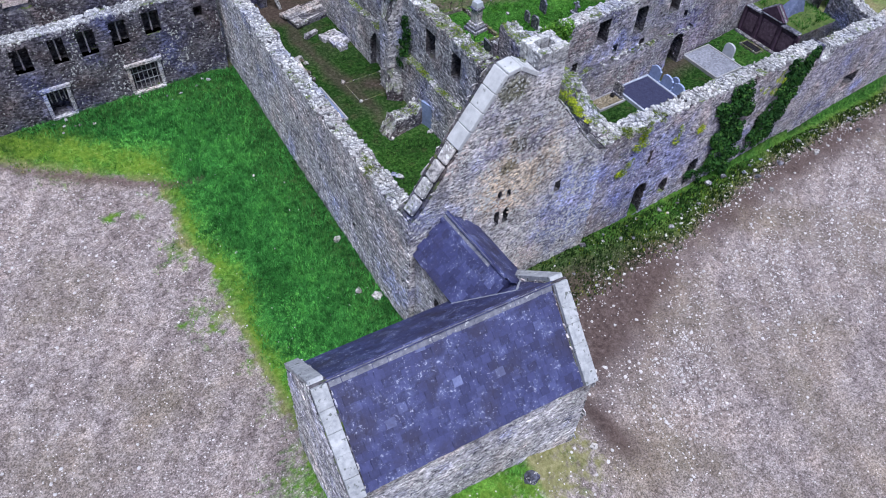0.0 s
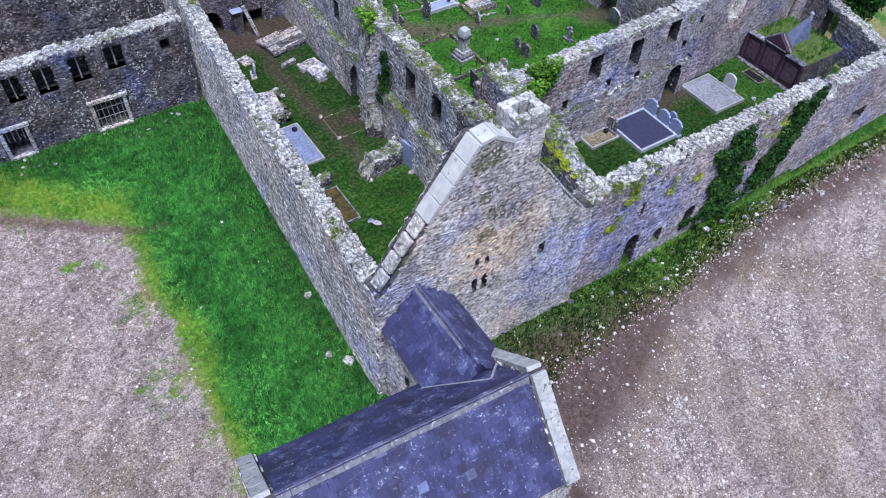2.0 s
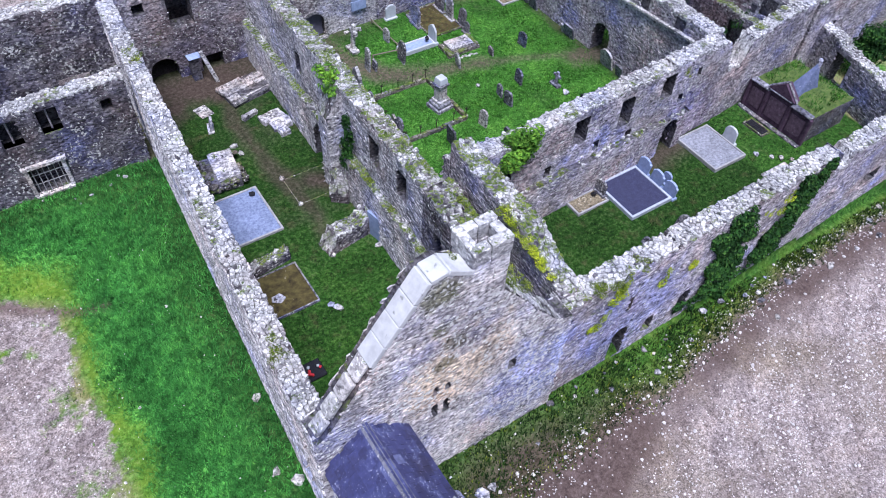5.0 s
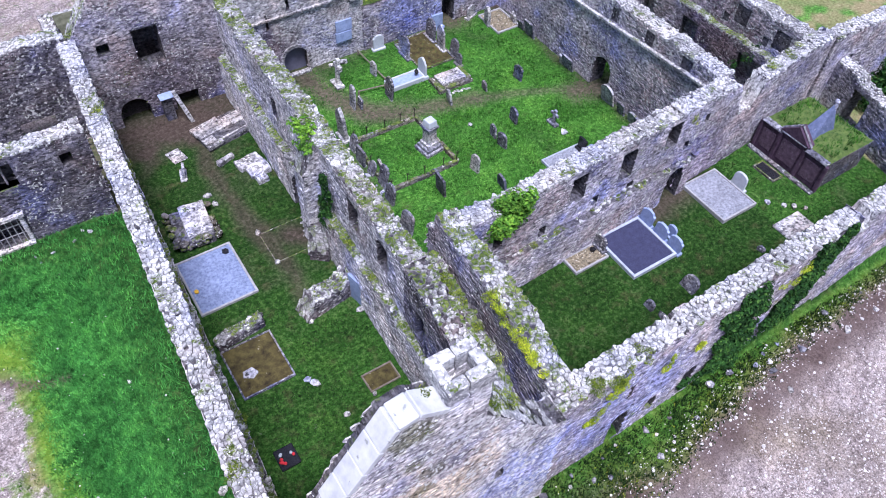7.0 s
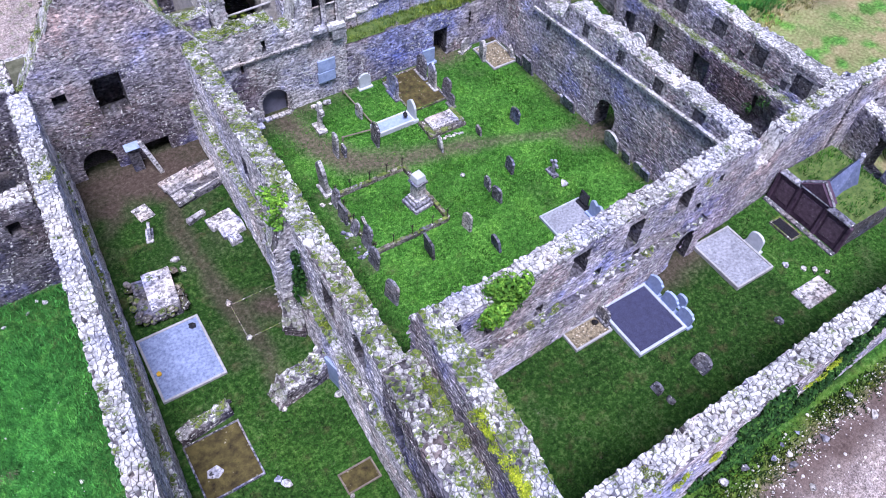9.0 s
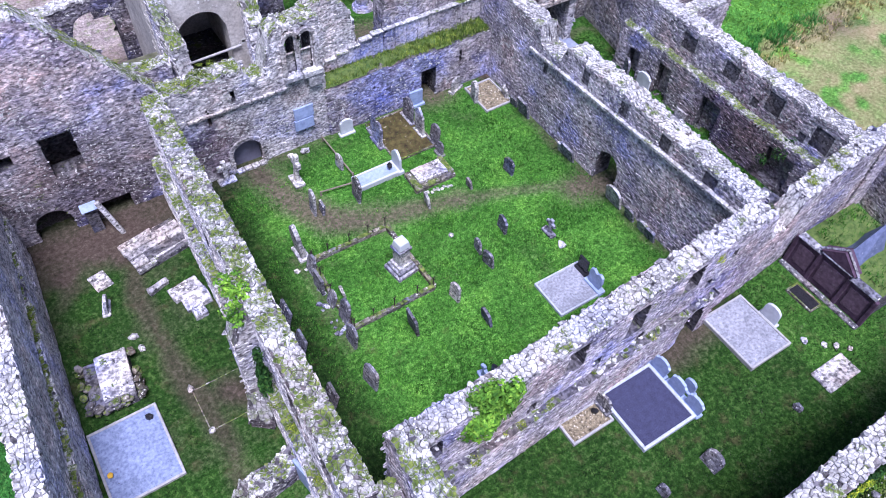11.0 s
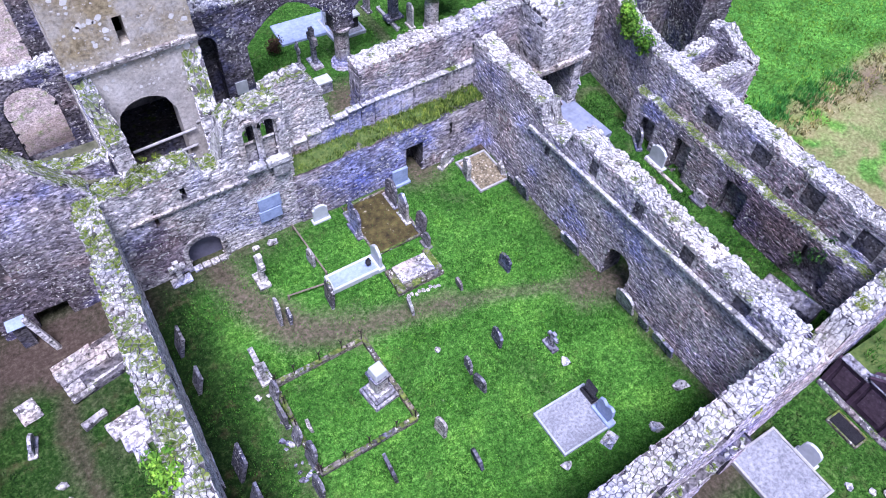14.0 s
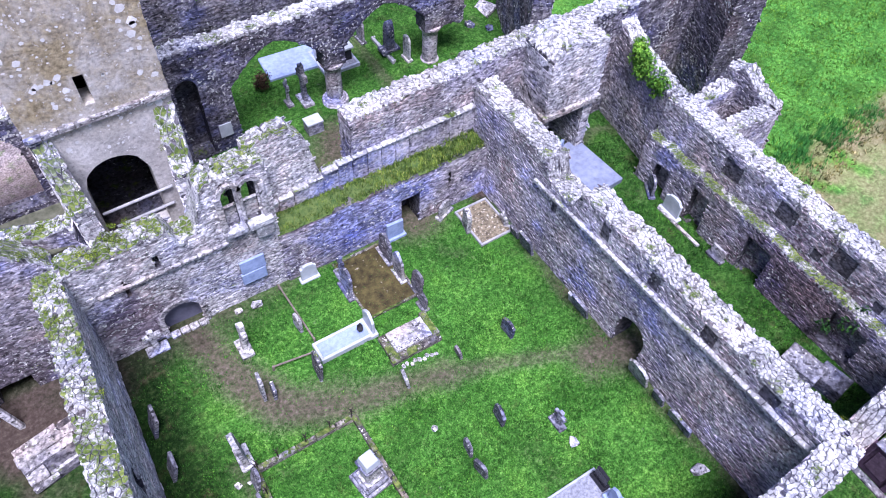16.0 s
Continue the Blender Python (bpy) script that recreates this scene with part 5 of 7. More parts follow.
def slab_roof(name, x0, y0, x1, y1, z0, z1, label):
    bm = bmesh.new()
    box(bm, x0, y0, z0, x1, y1, z1)
    bmesh.ops.subdivide_edges(bm, edges=[e for e in bm.edges if e.calc_length() > 1.0], cuts=6, use_grid_fill=True)
    rough(bm, 0.05, 1.5, x0)
    me = bpy.data.meshes.new(name)
    bm.to_mesh(me)
    bm.free()
    me.materials.append(M_TURFD)
    return tagged(new(name, me), label, "vault", kind="structure")


# vault and three walls added to keep the gable window and fireplaces dark
slab_roof("vault_hall_end", 8.0, 46.84, 16.9, 49.0, 4.9, 5.3, "mossy stone vault added behind the hall gable to keep its window dark")
wall("wall_vault_back", (7.6, 49.2), (12.8, 49.2), 0.6, -0.3, [(0, 5.0), (5.2, 5.3)], (), "low wall added behind the hall gable to keep its openings dark", M_RUB, seed=79)
wall("wall_vault_end", (7.65, 46.9), (7.65, 49.4), 0.6, -0.3, [(0, 5.2), (2.5, 5.2)], (), "end wall added to keep light out behind the gable", M_RUB, seed=83)
wall("wall_vault_end_east", (16.75, 46.85), (16.75, 47.6), 0.5, -0.3, [(0, 5.1), (0.75, 5.1)], (), "inner end wall added to keep light out behind the gable", M_RUB, coping=0, seed=84)
# inner floor, set to shut light out of the doorway below as well
slab_roof("vault_doorway", 17.6, 46.5, 20.6, 48.4, 2.2, 2.5, "stone vault floor behind the pointed doorway")


def tower():
    t = thing("church_tower", (16.9, 48.4, 0), "tall square church tower with lichened brown stone and a string course", "tower")
    ob = wall("tower_front", (16.9, 48.85), (21.55, 48.85), 0.9, -0.3, [(0, 19), (4.65, 19)], [(0.95, 3.2, 2.6, 6.95, 1), (2.05, 2.38, 9.35, 10.5, 0)], "", M_TOWER, rubble=(0, 0), coping=0, seed=80, core=M_TOWER)
    sides = [wall("tower_side", (x, 49.3), (x, 53.6), 0.9, -0.3, [(0, 19), (4.3, 19)], (), "", M_TOWER, rubble=(0, 0), coping=0, seed=81, core=M_TOWER) for x in (17.35, 21.1)]
    back = wall("tower_back", (16.9, 54.0), (21.55, 54.0), 0.9, -0.3, [(0, 19), (4.65, 19)], (), "", M_TOWER, rubble=(0, 0), coping=0, seed=82, core=M_TOWER)
    for o in (ob, back, *sides):
        for k in ("label", "category", "kind"):
            del o[k]
        o.parent = t
        o.matrix_parent_inverse = t.matrix_basis.inverted()
    bm = bmesh.new()
    n_ = 9
    for i in range(n_):
        b2 = bmesh.new()
        box(b2, 4.75 * i / n_ - 0.05, -0.14, 8.72, 4.75 * (i + 1) / n_ - 0.062, 0.02, 8.92, 0.02)
        rough(b2, 0.01, 3, i)
        part("string_course_block", b2, M_DRESS, t, "weathered string course block")
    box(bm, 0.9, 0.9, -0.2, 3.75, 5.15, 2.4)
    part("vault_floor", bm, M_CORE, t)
    # unseen slab added over the arch chamber to keep it dark
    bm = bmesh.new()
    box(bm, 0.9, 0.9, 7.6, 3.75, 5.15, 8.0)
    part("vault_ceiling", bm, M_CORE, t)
    # second slab added out of view so that the slit stays dark
    bm = bmesh.new()
    box(bm, 0.9, 0.9, 18.2, 3.75, 5.15, 18.5)
    part("tower_roof", bm, M_CORE, t)
    r = random.Random(4)
    V, F = [], []
    for _ in range(420):
        x, z = r.uniform(0, 4.6), r.uniform(2.6, 18.8)
        if 0.7 < x < 3.5 and z < 7.3 or (1.9 < x < 2.6 and 9.2 < z < 10.7):
            continue
        s = r.uniform(0.02, 0.08) * (2.0 if x > 3.7 or r.random() < 0.2 else 1)
        k = len(V)
        for i in range(6):
            a = i * math.pi / 3 + r.uniform(-0.3, 0.3)
            V.append((x + s * math.cos(a) * r.uniform(0.7, 1.2), -0.006, z + s * math.sin(a) * r.uniform(0.7, 1.2)))
        F.append(tuple(range(k, k + 6)))
    tagged(mesh_object("lichen_patches", V, F, M_LICHEN, t), "white lichen spots", kind="stuff")
    for xa, xb, z in ((1.05, 3.65, 4.66), (1.3, 3.5, 3.8)):
        bm = bmesh.new()
        rod(bm, (xa, -0.1, z), (xb, -0.1, z + 0.08), 0.06, 8)
        part("rail", bm, M_KERB, t, "pale safety rail across the arch")
    return t


tower()


def pier(x, y, h):
    t = thing("arcade_pier", (x, y, 0), "round dark stone arcade pier with a moulded capital and base", "column", "piers of the nave arcade")
    for nm, r0, z0, z1, r1 in (("pier_base", 0.72, -0.1, 0.16, 0.66), ("pier_base", 0.56, 0.16, 0.36, 0.48), ("shaft", 0.40, 0.36, h - 0.35, 0.40), ("capital", 0.42, h - 0.35, h - 0.05, 0.56), ("abacus", 0.58, h - 0.05, h + 0.06, 0.58)):
        bm = bmesh.new()
        rod(bm, (0, 0, z0), (0, 0, z1), r0, 16, r1)
        part(nm, bm, M_RUB, t)
    return t


pier(30.05, 54.3, 2.4)
pier(35.65, 54.35, 2.4)

# corbelled chimney breast over a doorway
st = thing("chimney_breast", (37.0, 45.6, 0), "tall corbelled stone chimney breast above a dark doorway", "chimney")
for nm, a_, b_, th, zb, tops in (("breast", (-1.4, 0.3), (1.55, 0.35), 1.9, 3.7, [(0, 6.6), (1.0, 7.1), (2.9, 6.7)]), ("jamb", (-1.2, -0.5), (-1.2, 1.3), 0.5, -0.3, [(0, 3.7), (1.8, 3.7)]), ("jamb", (1.25, -0.5), (1.25, 1.3), 0.5, -0.3, [(0, 3.7), (1.8, 3.7)])):
    o = wall(nm, (37.0 + a_[0], 45.6 + a_[1]), (37.0 + b_[0], 45.6 + b_[1]), th, zb, tops, (), "", M_RUBW, coping=1.0 if nm == "breast" else 0.0, seed=85, wobble=0.05)
    for k in ("label", "category", "kind"):
        del o[k]
    o.parent = st
    o.matrix_parent_inverse = st.matrix_basis.inverted()
for b in ((-1.55, -0.8, 3.45, 1.65, -0.3, 3.75), (-1.6, -0.6, 2.9, -1.0, -0.2, 3.45)):
    bm = bmesh.new()
    box(bm, *b, 0.04)
    rough(bm, 0.03, 1.4, b[0])
    part("corbel_stone", bm, M_DRESS, st)

# grassy ledge of the garth wall, string course on the east wall
sc = new("string_course")
tagged(sc, "projecting pale dressed string course on the garth wall", "string course", kind="structure")
for k in range(22):
    bm = bmesh.new()
    ya, yb = 28.5 + 0.62 * k, 28.5 + 0.62 * k + 0.6
    box(bm, 32.86, ya, 0.0, 33.1, yb, 0.15, 0.02)
    for v in bm.verts:
        v.co.z += 4.44 - 0.062 * (v.co.y - 32.7)
    rough(bm, 0.015, 2.0, k)
    part("course_block", bm, M_COPE, sc)


sn = new("string_course")
tagged(sn, "worn pale string course on the north garth wall", "string course", kind="structure")
for k in range(8):
    bm = bmesh.new()
    box(bm, 16.6 + 0.6 * k, 45.3, 3.86, 17.18 + 0.6 * k, 45.44, 4.0, 0.025)
    rough(bm, 0.02, 2.0, k)
    part("course_block", bm, M_DRESS, sn)
so = new("wall_offset")
tagged(so, "pale flat stones along the church wall offset", "wall", kind="structure")
for k in range(15):
    bm = bmesh.new()
    box(bm, 23.2 + 0.66 * k, 46.52, 2.9, 23.84 + 0.66 * k, 46.72, 3.55 + 0.7 * smooth(k / 6), 0.03)
    rough(bm, 0.03, 1.4, k)
    part("facing_stone", bm, M_RUB, so)
    bm = bmesh.new()
    box(bm, 23.2 + 0.66 * k, 46.44, 3.55 + 0.7 * smooth(k / 6), 23.84 + 0.66 * k, 46.76, 3.65 + 0.7 * smooth(k / 6), 0.025)
    rough(bm, 0.02, 2.0, k + 0.5)
    part("coping_slab", bm, M_COPE, so)
# plastered blocking set back in the pointed doorway
bm = bmesh.new()
prism(bm, [(-0.74, -0.2), (0.74, -0.2)] + [(0.74 * math.cos(a), 1.08 + 0.72 * math.sin(a)) for a in [math.pi * q / 8 for q in range(9)]], 0.0, 0.12)
bl = thing("doorway_blocking", (18.95, 45.85, 0), "smooth grey plaster blocking set back in the garth doorway", "blocking", kind="structure")
part("plaster", bm, plain_material("grey_plaster", (0.1, 0.1, 0.14), (0.2, 0.2, 0.27), 1.5, 0.9, 0, 0.2), bl)
for k in range(4):
    bm = bmesh.new()
    box(bm, 18.2 + 0.38 * k, 45.2, -0.05, 18.55 + 0.38 * k, 45.5, 0.14, 0.03)
    rough(bm, 0.02, 3, k)
    bmesh.ops.transform(bm, matrix=bl.matrix_basis.inverted(), verts=bm.verts)
    part("sill_stone", bm, M_DRESS, bl)
# dressed ring round the pointed doorway
ring = thing("doorway_arch", (18.92, 45.4, 0), "pale worn stone surround of the garth doorway", "door surround")
for k in range(9):
    bm = bmesh.new()
    a0, a1 = math.pi * k / 9 + 0.02, math.pi * (k + 1) / 9 - 0.02
    prism(bm, [(rr * math.cos(a), 1.1 + rr * math.sin(a) * 0.92) for rr, a in ((0.72, a0), (0.92, a0), (0.92, a1), (0.72, a1))], -0.05, 0.12)
    bmesh.ops.recalc_face_normals(bm, faces=bm.faces)
    rough(bm, 0.015, 3, k)
    part("voussoir", bm, M_DRESS, ring)
for sx in (-1, 1):
    for k in range(3):
        bm = bmesh.new()
        box(bm, sx * 0.82 - 0.11, -0.05, -0.05 + 0.38 * k, sx * 0.82 + 0.11, 0.12, 0.31 + 0.38 * k, 0.02)
        rough(bm, 0.015, 3, k + sx)
        part("jamb_stone", bm, M_DRESS, ring)


# ---- grave furniture ----
def outline(style, w, h):
    hw = w / 2
    if style == "round":
        return [(-hw, 0), (hw, 0), (hw, h - hw * 0.8)] + [(hw * math.cos(a), h - hw * 0.8 + hw * 0.8 * math.sin(a)) for a in (0.5, 1.05, 1.57, 2.09, 2.64)] + [(-hw, h - hw * 0.8)]
    if style == "point":
        return [(-hw, 0), (hw, 0), (hw, h * 0.72), (hw * 0.55, h * 0.9), (0, h), (-hw * 0.55, h * 0.9), (-hw, h * 0.72)]
    if style == "shoulder":
        return [(-hw, 0), (hw, 0), (hw, h * 0.8), (hw * 0.72, h * 0.84), (hw * 0.62, h * 0.95), (0, h), (-hw * 0.62, h * 0.95), (-hw * 0.72, h * 0.84), (-hw, h * 0.8)]
    if style == "heart":
        return [(-hw * 0.7, 0), (hw * 0.7, 0), (hw, h * 0.6), (hw * 0.85, h * 0.9), (hw * 0.45, h), (0, h * 0.84), (-hw * 0.45, h), (-hw * 0.85, h * 0.9), (-hw, h * 0.6)]
    return [(-hw, 0), (hw, 0), (hw, h), (-hw, h)]


def headstone(x, y, w=0.7, h=1.0, style="round", material=None, label="", lean=0.0, turn=90.0, thick=0.13, base=True, z=None, back=0.0, group="headstones in the garth"):
    """An upright slab; turn 90: its width runs along y."""
    material = material or M_GREYST
    z = ground_z(x, y) if z is None else z
    seed = x * 1.3 + y * 0.7
    t = thing("headstone", (x, y, z), label or "weathered grey upright headstone in the grass", "headstone", group, turn=turn)
    mm = pose(0, 0, 0, lean, back, 0)
    if style == "cross":
        for nm, b in (("shaft", (-w * 0.17, -thick / 2, -0.1, w * 0.17, thick / 2, h)), ("cross_arm", (-w / 2, -thick / 2 - 0.004, h * 0.62, w / 2, thick / 2 + 0.004, h * 0.8))):
            bm = bmesh.new()
            box(bm, *b, 0.02)
            rough(bm, 0.015, 3, seed)
            bmesh.ops.transform(bm, matrix=mm, verts=bm.verts)
            part(nm, bm, material, t)
    else:
        bm = bmesh.new()
        ol = [(px, pz - 0.12 if pz == 0 else pz) for px, pz in outline(style, w, h)]
        prism(bm, ol, -thick / 2, thick / 2, None, 0.012)
        rough(bm, 0.022, 3.1, seed)
        bmesh.ops.transform(bm, matrix=mm, verts=bm.verts)
        part("slab", bm, material, t)
    if base:
        bm = bmesh.new()
        box(bm, -w * 0.62, -thick * 1.3, -0.1, w * 0.62, thick * 1.3, 0.12, 0.025)
        rough(bm, 0.012, 3, seed)
        part("plinth", bm, material, t)
    return t


def kerbed_plot(x0, y0, x1, y1, fill, kerb, label, kw=0.13, kh=0.2, z=0.0, name="grave_plot"):
    t = thing(name, ((x0 + x1) / 2, (y0 + y1) / 2, z), label, "grave")
    a, b = (x1 - x0) / 2, (y1 - y0) / 2
    for q in ((-a, -b, a, -b + kw), (-a, b - kw, a, b), (-a, -b + kw, -a + kw, b - kw), (a - kw, -b + kw, a, b - kw)):
        bm = bmesh.new()
        box(bm, q[0], q[1], -0.15, q[2], q[3], kh, 0.02)
        part("kerb", bm, kerb, t)
    if fill:
        bm = bmesh.new()
        bmesh.ops.create_grid(bm, x_segments=14, y_segments=14, size=1.0)
        for v in bm.verts:
            v.co = Vector((v.co.x * (a - kw * 0.9), v.co.y * (b - kw * 0.9), kh - 0.06 + noise.noise(v.co * 4) * 0.015))
        part("gravel_bed", bm, fill, t)
    return t


def flat_slab(x, y, w, l, z=0.06, turn=0.0, label="", material=None, thick=0.14, name="grave_slab", tilt=0.0, broken=0.03):
    t = thing(name, (x, y, ground_z(x, y) + z - 0.06), label or "pale flat grave slab lying in the grass", "grave slab", turn=turn)
    bm = bmesh.new()
    n_ = 5
    box(bm, -w / 2, -l / 2, -thick, w / 2, l / 2, 0.06, 0.03)
    bmesh.ops.subdivide_edges(bm, edges=[e for e in bm.edges if e.calc_length() > 0.4], cuts=2, use_grid_fill=True)
    rough(bm, broken, 1.7, x + y)
    bmesh.ops.transform(bm, matrix=pose(0, 0, 0, tilt), verts=bm.verts)
    part("slab", bm, material or M_SLAB, t)
    return t


def boulder(x, y, s, material=None, z=None, squash=0.7, label="weathered loose stone lying in the grass", name="stone", group="loose stones"):
    me = rock_mesh(name, x * 3.1 + y, (s, s * 0.8, s * squash), material or M_GREYST, 0.3)
    ob = new(name, me)
    ob.matrix_basis = pose(x, y, (ground_z(x, y) if z is None else z) + s * squash * 0.22, 0, 0, (x * 53 + y * 91) % 180)
    return tagged(ob, label, "stone", group)


G, W = M_GREYST, M_PALEST
headstone(22.35, 29.4, 0.8, 1.15, "shoulder", M_BLACK, "polished dark headstone with red flowers at its foot", turn=80)
headstone(22.1, 29.9, 0.5, 0.9, "cross", M_BLUE, "small blue-grey cross beside the dark headstone", turn=80)
# garth: free-standing stones
for a in ((29.6, 38.65, 0.7, 1.0, "shoulder", G), (27.4, 38.8, 0.45, 0.6, "round", G), (25.05, 38.85, 0.55, 0.95, "point", W), (27.2, 35.8, 0.7, 0.95, "shoulder", G), (25.55, 35.35, 0.55, 0.75, "round", G),
          (25.5, 34.45, 0.62, 0.95, "round", G), (23.2, 33.7, 0.6, 1.05, "round", W), (23.75, 32.0, 0.7, 0.85, "round", G), (20.9, 33.3, 0.85, 1.25, "square", G),
          (18.35, 34.05, 0.75, 1.2, "shoulder", G), (18.45, 37.15, 0.8, 1.0, "square", G), (19.2, 36.4, 0.5, 0.5, "round", W), 
          (22.35, 40.95, 0.8, 1.35, "shoulder", G), (20.2, 41.2, 0.6, 1.5, "round", W), (20.55, 41.0, 0.5, 0.6, "square", G), (22.6, 43.15, 0.55, 0.9, "round", W), (18.1, 32.0, 0.85, 1.3, "round", G)):
    headstone(*a[:6], lean=rng.uniform(-9, 9), back=rng.uniform(-6, 6), turn=90 + rng.uniform(-9, 9), base=False)
headstone(28.95, 34.5, 0.6, 0.9, "cross", G, "small weathered stone cross on a plinth", 4)
headstone(18.62, 39.3, 0.8, 2.1, "point", W, "tall pale slender headstone beside the railed plot", -4, thick=0.2)
headstone(20.4, 43.4, 0.75, 1.7, "cross", W, "pale carved stone cross with mossy base", 5, thick=0.2)
headstone(17.55, 45.1, 0.7, 1.35, "cross", W, "pale stone cross near the pointed doorway", 0, turn=0, thick=0.18)
headstone(24.05, 45.1, 0.7, 1.0, "shoulder", M_WHITE, "white headstone against the garth wall", 0, turn=0)
headstone(28.2, 45.15, 0.8, 1.0, "square", M_BLUE, "blue-grey headstone against the garth wall", 0, turn=0)
headstone(27.3, 44.45, 0.95, 1.35, "shoulder", G, "tall dark headstone in the old plot", 3)
headstone(27.3, 43.25, 0.75, 1.75, "point", W, "tall pale pointed headstone in the old plot", -2)
headstone(27.55, 42.3, 0.72, 1.15, "round", G, "grey headstone with a rounded weathered top", 6)
headstone(27.35, 41.45, 0.5, 0.75, "round", G, "small dark headstone in the old plot", 5)
headstone(25.05, 43.7, 0.9, 1.25, "shoulder", G, "dark headstone with a broken top", 7, back=8)
headstone(25.2, 44.6, 0.5, 1.2, "cross", G, "dark stone cross in the old plot", 6)
headstone(31.15, 43.95, 0.65, 1.2, "round", W, "pale rounded headstone by the gravelled plot", turn=75, thick=0.2, base=False)
headstone(32.75, 43.35, 0.5, 0.75, "round", W, "small pale headstone in the gravelled plot", -5, turn=70, base=False)
headstone(30.75, 45.15, 0.8, 0.85, "round", W, "squat pale headstone near the garth corner", turn=20)
for y, w_, h, st_, mt in ((43.3, 0.5, 0.7, "round", W), (42.5, 0.5, 0.6, "square", G), (41.6, 0.8, 1.1, "square", G), (37.9, 0.9, 0.9, "square", G), (38.4, 0.5, 0.6, "square", W), (34.35, 1.0, 1.35, "point", W), (33.2, 0.55, 0.8, "square", G), (32.3, 0.6, 0.8, "round", W), (31.8, 0.6, 0.7, "square", G)):
    headstone(32.78, y, w_, h, st_, mt, "old headstone leaning on the garth wall", base=False, turn=-90, lean=14, group="headstones along the garth wall")
for y, w_, h in ((42.0, 0.8, 1.1), (40.1, 0.7, 1.0), (36.2, 0.9, 1.35), (34.7, 0.8, 1.2), (32.0, 0.8, 1.1)):
    headstone(16.25, y, w_, h, "square", G, "dark slab leaning on the inner wall", base=False, turn=90, lean=16, group="slabs along the inner wall")
for x, y, s in ((29.0, 33.6, 0.4), (24.97, 36.7, 0.3), (21.6, 45.0, 0.45), (20.9, 45.1, 0.35), (26.4, 30.2, 0.4), (30.2, 29.6, 0.5), (32.2, 30.4, 0.6)):
    boulder(x, y, s, W)
flat_slab(28.4, 30.15, 0.7, 0.5, 0.02, 20, "broken pale slab beside the kerbed plot", M_SLAB)


def railed_plot():
    t = thing("railed_plot", (20.7, 36.6, 0), "grave enclosure with low mossy stone kerb and rusted iron stubs", "enclosure")
    c = [(-1.9, 2.02), (1.95, 2.0), (2.05, -2.0), (-2.0, -2.05)]
    for k, (a, b) in enumerate(zip(c, c[1:] + c[:1])):
        L_ = math.hypot(b[0] - a[0], b[1] - a[1])
        ang = math.degrees(math.atan2(b[1] - a[1], b[0] - a[0]))
        n_ = 5
        for i in range(n_):
            bm = bmesh.new()
            box(bm, L_ * i / n_ + 0.008, -0.1, -0.15, L_ * (i + 1) / n_ - 0.008, 0.1, 0.28 - 0.03 * ((i * 7 + k * 3) % 3), 0.025)
            rough(bm, 0.025, 2.5, i + k)
            bmesh.ops.transform(bm, matrix=pose(a[0], a[1], 0, 0, 0, ang), verts=bm.verts)
            part("kerb_block", bm, M_OLDKERB, t)
        if k in (0, 2, 3):
            for f in (0.02, 0.22, 0.5, 0.75, 0.98):
                bm = bmesh.new()
                x, y = a[0] + (b[0] - a[0]) * f, a[1] + (b[1] - a[1]) * f
                rod(bm, (x, y, 0.25), (x, y, 0.85), 0.022, 6)
                for s in range(4):
                    an = s * math.pi / 2 + 0.5
                    rod(bm, (x, y, 0.7), (x + 0.12 * math.cos(an), y + 0.12 * math.sin(an), 0.82), 0.014, 4)
                part("iron_stub", bm, M_IRON, t, "rusted iron rail stub")
    return t


railed_plot()
for i in range(26):
    boulder(18.35 + rng.uniform(-0.35, 0.4), rng.uniform(34.6, 38.9), rng.uniform(0.1, 0.32), G if rng.random() < 0.6 else W, None, 0.6, "rubble lying along the enclosure", "fallen_stone", "fallen stones")
for x, y, w_, h in ((18.55, 38.2, 0.6, 1.0), (18.5, 36.2, 0.55, 0.8), (18.6, 35.2, 0.7, 1.3)):
    headstone(x, y, w_, h, "shoulder", G, "old headstone leaning on the enclosure kerb", rng.uniform(10, 22), base=False)

ped = thing("pedestal_monument", (22.05, 36.25, 0), "grey stepped pedestal monument with a pale square cap", "monument", turn=8)
for nm, a, z0, z1, mt in (("step", 0.56, -0.1, 0.2, G), ("step", 0.46, 0.2, 0.4, G), ("plinth", 0.36, 0.4, 0.6, M_SLAB), ("die", 0.27, 0.6, 1.5, M_SLAB), ("cornice", 0.35, 1.5, 1.64, G), ("cap", 0.29, 1.64, 2.0, M_WHITE)):
    bm = bmesh.new()
    box(bm, -a, -a, z0, a, a, z1, 0.03)
    if nm == "cap":
        for v in bm.verts:
            if v.co.z > 1.8:
                v.co.x *= 0.86
                v.co.y *= 0.86
    rough(bm, 0.008, 2, a)
    part(nm, bm, mt, ped, "pale stone cap" if nm == "cap" else "")

# kerbed plots of the garth
kerbed_plot(26.55, 30.5, 29.0, 32.45, M_LGRAV, M_WKERB, "kerbed grave with pale grey chippings", 0.08, 0.16)
headstone(28.75, 31.0, 0.85, 1.05, "heart", M_BLUE, "grey heart-shaped headstone on the chippings plot", z=0.1, turn=90)
headstone(28.85, 31.95, 0.6, 0.8, "square", M_BLACK, "black polished headstone on the chippings plot", z=0.1)
kerbed_plot(22.68, 41.2, 24.95, 42.1, M_BLUE, M_WHITE, "white marble kerbed grave with a pale blue top", 0.12, 0.26)
headstone(24.98, 41.65, 0.8, 1.15, "point", M_WHITE, "white marble headstone of the white grave", z=0.1)
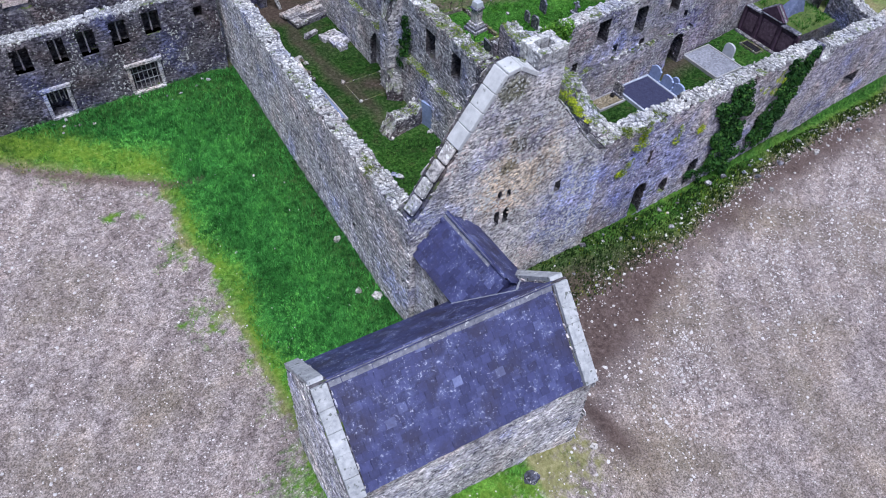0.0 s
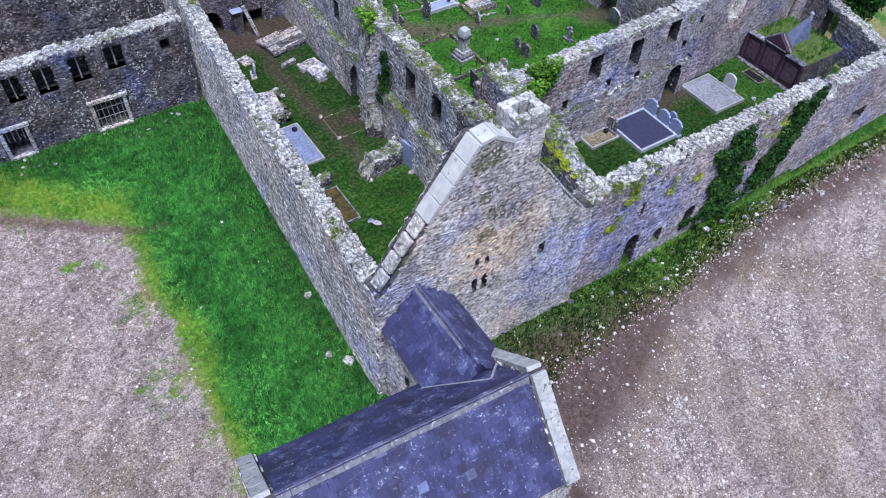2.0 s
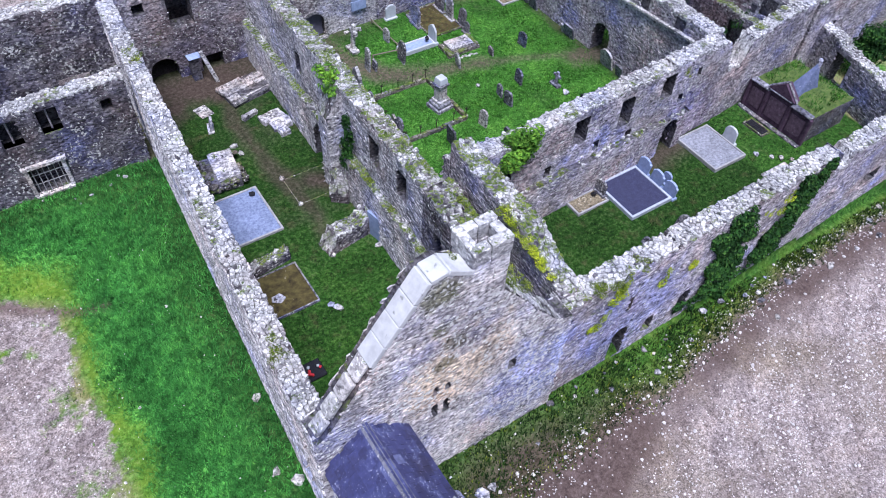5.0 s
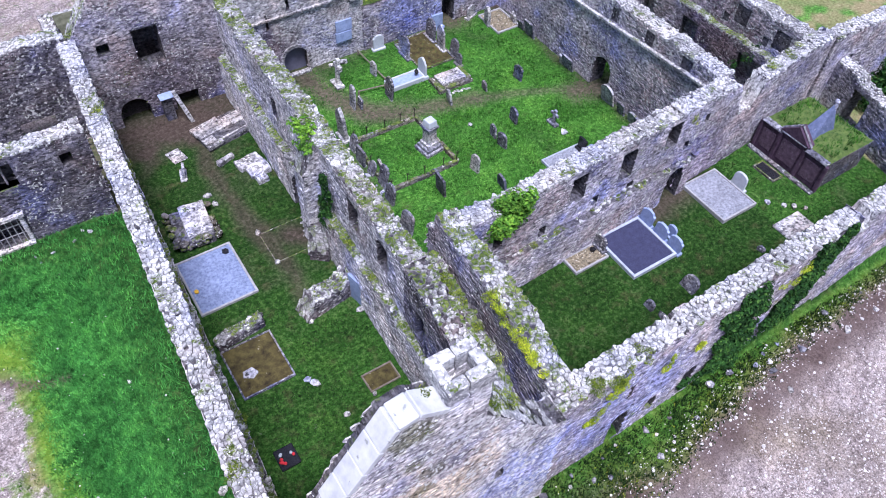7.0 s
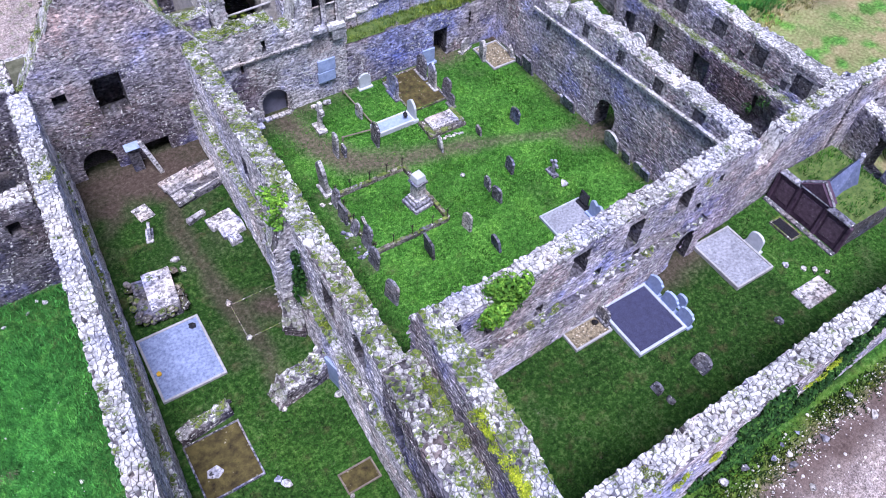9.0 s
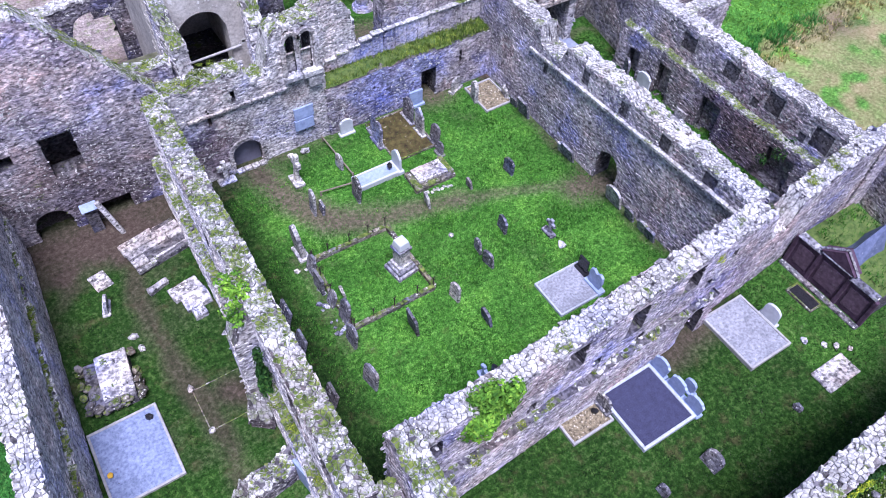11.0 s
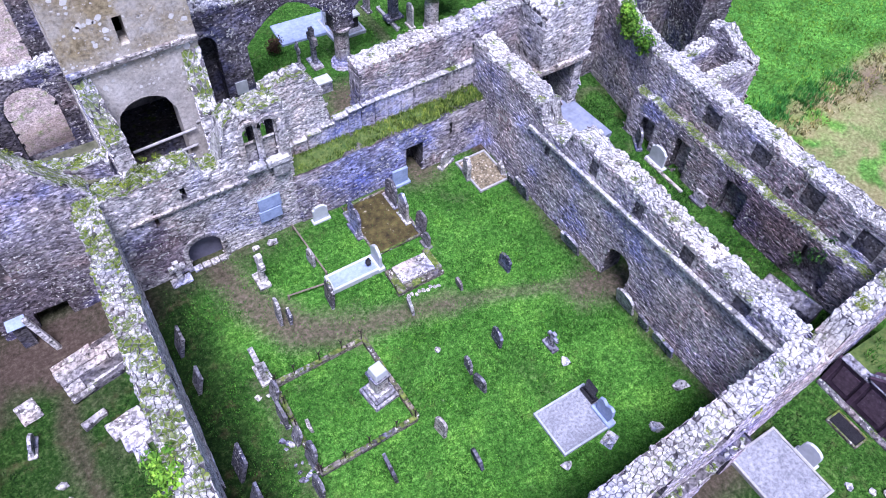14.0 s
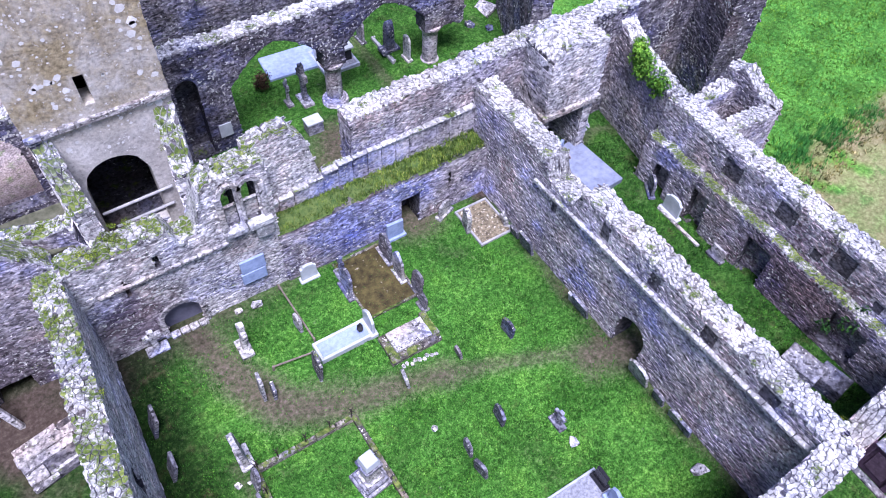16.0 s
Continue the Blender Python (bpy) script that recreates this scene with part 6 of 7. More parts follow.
boulder(24.6, 41.7, 0.32, M_BLACK, 0.28, 1.1, "black oval grave ornament on white marble", "grave_ornament", "ornaments")
kerbed_plot(31.15, 42.75, 32.85, 44.95, M_YGRAV, M_KERB, "kerbed plot with brown chippings", 0.1, 0.12)
kerbed_plot(25.15, 42.0, 27.55, 45.2, M_OLD, M_OLDKERB, "old plot with sunken mossy kerb", 0.1, 0.12)
bt = thing("box_tomb_ruin", (26.1, 40.45, 0), "collapsed table tomb with a pale broken top slab", "tomb")
for nm, b in (("top_slab", (-0.8, -0.45, 0.2, 0.8, 0.5, 0.36)), ("side_stone", (-1.15, -0.75, -0.1, 1.1, -0.5, 0.22)), ("side_stone", (-1.1, -0.5, -0.1, -0.82, 0.6, 0.2)), ("base", (-0.85, -0.5, -0.1, 0.85, 0.55, 0.2)), ("side_stone", (0.85, -0.5, -0.1, 1.15, 0.7, 0.25))):
    bm = bmesh.new()
    box(bm, *b, 0.02)
    bmesh.ops.subdivide_edges(bm, edges=[e for e in bm.edges if e.calc_length() > 0.4], cuts=2, use_grid_fill=True)
    rough(bm, 0.05, 2.3, b[0])
    part(nm, bm, M_SLAB if nm == "top_slab" else M_OLDKERB, bt)
for i in range(9):
    boulder(25.3 + 0.17 * i, 39.5 - 0.02 * i + 0.06 * math.sin(i * 2.3), 0.19, W, None, 0.6, "small edging stone of an old grave", "edging_stone", "edging stones")
for (xa, ya), (xb, yb) in (((22.74, 45.3), (22.87, 42.2)), ((20.95, 41.95), (22.6, 41.75))):
    fr = thing("plot_rail", (xa, ya, 0), "thin timber rail edging a grave plot", "rail")
    bm = bmesh.new()
    rod(bm, (0, 0, 0.28), (xb - xa, yb - ya, 0.22), 0.04, 6)
    part("bar", bm, M_WOOD, fr)
    for f in (0.02, 0.98):
        bm = bmesh.new()
        rod(bm, ((xb - xa) * f, (yb - ya) * f, -0.05), ((xb - xa) * f, (yb - ya) * f, 0.3), 0.05, 6)
        part("post", bm, M_WOOD, fr)
pl = thing("wall_plaque", (22.0, 45.36, 1.2), "blue and pale stone memorial panels fixed to the garth wall", "plaque")
for b, mt in (((-0.55, -0.08, 0.0, 0.45, 0.05, 0.62), M_BLUE), ((-0.5, -0.06, 0.66, 0.5, 0.05, 1.35), M_BLUE)):
    bm = bmesh.new()
    box(bm, *b, 0.015)
    part("panel", bm, mt, pl)

# southern room
kerbed_plot(25.45, 24.05, 28.15, 26.8, M_DGRAV, M_WKERB, "large kerbed grave with dark blue chippings", 0.13, 0.24)
for y, h in ((26.4, 1.05), (25.4, 0.95), (24.45, 0.95)):
    headstone(28.3, y, 0.78, h, "shoulder", M_BLUE, "pale blue shouldered headstone at the dark plot", z=0.0, turn=90, back=-6, group="headstones of the dark plot")
headstone(28.75, 25.1, 0.55, 0.8, "round", M_BLUE, "small pale blue headstone behind the dark plot", group="headstones of the dark plot")
kerbed_plot(23.35, 25.65, 25.35, 26.7, M_YGRAV, M_KERB, "narrow kerbed grave with brown chippings", 0.1, 0.15)
headstone(25.3, 26.35, 0.75, 0.85, "shoulder", G, "dark headstone between two plots", z=0.1)
boulder(24.9, 26.3, 0.28, M_BLACK, 0.12, 1.2, "dark flower vase on the chippings", "grave_vase", "vases")
kerbed_plot(31.6, 24.35, 33.95, 27.25, M_LGRAV, M_KERB, "large kerbed grave with stained pale chippings", 0.1, 0.22)
headstone(34.1, 25.75, 0.8, 1.0, "round", M_WHITE, "white rounded headstone at the pale plot")
flat_slab(34.55, 22.45, 1.9, 1.05, 0.08, 0, "flat pale weathered grave slab")
kerbed_plot(35.95, 25.0, 36.7, 26.4, M_BLACK, M_OLDKERB, "small black polished grave with a pale kerb", 0.08, 0.15)
headstone(27.25, 22.4, 0.8, 0.75, "round", G, "squat dark headstone leaning in the grass", 18, base=False, thick=0.22)
headstone(25.0, 22.55, 0.5, 0.4, "round", G, "small sunken headstone in the grass", 12, base=False, thick=0.2)
boulder(25.2, 21.85, 0.4)
boulder(31.95, 22.2, 0.4)
for x, y in ((34.6, 24.2), (35.2, 23.6), (36.0, 22.9), (35.6, 23.3)):
    boulder(x, y, 0.3, W)


def vault():
    t = thing("burial_vault", (37.3, 25.6, 0), "red sandstone burial vault front with panels and pediment", "vault")
    def b(nm, q, mt, label="", bev=0.03):
        bm = bmesh.new()
        box(bm, *q, bev)
        rough(bm, 0.03, 2, q[1])
        return part(nm, bm, mt, t, label)
    for y0, y1, zt in ((-2.05, -0.75, 1.75), (-0.72, 0.78, 1.9), (0.8, 2.0, 1.75)):
        p = b("panel", (0, y0, -0.1, 0.35, y1, zt), M_RED)
        b("panel_field", (-0.03, y0 + 0.2, 0.3, 0.02, y1 - 0.2, zt - 0.3), M_REDP)
        b("cornice", (-0.12, y0 - 0.03, zt, 0.3, y1 + 0.03, zt + 0.1), M_GREYST, "grey moulded cornice")
    for y in (-2.1, -0.74, 0.79, 2.02):
        b("pilaster", (-0.1, y - 0.1, -0.1, 0.1, y + 0.1, 1.75), M_RED)
    bm = bmesh.new()
    prism(bm, [(-0.85, 2.02), (0.9, 2.02), (0.03, 2.75)], -0.1, 0.4, pose(0, 0, 0, 0, 0, 90) @ Matrix.Diagonal((1, -1, 1, 1)))
    bmesh.ops.recalc_face_normals(bm, faces=bm.faces)
    part("pediment", bm, M_RED, t)
    for s in (-1, 1):
        bm = bmesh.new()
        rod(bm, (0.1, s * 0.92, 2.02), (0.1, 0.0, 2.82), 0.07, 4)
        part("raking_cornice", bm, M_DRESS, t, "pale raking cornice")
    b("step", (-0.38, -2.2, -0.1, -0.1, 2.1, 0.1), M_GREYST)
    b("chamber", (0.35, -2.05, -0.1, 3.6, 2.0, 1.7), M_CORE)
    bm = bmesh.new()
    bmesh.ops.create_grid(bm, x_segments=24, y_segments=24, size=1)
    for v in bm.verts:
        x, y = 1.95 + v.co.x * 1.75, v.co.y * 2.05
        v.co = Vector((x, y, 1.72 + 0.3 * (1 - v.co.x ** 4) * (1 - v.co.y ** 4) + noise.noise(Vector((x * 2, y * 2, 0))) * 0.07))
    part("turf_roof", bm, M_TURF, t, "grass-grown roof of the vault")
    bm = bmesh.new()
    prism(bm, [(-0.62, 1.7), (0.62, 1.7), (0, 2.6)], 0.4, 2.3, pose(0, 0, 0, 0, 0, 90) @ Matrix.Diagonal((1, -1, 1, 1)))
    for v in bm.verts:
        if v.co.x > 1.5 and v.co.z > 2.5:
            v.co.z += 0.75
    bmesh.ops.recalc_face_normals(bm, faces=bm.faces)
    part("gable_roof", bm, M_BLUED, t, "blue slab roof behind the pediment")
    b("finial", (2.15, -0.13, 2.7, 2.4, 0.13, 3.55), M_DRESS, "pale finial stone", 0.08)
    return t


vault()

# hall
kerbed_plot(8.0, 32.3, 10.65, 35.6, M_BGRAV, M_KERB, "large kerbed grave with pale blue chippings", 0.1, 0.15)
boulder(8.3, 33.6, 0.22, M_YFLOWER, 0.1, 1.0, "small pot of yellow flowers", "flower_pot", "pots")
boulder(10.25, 35.1, 0.28, M_BLACK, 0.1, 1.1, "dark grave vase on pale chippings", "grave_vase", "vases")
tt = thing("table_tomb", (9.6, 37.15, 0), "rubble-built table tomb with a worn pale top slab", "tomb", turn=-6)
bm = bmesh.new()
box(bm, -0.95, -1.05, -0.1, 0.75, 1.05, 0.55, 0.05)
rough(bm, 0.06, 1.7, 3)
part("tomb_base", bm, M_CORE, tt)
bm = bmesh.new()
box(bm, -0.45, -0.95, 0.55, 0.75, 1.1, 0.75, 0.03)
bmesh.ops.subdivide_edges(bm, edges=[e for e in bm.edges if e.calc_length() > 0.4], cuts=3, use_grid_fill=True)
rough(bm, 0.04, 1.9, 6)
part("top_slab", bm, M_SLAB, tt, "worn pale slab")
TOMB_MESHES = [rock_mesh("tomb_stone", 40 + i, (1, 1, 1), M_OLDKERB, 0.12, 1, 0.9) for i in range(6)]
rr = random.Random(21)
for i in range(46):
    ob = new("tomb_stone", rr.choice(TOMB_MESHES))
    ob.parent = tt
    a = rr.uniform(0, 6.28)
    x, y = rr.choice(((rr.uniform(-1.15, -0.5), rr.uniform(-1.1, 1.1)), (rr.uniform(0.75, 1.0), rr.uniform(-1.1, 1.3)), (rr.uniform(-1.0, 0.9), -1.05)))
    ob.matrix_basis = pose(x, y, rr.uniform(0.1, 0.6), rr.uniform(-20, 20), rr.uniform(-20, 20), rr.uniform(0, 180)) @ Matrix.Diagonal((0.36, 0.28, 0.22, 1))
flat_slab(10.6, 42.4, 0.75, 1.0, 0.03, 12, "pale broken paving slab")
headstone(10.4, 40.85, 0.7, 0.8, "round", W, "small pale headstone in the hall grass", 8, turn=75)
alt = thing("altar_tomb", (13.35, 42.95, 0), "broken altar tomb with long weathered pale slabs over a dark hollow", "tomb", turn=11)
bm = bmesh.new()
box(bm, -1.35, -0.9, -0.1, 1.3, 0.9, 0.28, 0.03)
rough(bm, 0.03, 2, 1)
part("tomb_base", bm, M_CORE, alt)
for k, (xa, ya, xb, yb, z) in enumerate(((-1.4, 0.62, 0.2, 0.98, 0.3), (0.3, 0.66, 1.25, 0.95, 0.26), (-1.45, 0.2, 1.3, 0.58, 0.42), (-1.4, -0.2, 0.5, 0.16, 0.44), (0.56, -0.24, 1.35, 0.14, 0.38), (-1.4, -0.75, -0.75, -0.24, 0.4), (-0.7, -0.75, 1.3, -0.62, 0.3), (-1.38, -0.98, -0.5, -0.8, 0.36))):
    bm = bmesh.new()
    box(bm, xa, ya, z - 0.2, xb, yb, z, 0.025)
    bmesh.ops.subdivide_edges(bm, edges=[e for e in bm.edges if e.calc_length() > 0.4], cuts=2, use_grid_fill=True)
    rough(bm, 0.045, 2.1, k * 1.7)
    part("slab", bm, M_SLAB, alt)
for x, y, w_, l, tn in ((13.55, 40.0, 1.3, 0.7, 10), (13.75, 39.3, 1.1, 0.8, 4), (13.65, 38.75, 0.6, 0.8, 2), (12.6, 40.75, 0.9, 0.3, 16)):
    flat_slab(x, y, w_, l, 0.28, tn, "rough pale fragment of a cross-shaped tomb", M_SLAB, 0.35, "tomb_fragment", broken=0.09)
wall("wall_hall_rubble", (11.7, 30.1), (14.5, 30.5), 0.85, -0.3, [(0, 0.3), (0.5, 0.8), (1.6, 1.0), (2.9, 1.5)], (), "collapsed rubble cross wall in the hall", M_RUBD, cope=M_COPEO, seed=90, wobble=0.32, coping=0.72)
headstone(14.15, 29.6, 0.9, 1.5, "square", M_BLUE, "blue-grey slab leaning against the hall wall", 0, base=False, turn=100, back=4)
for x, y, s in ((14.3, 28.9, 0.4), (14.35, 28.4, 0.45), (14.3, 27.9, 0.35), (14.0, 29.1, 0.35), (12.0, 35.45, 0.35), (12.05, 33.4, 0.3), (11.9, 29.7, 0.3), (12.35, 29.9, 0.35), (10.9, 38.9, 0.4), (11.0, 38.2, 0.35), (10.5, 27.2, 0.3), (10.7, 26.9, 0.4), (12.5, 25.2, 0.25), (11.1, 25.0, 0.28)):
    boulder(x, y, s, W)
kerbed_plot(7.95, 27.65, 10.2, 30.2, M_OLD, M_GREYST, "sunken old grave plot with dead leaves", 0.07, 0.12)
boulder(8.65, 28.6, 0.55, M_PALEST, 0.05, 0.5, "white stone on the old plot", "stone", "loose stones")
wall("wall_plot_edge", (8.0, 30.5), (10.1, 30.75), 0.5, -0.2, [(0, 0.45), (2.1, 0.5)], (), "low mossy rubble edge of a grave plot", M_RUBD, cope=M_COPEO, seed=91, wobble=0.14)
kerbed_plot(12.4, 25.3, 13.8, 26.2, M_OLD, M_WOOD, "narrow old plot of bare earth with low timber edges", 0.07, 0.1)
kerbed_plot(12.0, 33.4, 14.3, 35.4, None, M_OLDKERB, "turf plot with a sunken stone edge", 0.05, 0.03)
fl = thing("flower_bunch", (8.35, 24.6, 0), "bunch of red and white flowers on a dark grave", "flowers")
for i in range(9):
    bm = bmesh.new()
    bmesh.ops.create_icosphere(bm, subdivisions=1, radius=0.07)
    bmesh.ops.transform(bm, matrix=pose(rr.uniform(-0.3, 0.3), rr.uniform(-0.35, 0.35), rr.uniform(0.12, 0.3)), verts=bm.verts)
    part("bloom", bm, M_FLOWER if i % 3 else M_WHITE, fl)
bm = bmesh.new()
box(bm, -0.4, -0.45, -0.05, 0.4, 0.45, 0.12, 0.04)
part("dark_base", bm, M_BLACK, fl)
bd = thing("notice_board", (11.45, 45.2, 0), "blue-grey notice board on a stone stand by the fireplace", "sign", turn=0)
for nm, q, mt in (("stand", (-0.25, 0.0, -0.05, 0.25, 0.5, 1.5), M_CORE), ("panel", (-0.36, -0.2, 1.5, 0.36, 0.35, 1.56), M_BLUE)):
    bm = bmesh.new()
    box(bm, *q, 0.015)
    part(nm, bm, mt, bd)
po = thing("leaning_post", (12.3, 44.6, 0), "narrow carved stone post leaning in the hall", "post")
bm = bmesh.new()
box(bm, -0.11, -0.11, -0.1, 0.11, 0.11, 2.0, 0.03)
bmesh.ops.transform(bm, matrix=pose(0, 0, 0, -12, -14), verts=bm.verts)
part("shaft", bm, M_PALEST, po)

# church graves
flat_slab(29.4, 58.0, 3.1, 1.9, 0.15, -4, "large pale blue grave slab", M_BLUE, broken=0.005)
kerbed_plot(30.4, 56.0, 32.4, 58.2, M_LGRAV, M_WKERB, "pale kerbed grave with a dark box tomb")
headstone(30.6, 57.6, 0.8, 1.6, "cross", M_WHITE, "white marble cross on the kerbed grave", turn=90)
bx = thing("box_tomb", (31.5, 56.9, 0.1), "dark box tomb with a white slab top", "tomb")
for nm, q, mt in (("body", (-0.7, -0.35, 0, 0.7, 0.35, 0.75), M_BLACK), ("lid", (-0.8, -0.45, 0.75, 0.8, 0.45, 0.87), M_WHITE)):
    bm = bmesh.new()
    box(bm, *q, 0.015)
    part(nm, bm, mt, bx)
headstone(28.7, 55.0, 0.9, 2.3, "cross", G, "tall grey stone cross in the nave", thick=0.22)
headstone(27.9, 55.2, 0.5, 1.6, "cross", G, "slim dark stone cross in the nave")
bx2 = thing("stone_chest", (28.15, 52.9, 0), "small dark stone chest with a white top", "tomb")
for nm, q, mt in (("body", (-0.4, -0.3, -0.05, 0.4, 0.3, 0.6), G), ("lid", (-0.42, -0.32, 0.6, 0.42, 0.32, 0.7), M_WHITE)):
    bm = bmesh.new()
    box(bm, *q, 0.015)
    part(nm, bm, mt, bx2)
kerbed_plot(33.9, 55.2, 36.2, 57.6, M_LGRAV, M_KERB, "kerbed grave with grey chippings in the nave")
headstone(34.2, 56.1, 0.55, 1.8, "point", G, "grey obelisk-like headstone in the nave", thick=0.4)
headstone(34.6, 54.9, 0.6, 1.5, "round", W, "pale rounded headstone by the arcade pier")
headstone(33.4, 57.8, 0.7, 1.4, "round", G, "dark headstone in the roofless nave")
flat_slab(40.6, 56.6, 1.6, 1.1, 0.2, 30, "tumbled grave slab by the church wall")
for x, y, s in ((39.0, 55.6, 0.6), (39.8, 54.8, 0.5), (38.7, 56.3, 0.5)):
    boulder(x, y, s, G)
for x, y, z, tn in ((24.2, 53.72, 0.9, 0), (41.2, 55.0, 0.9, 65)):
    sg = thing("notice_sign", (x, y, z), "plain white notice panel fixed to the church wall", "sign", turn=tn)
    bm = bmesh.new()
    box(bm, -0.3, -0.04, 0, 0.3, 0.02, 0.75, 0.01)
    part("panel", bm, M_WHITE, sg)
flat_slab(23.2, 52.6, 1.9, 0.9, 0.5, 0, "grey slab on a low tomb by the arcade", M_SLAB, 0.5)
# far range
flat_slab(37.7, 43.85, 1.75, 3.2, 0.3, 4, "pale blue-grey grave slab under the chimney breast", M_BGREY, 0.4, broken=0.01)
headstone(37.0, 45.0, 0.7, 1.2, "round", M_BLUE, "pale blue headstone by the doorway", turn=30)
headstone(39.3, 39.75, 0.95, 1.1, "shoulder", M_WHITE, "white headstone with a long pale kerb", turn=90)
headstone(39.4, 41.2, 0.8, 1.0, "round", G, "rounded headstone against the niche wall", turn=60)
headstone(39.3, 36.9, 0.7, 0.6, "square", G, "broken dark slab by the niche", 10)
flat_slab(36.6, 29.9, 1.7, 1.9, 0.2, 10, "pale blue-grey slab in the range corner", M_BGREY, 0.2, broken=0.01)
for x, y, w_, l, z in ((38.0, 31.2, 1.0, 1.5, 0.9), (38.6, 30.2, 0.9, 1.2, 0.7), (37.5, 30.9, 0.9, 0.9, 0.6)):
    flat_slab(x, y, w_, l, z, 8, "dark stacked slab in the range corner", M_GREYST, 0.9, "stacked_slab")
flat_slab(36.9, 32.4, 2.2, 0.16, 0.1, 8, "pale kerb stone across the range", M_PALEST, 0.2, "kerb_stone", broken=0.005)
flat_slab(39.1, 39.0, 0.16, 2.6, 0.1, 0, "pale kerb stone along the range", M_PALEST, 0.2, "kerb_stone", broken=0.005)


def grille(x0, x1, z0, z1, y):
    t = thing("window_grille", ((x0 + x1) / 2, y, z0), "pale iron window grille in the range wall", "grille")
    n_ = 6
    for i in range(n_):
        bm = bmesh.new()
        x = (x1 - x0) * ((i + 0.5) / n_ - 0.5)
        rod(bm, (x, 0, 0), (x, 0, z1 - z0), 0.022, 6)
        part("bar", bm, M_KERB, t)
    for f in (0.33, 0.67):
        bm = bmesh.new()
        rod(bm, ((x0 - x1) / 2, 0, (z1 - z0) * f), ((x1 - x0) / 2, 0, (z1 - z0) * f), 0.024, 6)
        part("cross_bar", bm, M_KERB, t)
    return t


grille(1.5, 3.0, 0.3, 1.9, 40.25)


def mullions(x0, x1, z0, z1, y, n_):
    t = thing("window_mullions", ((x0 + x1) / 2, y, z0), "weathered stone window mullions in the range wall", "window")
    for i in range(1, n_):
        bm = bmesh.new()
        x = (x1 - x0) * (i / n_ - 0.5)
        box(bm, x - 0.04, -0.1, 0, x + 0.045, 0.1, z1 - z0, 0.03)
        part("mullion", bm, M_RUB, t)
    bm = bmesh.new()
    box(bm, (x0 - x1) / 2 - 0.1, -0.3, -0.14, (x1 - x0) / 2 + 0.1, 0.16, 0.0, 0.02)
    part("sill", bm, M_RUBW, t)
    return t


def surround(x0, x1, z0, z1, y, bars):
    """Pale lintel, jambs and sill round a window of the range wall."""
    t = thing("window_surround", ((x0 + x1) / 2, y, z0), "pale dressed stone window surround with iron bars in the range wall" if bars else "pale weathered stone lintel and sill in the range wall", "window")
    w = (x1 - x0) / 2
    for nm, q in (("lintel", (-w - 0.28, -0.1, z1 - z0, w + 0.28, 0.2, z1 - z0 + 0.2)), ("sill", (-w - 0.15, -0.12, -0.16, w + 0.15, 0.2, 0.0)), ("jamb", (-w - 0.2, -0.07, 0.0, -w, 0.2, z1 - z0)), ("jamb", (w, -0.07, 0.0, w + 0.2, 0.2, z1 - z0))):
        bm = bmesh.new()
        box(bm, *q, 0.025)
        rough(bm, 0.02, 2.4, q[0])
        part(nm, bm, M_SLAB, t)
    for i in range(bars):
        bm = bmesh.new()
        x = 2 * w * ((i + 0.5) / bars - 0.5)
        rod(bm, (x, 0.25, (z1 - z0) * 0.45), (x, 0.25, z1 - z0), 0.03, 6)
        part("bar", bm, M_KERB, t)
    return t


surround(-2.9, -1.9, 0.3, 1.9, 40.1, 4)
surround(1.5, 3.0, 0.3, 1.9, 40.1, 0)
for a in ((2.85, 3.75, 3.45, 4.75), (1.1, 2.0, 3.3, 4.7), (-0.55, 0.35, 3.2, 4.65), (-1.95, -1.2, 3.2, 4.65), (-3.8, -2.9, 3.2, 4.6)):
    mullions(*a, 40.55, 2)
tw = thing("twin_window", (22.25, 45.42, 4.55), "twin-light round-headed window with pale dressed surround and slim mullion", "window")
for nm, q in (("jamb", (-0.92, -0.08, -0.05, -0.68, 0.35, 1.75)), ("jamb", (0.68, -0.08, -0.05, 0.92, 0.35, 1.75)), ("mullion", (-0.07, 0.0, 0.0, 0.07, 0.22, 1.8)), ("transom", (-0.68, 0.1, 0.98, 0.68, 0.2, 1.06)), ("closing_slab", (-0.66, 0.24, 0.0, -0.07, 0.3, 0.98)), ("closing_slab", (0.07, 0.24, 0.0, 0.66, 0.3, 0.98)), ("sill", (-0.95, -0.22, -0.3, -0.05, 0.3, -0.05)), ("sill", (0.0, -0.24, -0.34, 0.95, 0.3, -0.04)), ("sill_block", (0.2, -0.2, -0.95, 0.9, 0.1, -0.36))):
    bm = bmesh.new()
    box(bm, *q, 0.03)
    rough(bm, 0.02 if "sill" in nm else 0.008, 2.5, q[0])
    part(nm, bm, M_COPE if "sill" in nm else M_DRESS, tw)
for cx in (-0.37, 0.37):
    for k in range(5):
        a0, a1 = math.pi * k / 5 + 0.02, math.pi * (k + 1) / 5 - 0.02
        bm = bmesh.new()
        prism(bm, [(cx + rr * math.cos(a), 1.75 + rr * math.sin(a)) for rr, a in ((0.3, a0), (0.47, a0), (0.47, a1), (0.3, a1))], -0.06, 0.3)
        bmesh.ops.recalc_face_normals(bm, faces=bm.faces)
        part("voussoir", bm, M_DRESS, tw)

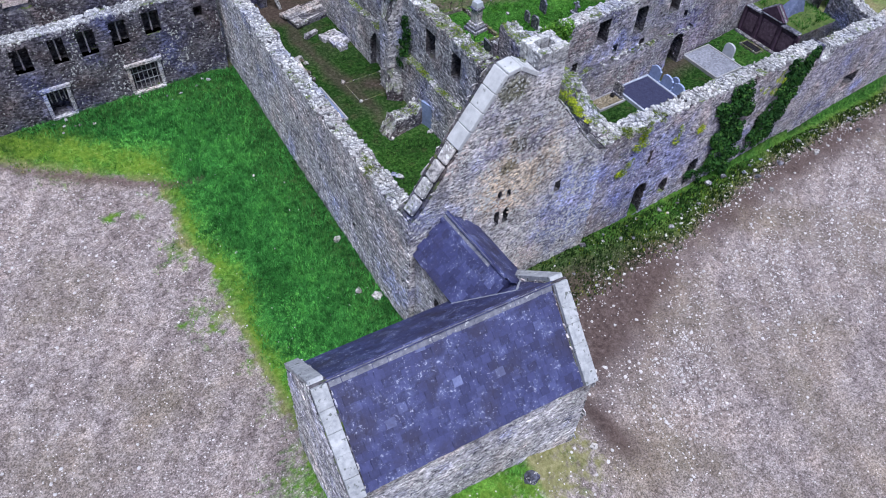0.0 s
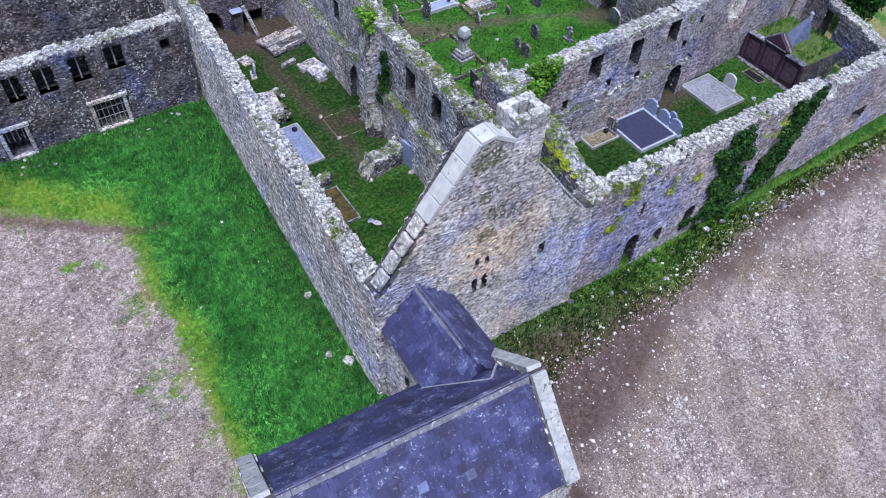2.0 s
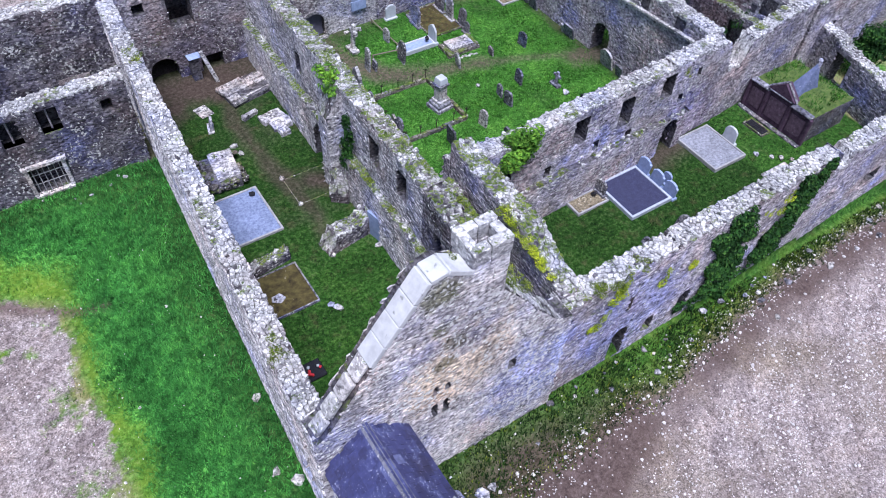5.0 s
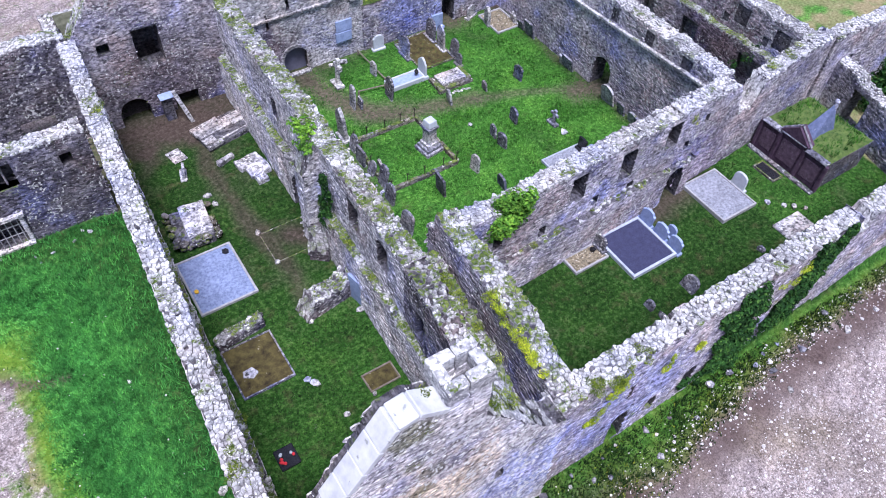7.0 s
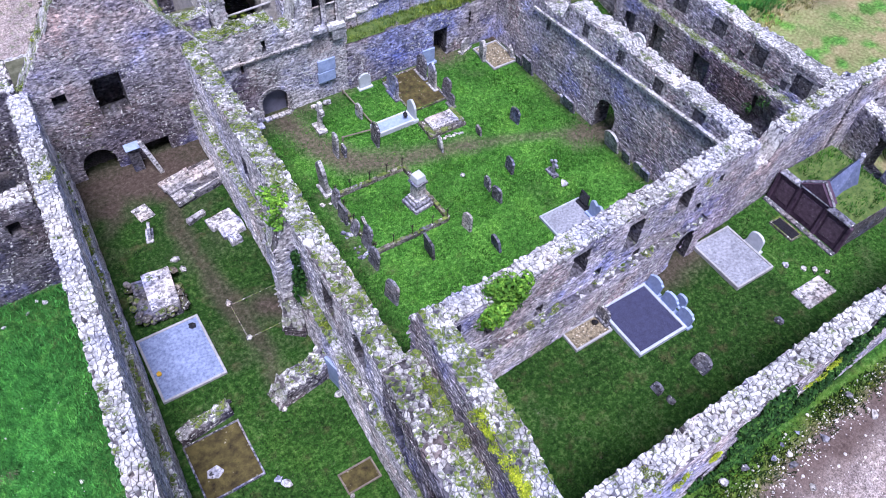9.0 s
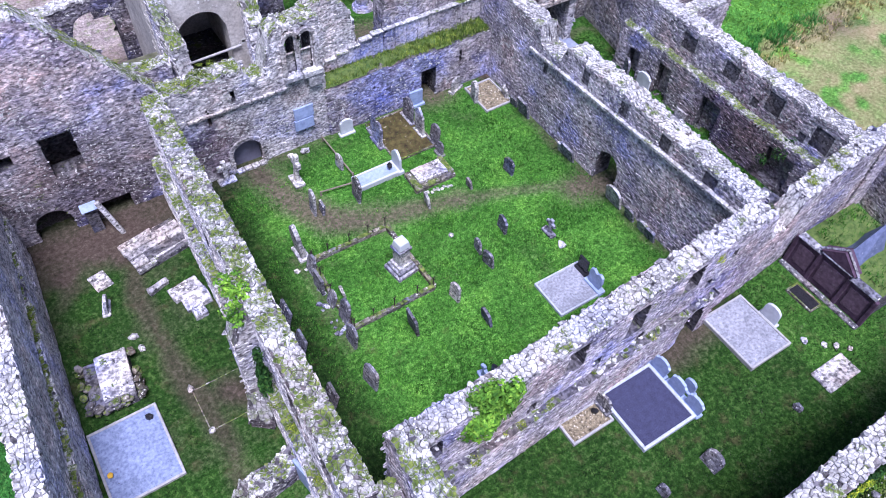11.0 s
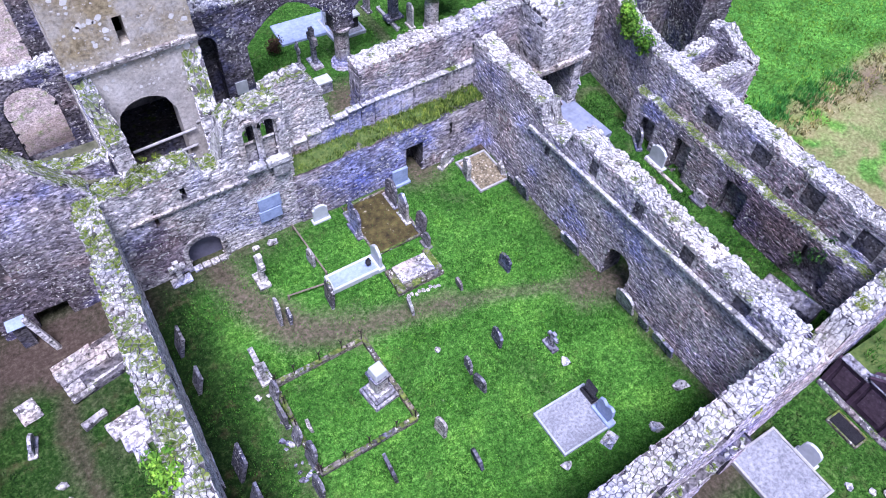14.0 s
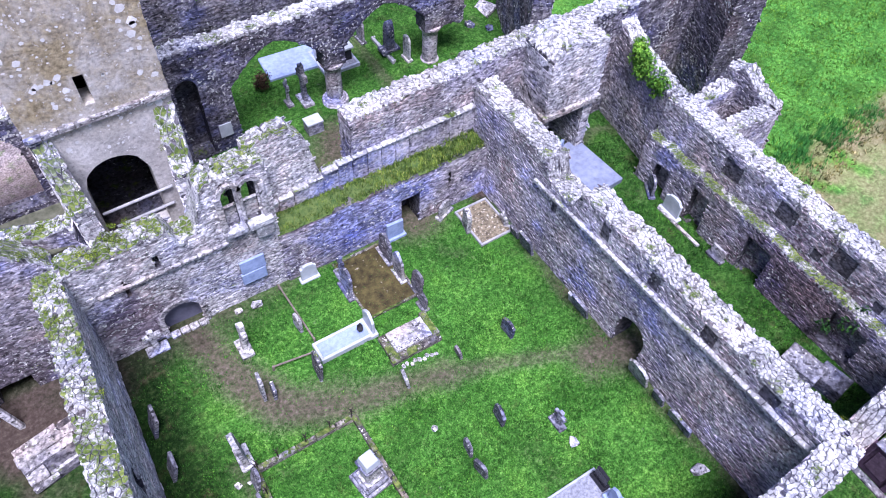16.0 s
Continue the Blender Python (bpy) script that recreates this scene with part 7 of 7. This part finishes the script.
# ---- growth, stones and grass ----
def clumps_on(line, n_, rad, jitter, sq=(1, 1, 1), seed=1):
    r = random.Random(seed)
    out = []
    for _ in range(n_):
        f = r.random() * (len(line) - 1)
        i = min(int(f), len(line) - 2)
        a, b = Vector(line[i]), Vector(line[i + 1])
        p = a.lerp(b, f - i) + Vector((r.uniform(-1, 1) * jitter[0], r.uniform(-1, 1) * jitter[1], r.uniform(-1, 1) * jitter[2]))
        out.append((p.x, p.y, p.z, rad * r.uniform(0.4, 1.2), sq))
    return out


flat_y = (1.0, 0.35, 1.0)
ivy("ivy_curtain", clumps_on([(24.7, 18.75, 5.2), (25.4, 18.7, 3.2), (25.0, 18.62, 0.4)], 80, 0.42, (1.0, 0.05, 0.6), flat_y, 2), M_IVY, "dark ivy hanging down the field wall", seed=2, size=0.085)
ivy("ivy_curtain", clumps_on([(29.9, 18.88, 5.3), (29.4, 18.85, 3.2), (28.4, 18.8, 1.0)], 80, 0.42, (0.95, 0.05, 0.6), flat_y, 3), M_IVY, "dark ivy hanging down the field wall", seed=3, size=0.085)
ivy("ivy_curtain", clumps_on([(23.3, 18.7, 0.7), (25.4, 18.7, 0.6), (27.6, 18.75, 0.5)], 22, 0.34, (0.6, 0.05, 0.3), flat_y, 4), M_IVY, "dark ivy along the foot of the field wall", seed=4, size=0.08)
ivy("bush", clumps_on([(19.0, 26.75, 5.1), (20.2, 26.75, 5.5)], 26, 0.5, (0.45, 0.3, 0.55), (1, 0.8, 1), 5), M_BRIGHT, "bright green ivy bush growing from the garth wall", "bush", size=0.09, seed=5, density=220)
ivy("bush", clumps_on([(45.2, 26.6, 1.5), (46.5, 25.6, 2.2)], 26, 0.8, (0.6, 0.6, 0.8), (1, 1, 1), 6), M_IVY, "dark bush inside the outlying ruin", "bush", size=0.1, seed=6, density=130)
ivy("ivy_mat", clumps_on([(41.0, 45.4, 4.75), (40.6, 43.2, 4.2)], 44, 0.38, (0.2, 0.3, 0.45), (1, 1, 1), 7), M_BRIGHT, "bright ivy on the broken ruin wall", size=0.08, seed=7, kind="stuff")
ivy("ivy_mat", clumps_on([(14.6, 35.2, 6.15), (14.7, 34.2, 6.2), (14.3, 33.2, 6.1)], 24, 0.3, (0.3, 0.3, 0.15), (1, 1, 0.6), 8), M_BRIGHT, "bright green plant on the inner wall top", "plant", size=0.075, seed=8, kind="stuff")
ivy("ivy_curtain", clumps_on([(14.35, 32.3, 5.2), (14.3, 32.5, 3.4), (14.2, 32.6, 2.0)], 30, 0.3, (0.1, 0.3, 0.5), (0.4, 1, 1), 9), M_IVY, "dark ivy in the buttress angle", seed=9, size=0.07)
ivy("bush", clumps_on([(27.1, 56.8, 0.5), (27.3, 56.9, 0.7)], 5, 0.45, (0.1, 0.1, 0.2), (1, 1, 1.1), 10), leaf_material("brown_shrub", (0.03, 0.018, 0.012), (0.08, 0.045, 0.03)), "small brown clipped shrub", "shrub", size=0.06, seed=10)
ivy("ivy_mat", clumps_on([(34.2, 28.9, 3.2), (35.6, 29.0, 3.3)], 10, 0.36, (0.2, 0.3, 0.3), (1, 1, 0.8), 11), M_BRIGHT, "green growth in the broken corner", size=0.07, seed=11, kind="stuff")
ivy("ivy_mat", clumps_on([(40.6, 31.0, 3.0), (39.6, 31.6, 2.0)], 12, 0.36, (0.3, 0.4, 0.4), (1, 1, 1), 12), M_IVY, "ivy in the far range window", size=0.07, seed=12, kind="stuff")

# moss on the wall tops, in low cushions
MOSS = [([(15.85, 22.9, 7.2), (15.8, 21.2, 6.9), (15.9, 19.8, 6.4)], 90, (0.12, 0.3, 0.16)), ([(15.5, 26.0, 5.95), (15.05, 21.5, 5.7)], 40, (0.35, 0.3, 0.03)), ([(20.0, 19.0, 6.0), (18.2, 18.8, 6.05)], 22, (0.4, 0.35, 0.06)),
        ([(16.4, 18.9, 6.2), (17.5, 18.7, 6.1)], 20, (0.4, 0.3, 0.05)), ([(6.4, 21.2, 6.4), (6.35, 22.6, 6.35)], 20, (0.25, 0.4, 0.03)), ([(15.45, 46.2, 5.7), (15.4, 37.0, 5.65)], 34, (0.35, 0.5, 0.04)),
        ([(10.0, 18.6, 12.1), (10.9, 18.6, 11.6)], 10, (0.3, 0.25, 0.02)), ([(16.8, 46.3, 5.7), (18.6, 46.2, 5.7)], 26, (0.4, 0.5, 0.04)), ([(20.9, 46.7, 6.2), (21.0, 48.2, 8.0)], 14, (0.25, 0.2, 0.05)),
        ([(17.3, 47.2, 6.2), (17.35, 50.0, 6.4)], 22, (0.3, 0.4, 0.04)), ([(36.5, 28.3, 4.9), (39.6, 28.6, 5.15)], 18, (0.5, 0.25, 0.03)), ([(30.5, 27.4, 4.8), (31.2, 27.4, 4.2)], 10, (0.25, 0.06, 0.3)),
        ([(12.4, 18.8, 10.2), (13.6, 18.8, 8.6)], 20, (0.2, 0.3, 0.1)), ([(13.0, 19.6, 8.0), (14.4, 20.4, 6.4)], 16, (0.4, 0.4, 0.1)), ([(13.2, 46.4, 9.4), (15.7, 46.4, 6.0)], 24, (0.15, 0.35, 0.03)), ([(8.2, 46.4, 5.8), (11.4, 46.4, 10.4)], 20, (0.15, 0.35, 0.03)),
        ([(34.2, 28.3, 4.4), (35.3, 28.4, 3.7)], 16, (0.4, 0.3, 0.05)), ([(24.0, 46.9, 6.8), (25.2, 47.0, 6.3)], 12, (0.4, 0.25, 0.05)), ([(7.6, 40.5, 5.75), (8.0, 41.6, 5.7)], 12, (0.3, 0.4, 0.03)), ([(18.7, 18.56, 5.6), (18.3, 18.54, 5.0)], 26, (0.5, 0.04, 0.45)), ([(17.9, 18.56, 4.6), (17.4, 18.54, 3.6)], 14, (0.4, 0.04, 0.6)), ([(20.9, 18.6, 4.9), (20.7, 18.58, 3.8)], 10, (0.2, 0.04, 0.6)), ([(27.0, 18.72, 5.2), (28.4, 18.74, 4.2)], 14, (0.5, 0.04, 0.6)), ([(22.6, 18.66, 4.3), (22.4, 18.66, 3.6)], 10, (0.25, 0.04, 0.5)),
        ([(14.1, 22.5, 2.95), (14.4, 32.5, 2.95)], 40, (0.14, 0.3, 0.03)), ([(7.2, 24.0, 2.66), (8.2, 44.0, 2.66)], 34, (0.14, 0.4, 0.03)), ([(13.2, 48.2, 5.8), (16.6, 47.4, 6.0)], 18, (0.4, 0.3, 0.03)), ([(18.6, 26.5, 2.5), (31.0, 27.2, 2.36)], 30, (0.4, 0.1, 0.05))]
for k, (line, n_, jit) in enumerate(MOSS):
    ivy("moss", clumps_on(line, n_ // 2, 0.22, jit, (1, 1, 0.35) if jit[2] < 0.2 else (1, 0.35, 1), 30 + k), M_YMOSS if jit[2] > 0.12 else M_MOSS, "yellow-green moss cushions on the wall", "moss", 0.026, 620, 30 + k, "stuff", (0, 0, 0.8))
# turf on the ledge
rt = random.Random(77)
V, F = [], []
nxs, nys = 60, 8
for j in range(nys + 1):
    for i in range(nxs + 1):
        x, y = 23.25 + 9.8 * i / nxs, 45.45 + 1.2 * j / nys
        V.append((x, y, 2.99 - 0.02 * (x - 23) + 0.14 * math.sin(math.pi * j / nys) + noise.noise(Vector((x * 2.2, y * 2.2, 4))) * 0.06))
for j in range(nys):
    for i in range(nxs):
        a = j * (nxs + 1) + i
        F.append((a, a + 1, a + nxs + 2, a + nxs + 1))
ledge = mesh_object("ledge_turf", V, F, M_TURF)
tagged(ledge, "rough yellowish turf growing along the garth wall ledge", "turf", kind="structure")
tufts("ledge_grass", [(rt.uniform(23.3, 33.0), rt.uniform(45.5, 46.6), 3.05 - 0.02 * (10 * rt.random())) for _ in range(2600)], 0.16, leaf_material("ledge_grass", (0.05, 0.11, 0.02), (0.16, 0.24, 0.04), (0.3, 0.34, 0.1)), "yellow-green grass on the ledge", 4, 0.018, 0.8, 0.08, seed=9)

# grass: long outside the hall, shorter inside
def spots(n_, x0, x1, y0, y1, keep, seed):
    r = random.Random(seed)
    out = []
    for _ in range(n_):
        x, y = r.uniform(x0, x1), r.uniform(y0, y1)
        g, lush, dull, dry, path, straw = covers(x, y)
        if r.random() < keep(g, lush, dull, dry, path):
            out.append((x, y, ground_z(x, y)))
    return out


tufts("long_grass", spots(74000, -9, 7.4, 15.5, 40.2, lambda g, l, d, dr, p: g * l ** 1.5 * (1 - 0.75 * d), 1), 0.2, M_LONG, "long lush green grass beside the hall wall", 4, 0.015, 1.2, 0.1, seed=1)
tufts("long_grass", spots(16000, -9, 6.2, 15.5, 40.2, lambda g, l, d, dr, p: g * g * (1 - l) * 0.6, 2), 0.1, M_BRIGHT, "yellow-green rough grass at the field edge", 3, 0.025, 0.9, 0.1, seed=2)
tufts("garth_grass", spots(36000, 16.0, 33.0, 28.3, 45.4, lambda g, l, d, dr, p: g * (1 - p) * (1 - 0.7 * d), 3), 0.07, M_GRASS, "short bright grass of the cloister garth", 4, 0.02, 1.1, 0.1, seed=3)
tufts("room_grass", spots(30000, 8.2, 41.0, 19.6, 45.4, lambda g, l, d, dr, p: max(0.0, 1 - 1.5 * p) ** 2 * (1 if d > 0.58 else 0), 4), 0.07, M_DULL, "short grass inside the roofless rooms, toned down for their shade", 4, 0.02, 1.1, 0.1, seed=4)
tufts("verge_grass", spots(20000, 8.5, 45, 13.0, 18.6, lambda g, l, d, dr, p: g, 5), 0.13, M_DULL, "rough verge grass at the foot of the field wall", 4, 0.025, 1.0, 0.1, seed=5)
tufts("verge_grass", spots(6000, 8.5, 45, 13.0, 18.6, lambda g, l, d, dr, p: g * dr, 6), 0.12, M_MOSS, "yellowed verge grass at the field edge", 4, 0.025, 1.0, 0.1, seed=6)
tufts("range_grass", spots(9000, 34.3, 39.7, 28.8, 45, lambda g, l, d, dr, p: g, 7), 0.07, M_GRASS, "grass in the far range", 4, 0.02, 1.1, 0.1, seed=7)
tufts("pasture_grass", spots(22000, 42.5, 66, 38, 60, lambda g, l, d, dr, p: g * (1 - dr) if dr < 0.5 else 0, 8), 0.1, M_BRIGHT, "bright pasture grass beyond the ruin", 3, 0.03, 1.0, 0.12, seed=8)
tufts("bank_grass", spots(12000, 42.5, 66, 34, 44, lambda g, l, d, dr, p: max(0.0, dr - 0.35), 9), 0.2, M_BANK, "coarse tussocks on the field bank", 5, 0.04, 1.0, 0.15, seed=10)
tufts("bank_grass", [(x, y, ground_z(x, y)) for x, y in ((46.2 + 7.5 * rt.random(), 39.6 + rt.gauss(0, 0.55)) for _ in range(700)) if noise.noise(Vector((x * 0.9, y * 0.9, 5))) > -0.1], 0.34, M_LONG, "dark green tussocks between pasture and stubble", 5, 0.02, 0.7, 0.1, seed=13)
tufts("church_grass", spots(7000, 22, 42, 48, 61, lambda g, l, d, dr, p: g * (1 - p), 11), 0.08, M_GRASS, "grass in the roofless nave", 4, 0.02, 1.0, 0.1, seed=11)

# stones of the tilled field, thick in drifts
def field_stones(name, n_, x0, x1, y0, y1, seed, lo=0.017, hi=0.046, verge=False):
    r = random.Random(seed)
    base = bmesh.new()
    bmesh.ops.create_icosphere(base, subdivisions=1, radius=1.0)
    base.verts.index_update()
    bv, bf = [v.co.copy() for v in base.verts], [tuple(v.index for v in f.verts) for f in base.faces]
    oct_v = [Vector(q) for q in ((1, 0, 0), (0, 1, 0), (-1, 0, 0), (0, -1, 0), (0, 0, 1), (0, 0, -1))]
    oct_f = [(0, 1, 4), (1, 2, 4), (2, 3, 4), (3, 0, 4), (1, 0, 5), (2, 1, 5), (3, 2, 5), (0, 3, 5)]
    V, F = [], []
    made = 0
    while made < n_:
        x, y = r.uniform(x0, x1), r.uniform(y0, y1)
        here = covers(x, y)
        g = max(here[0], min(1.0, here[4]))
        d = math.hypot(x - 52, y + 12)
        drift = 0.5 + 0.5 * math.sin(d * 1.2 + 2 * noise.noise(Vector((x * 0.2, y * 0.2, 0))))
        near = math.exp(-((18.7 - y - 5.5) / 3.6) ** 2) if x > 6.3 else 0.5
        if verge:
            d_ = 18.7 + 0.02 * (x - 17) - y - max(0.95, 2.7 - 0.1 * (x - 13)) - 0.25
            if abs(d_ + 0.2) > 0.9 * r.random() ** 0.7 + 0.1 and r.random() > 0.06:
                made += 0.1
                continue
        elif r.random() > (1 - 0.93 * g) * (0.10 + 0.9 * near * (0.35 + 0.65 * drift)):
            made += 0.3
            continue
        made += 1
        big = r.random() < 0.06
        s = r.uniform(lo, hi) * (2.0 if big else 1.0)
        vs, fs = (bv, bf) if big else (oct_v, oct_f)
        m3 = Euler((r.uniform(0, 6), r.uniform(0, 6), r.uniform(0, 6))).to_matrix()
        k, z = len(V), ground_z(x, y)
        for v in vs:
            q = m3 @ v * s * r.uniform(0.75, 1.2)
            V.append((x + q.x, y + q.y, z + q.z * 0.7 + s * 0.25))
        F += [tuple(k + i for i in f) for f in fs]
    base.free()
    return tagged(mesh_object(name, V, F, M_PEBBLE), "pale stones strewn over the tilled field", "stones", kind="stuff")


field_stones("field_stones", 15000, 6, 46, 2, 18.6, 1)
field_stones("field_stones", 8000, -14, 6, 8, 36, 2)
field_stones("field_stones", 1000, 11.5, 17, 6, 15.5, 3, 0.02, 0.05)
field_stones("verge_stones", 2400, 9.5, 44, 13.5, 18.6, 4, 0.02, 0.048, True)
for i in range(44):
    x = rng.uniform(9.5, 44)
    y = 18.5 - abs(rng.gauss(0, 1.0)) - 0.1
    boulder(x, y, rng.uniform(0.14, 0.4), W if rng.random() < 0.4 else G, None, 0.6, "tumbled stone at the foot of the field wall", "fallen_stone", "fallen stones")
for i in range(14):
    x, y = rng.uniform(-4, 6.0), rng.uniform(38.8, 39.9)
    boulder(x, y, rng.uniform(0.12, 0.32), W, None, 0.6, "tumbled stone at the foot of the range wall", "fallen_stone", "fallen stones")
for x, y, s in ((5.7, 20.6, 0.5), (5.2, 21.4, 0.35), (5.8, 24.6, 0.4), (6.3, 10.2, 0.7), (9.3, 10.0, 0.35), (10.2, 16.9, 0.8), (10.6, 15.9, 0.7), (11.2, 16.6, 0.5), (11.9, 14.9, 0.5)):
    boulder(x, y, s, W if s < 0.6 else G, None, 0.6, "tumbled stone beside the oratory", "fallen_stone", "fallen stones")

rv = random.Random(52)
tufts("vault_grass", [(37.3 + rv.uniform(0.5, 3.4), 25.6 + rv.uniform(-1.9, 1.8), 1.95) for _ in range(500)], 0.14, M_GRASS, "rough grass on the vault roof", 4, 0.02, 1.0, 0.1, seed=53)
rs_ = random.Random(61)
edge = []
for _ in range(16000):
    x, y = rs_.uniform(-9, 3), rs_.uniform(14, 38)
    if rs_.random() < covers(x, y)[5] - 0.25:
        edge.append((x, y, ground_z(x, y)))
tufts("dry_grass", edge, 0.1, M_BANK, "pale dry grass tufts at the field edge", 4, 0.02, 1.2, 0.1, seed=62)
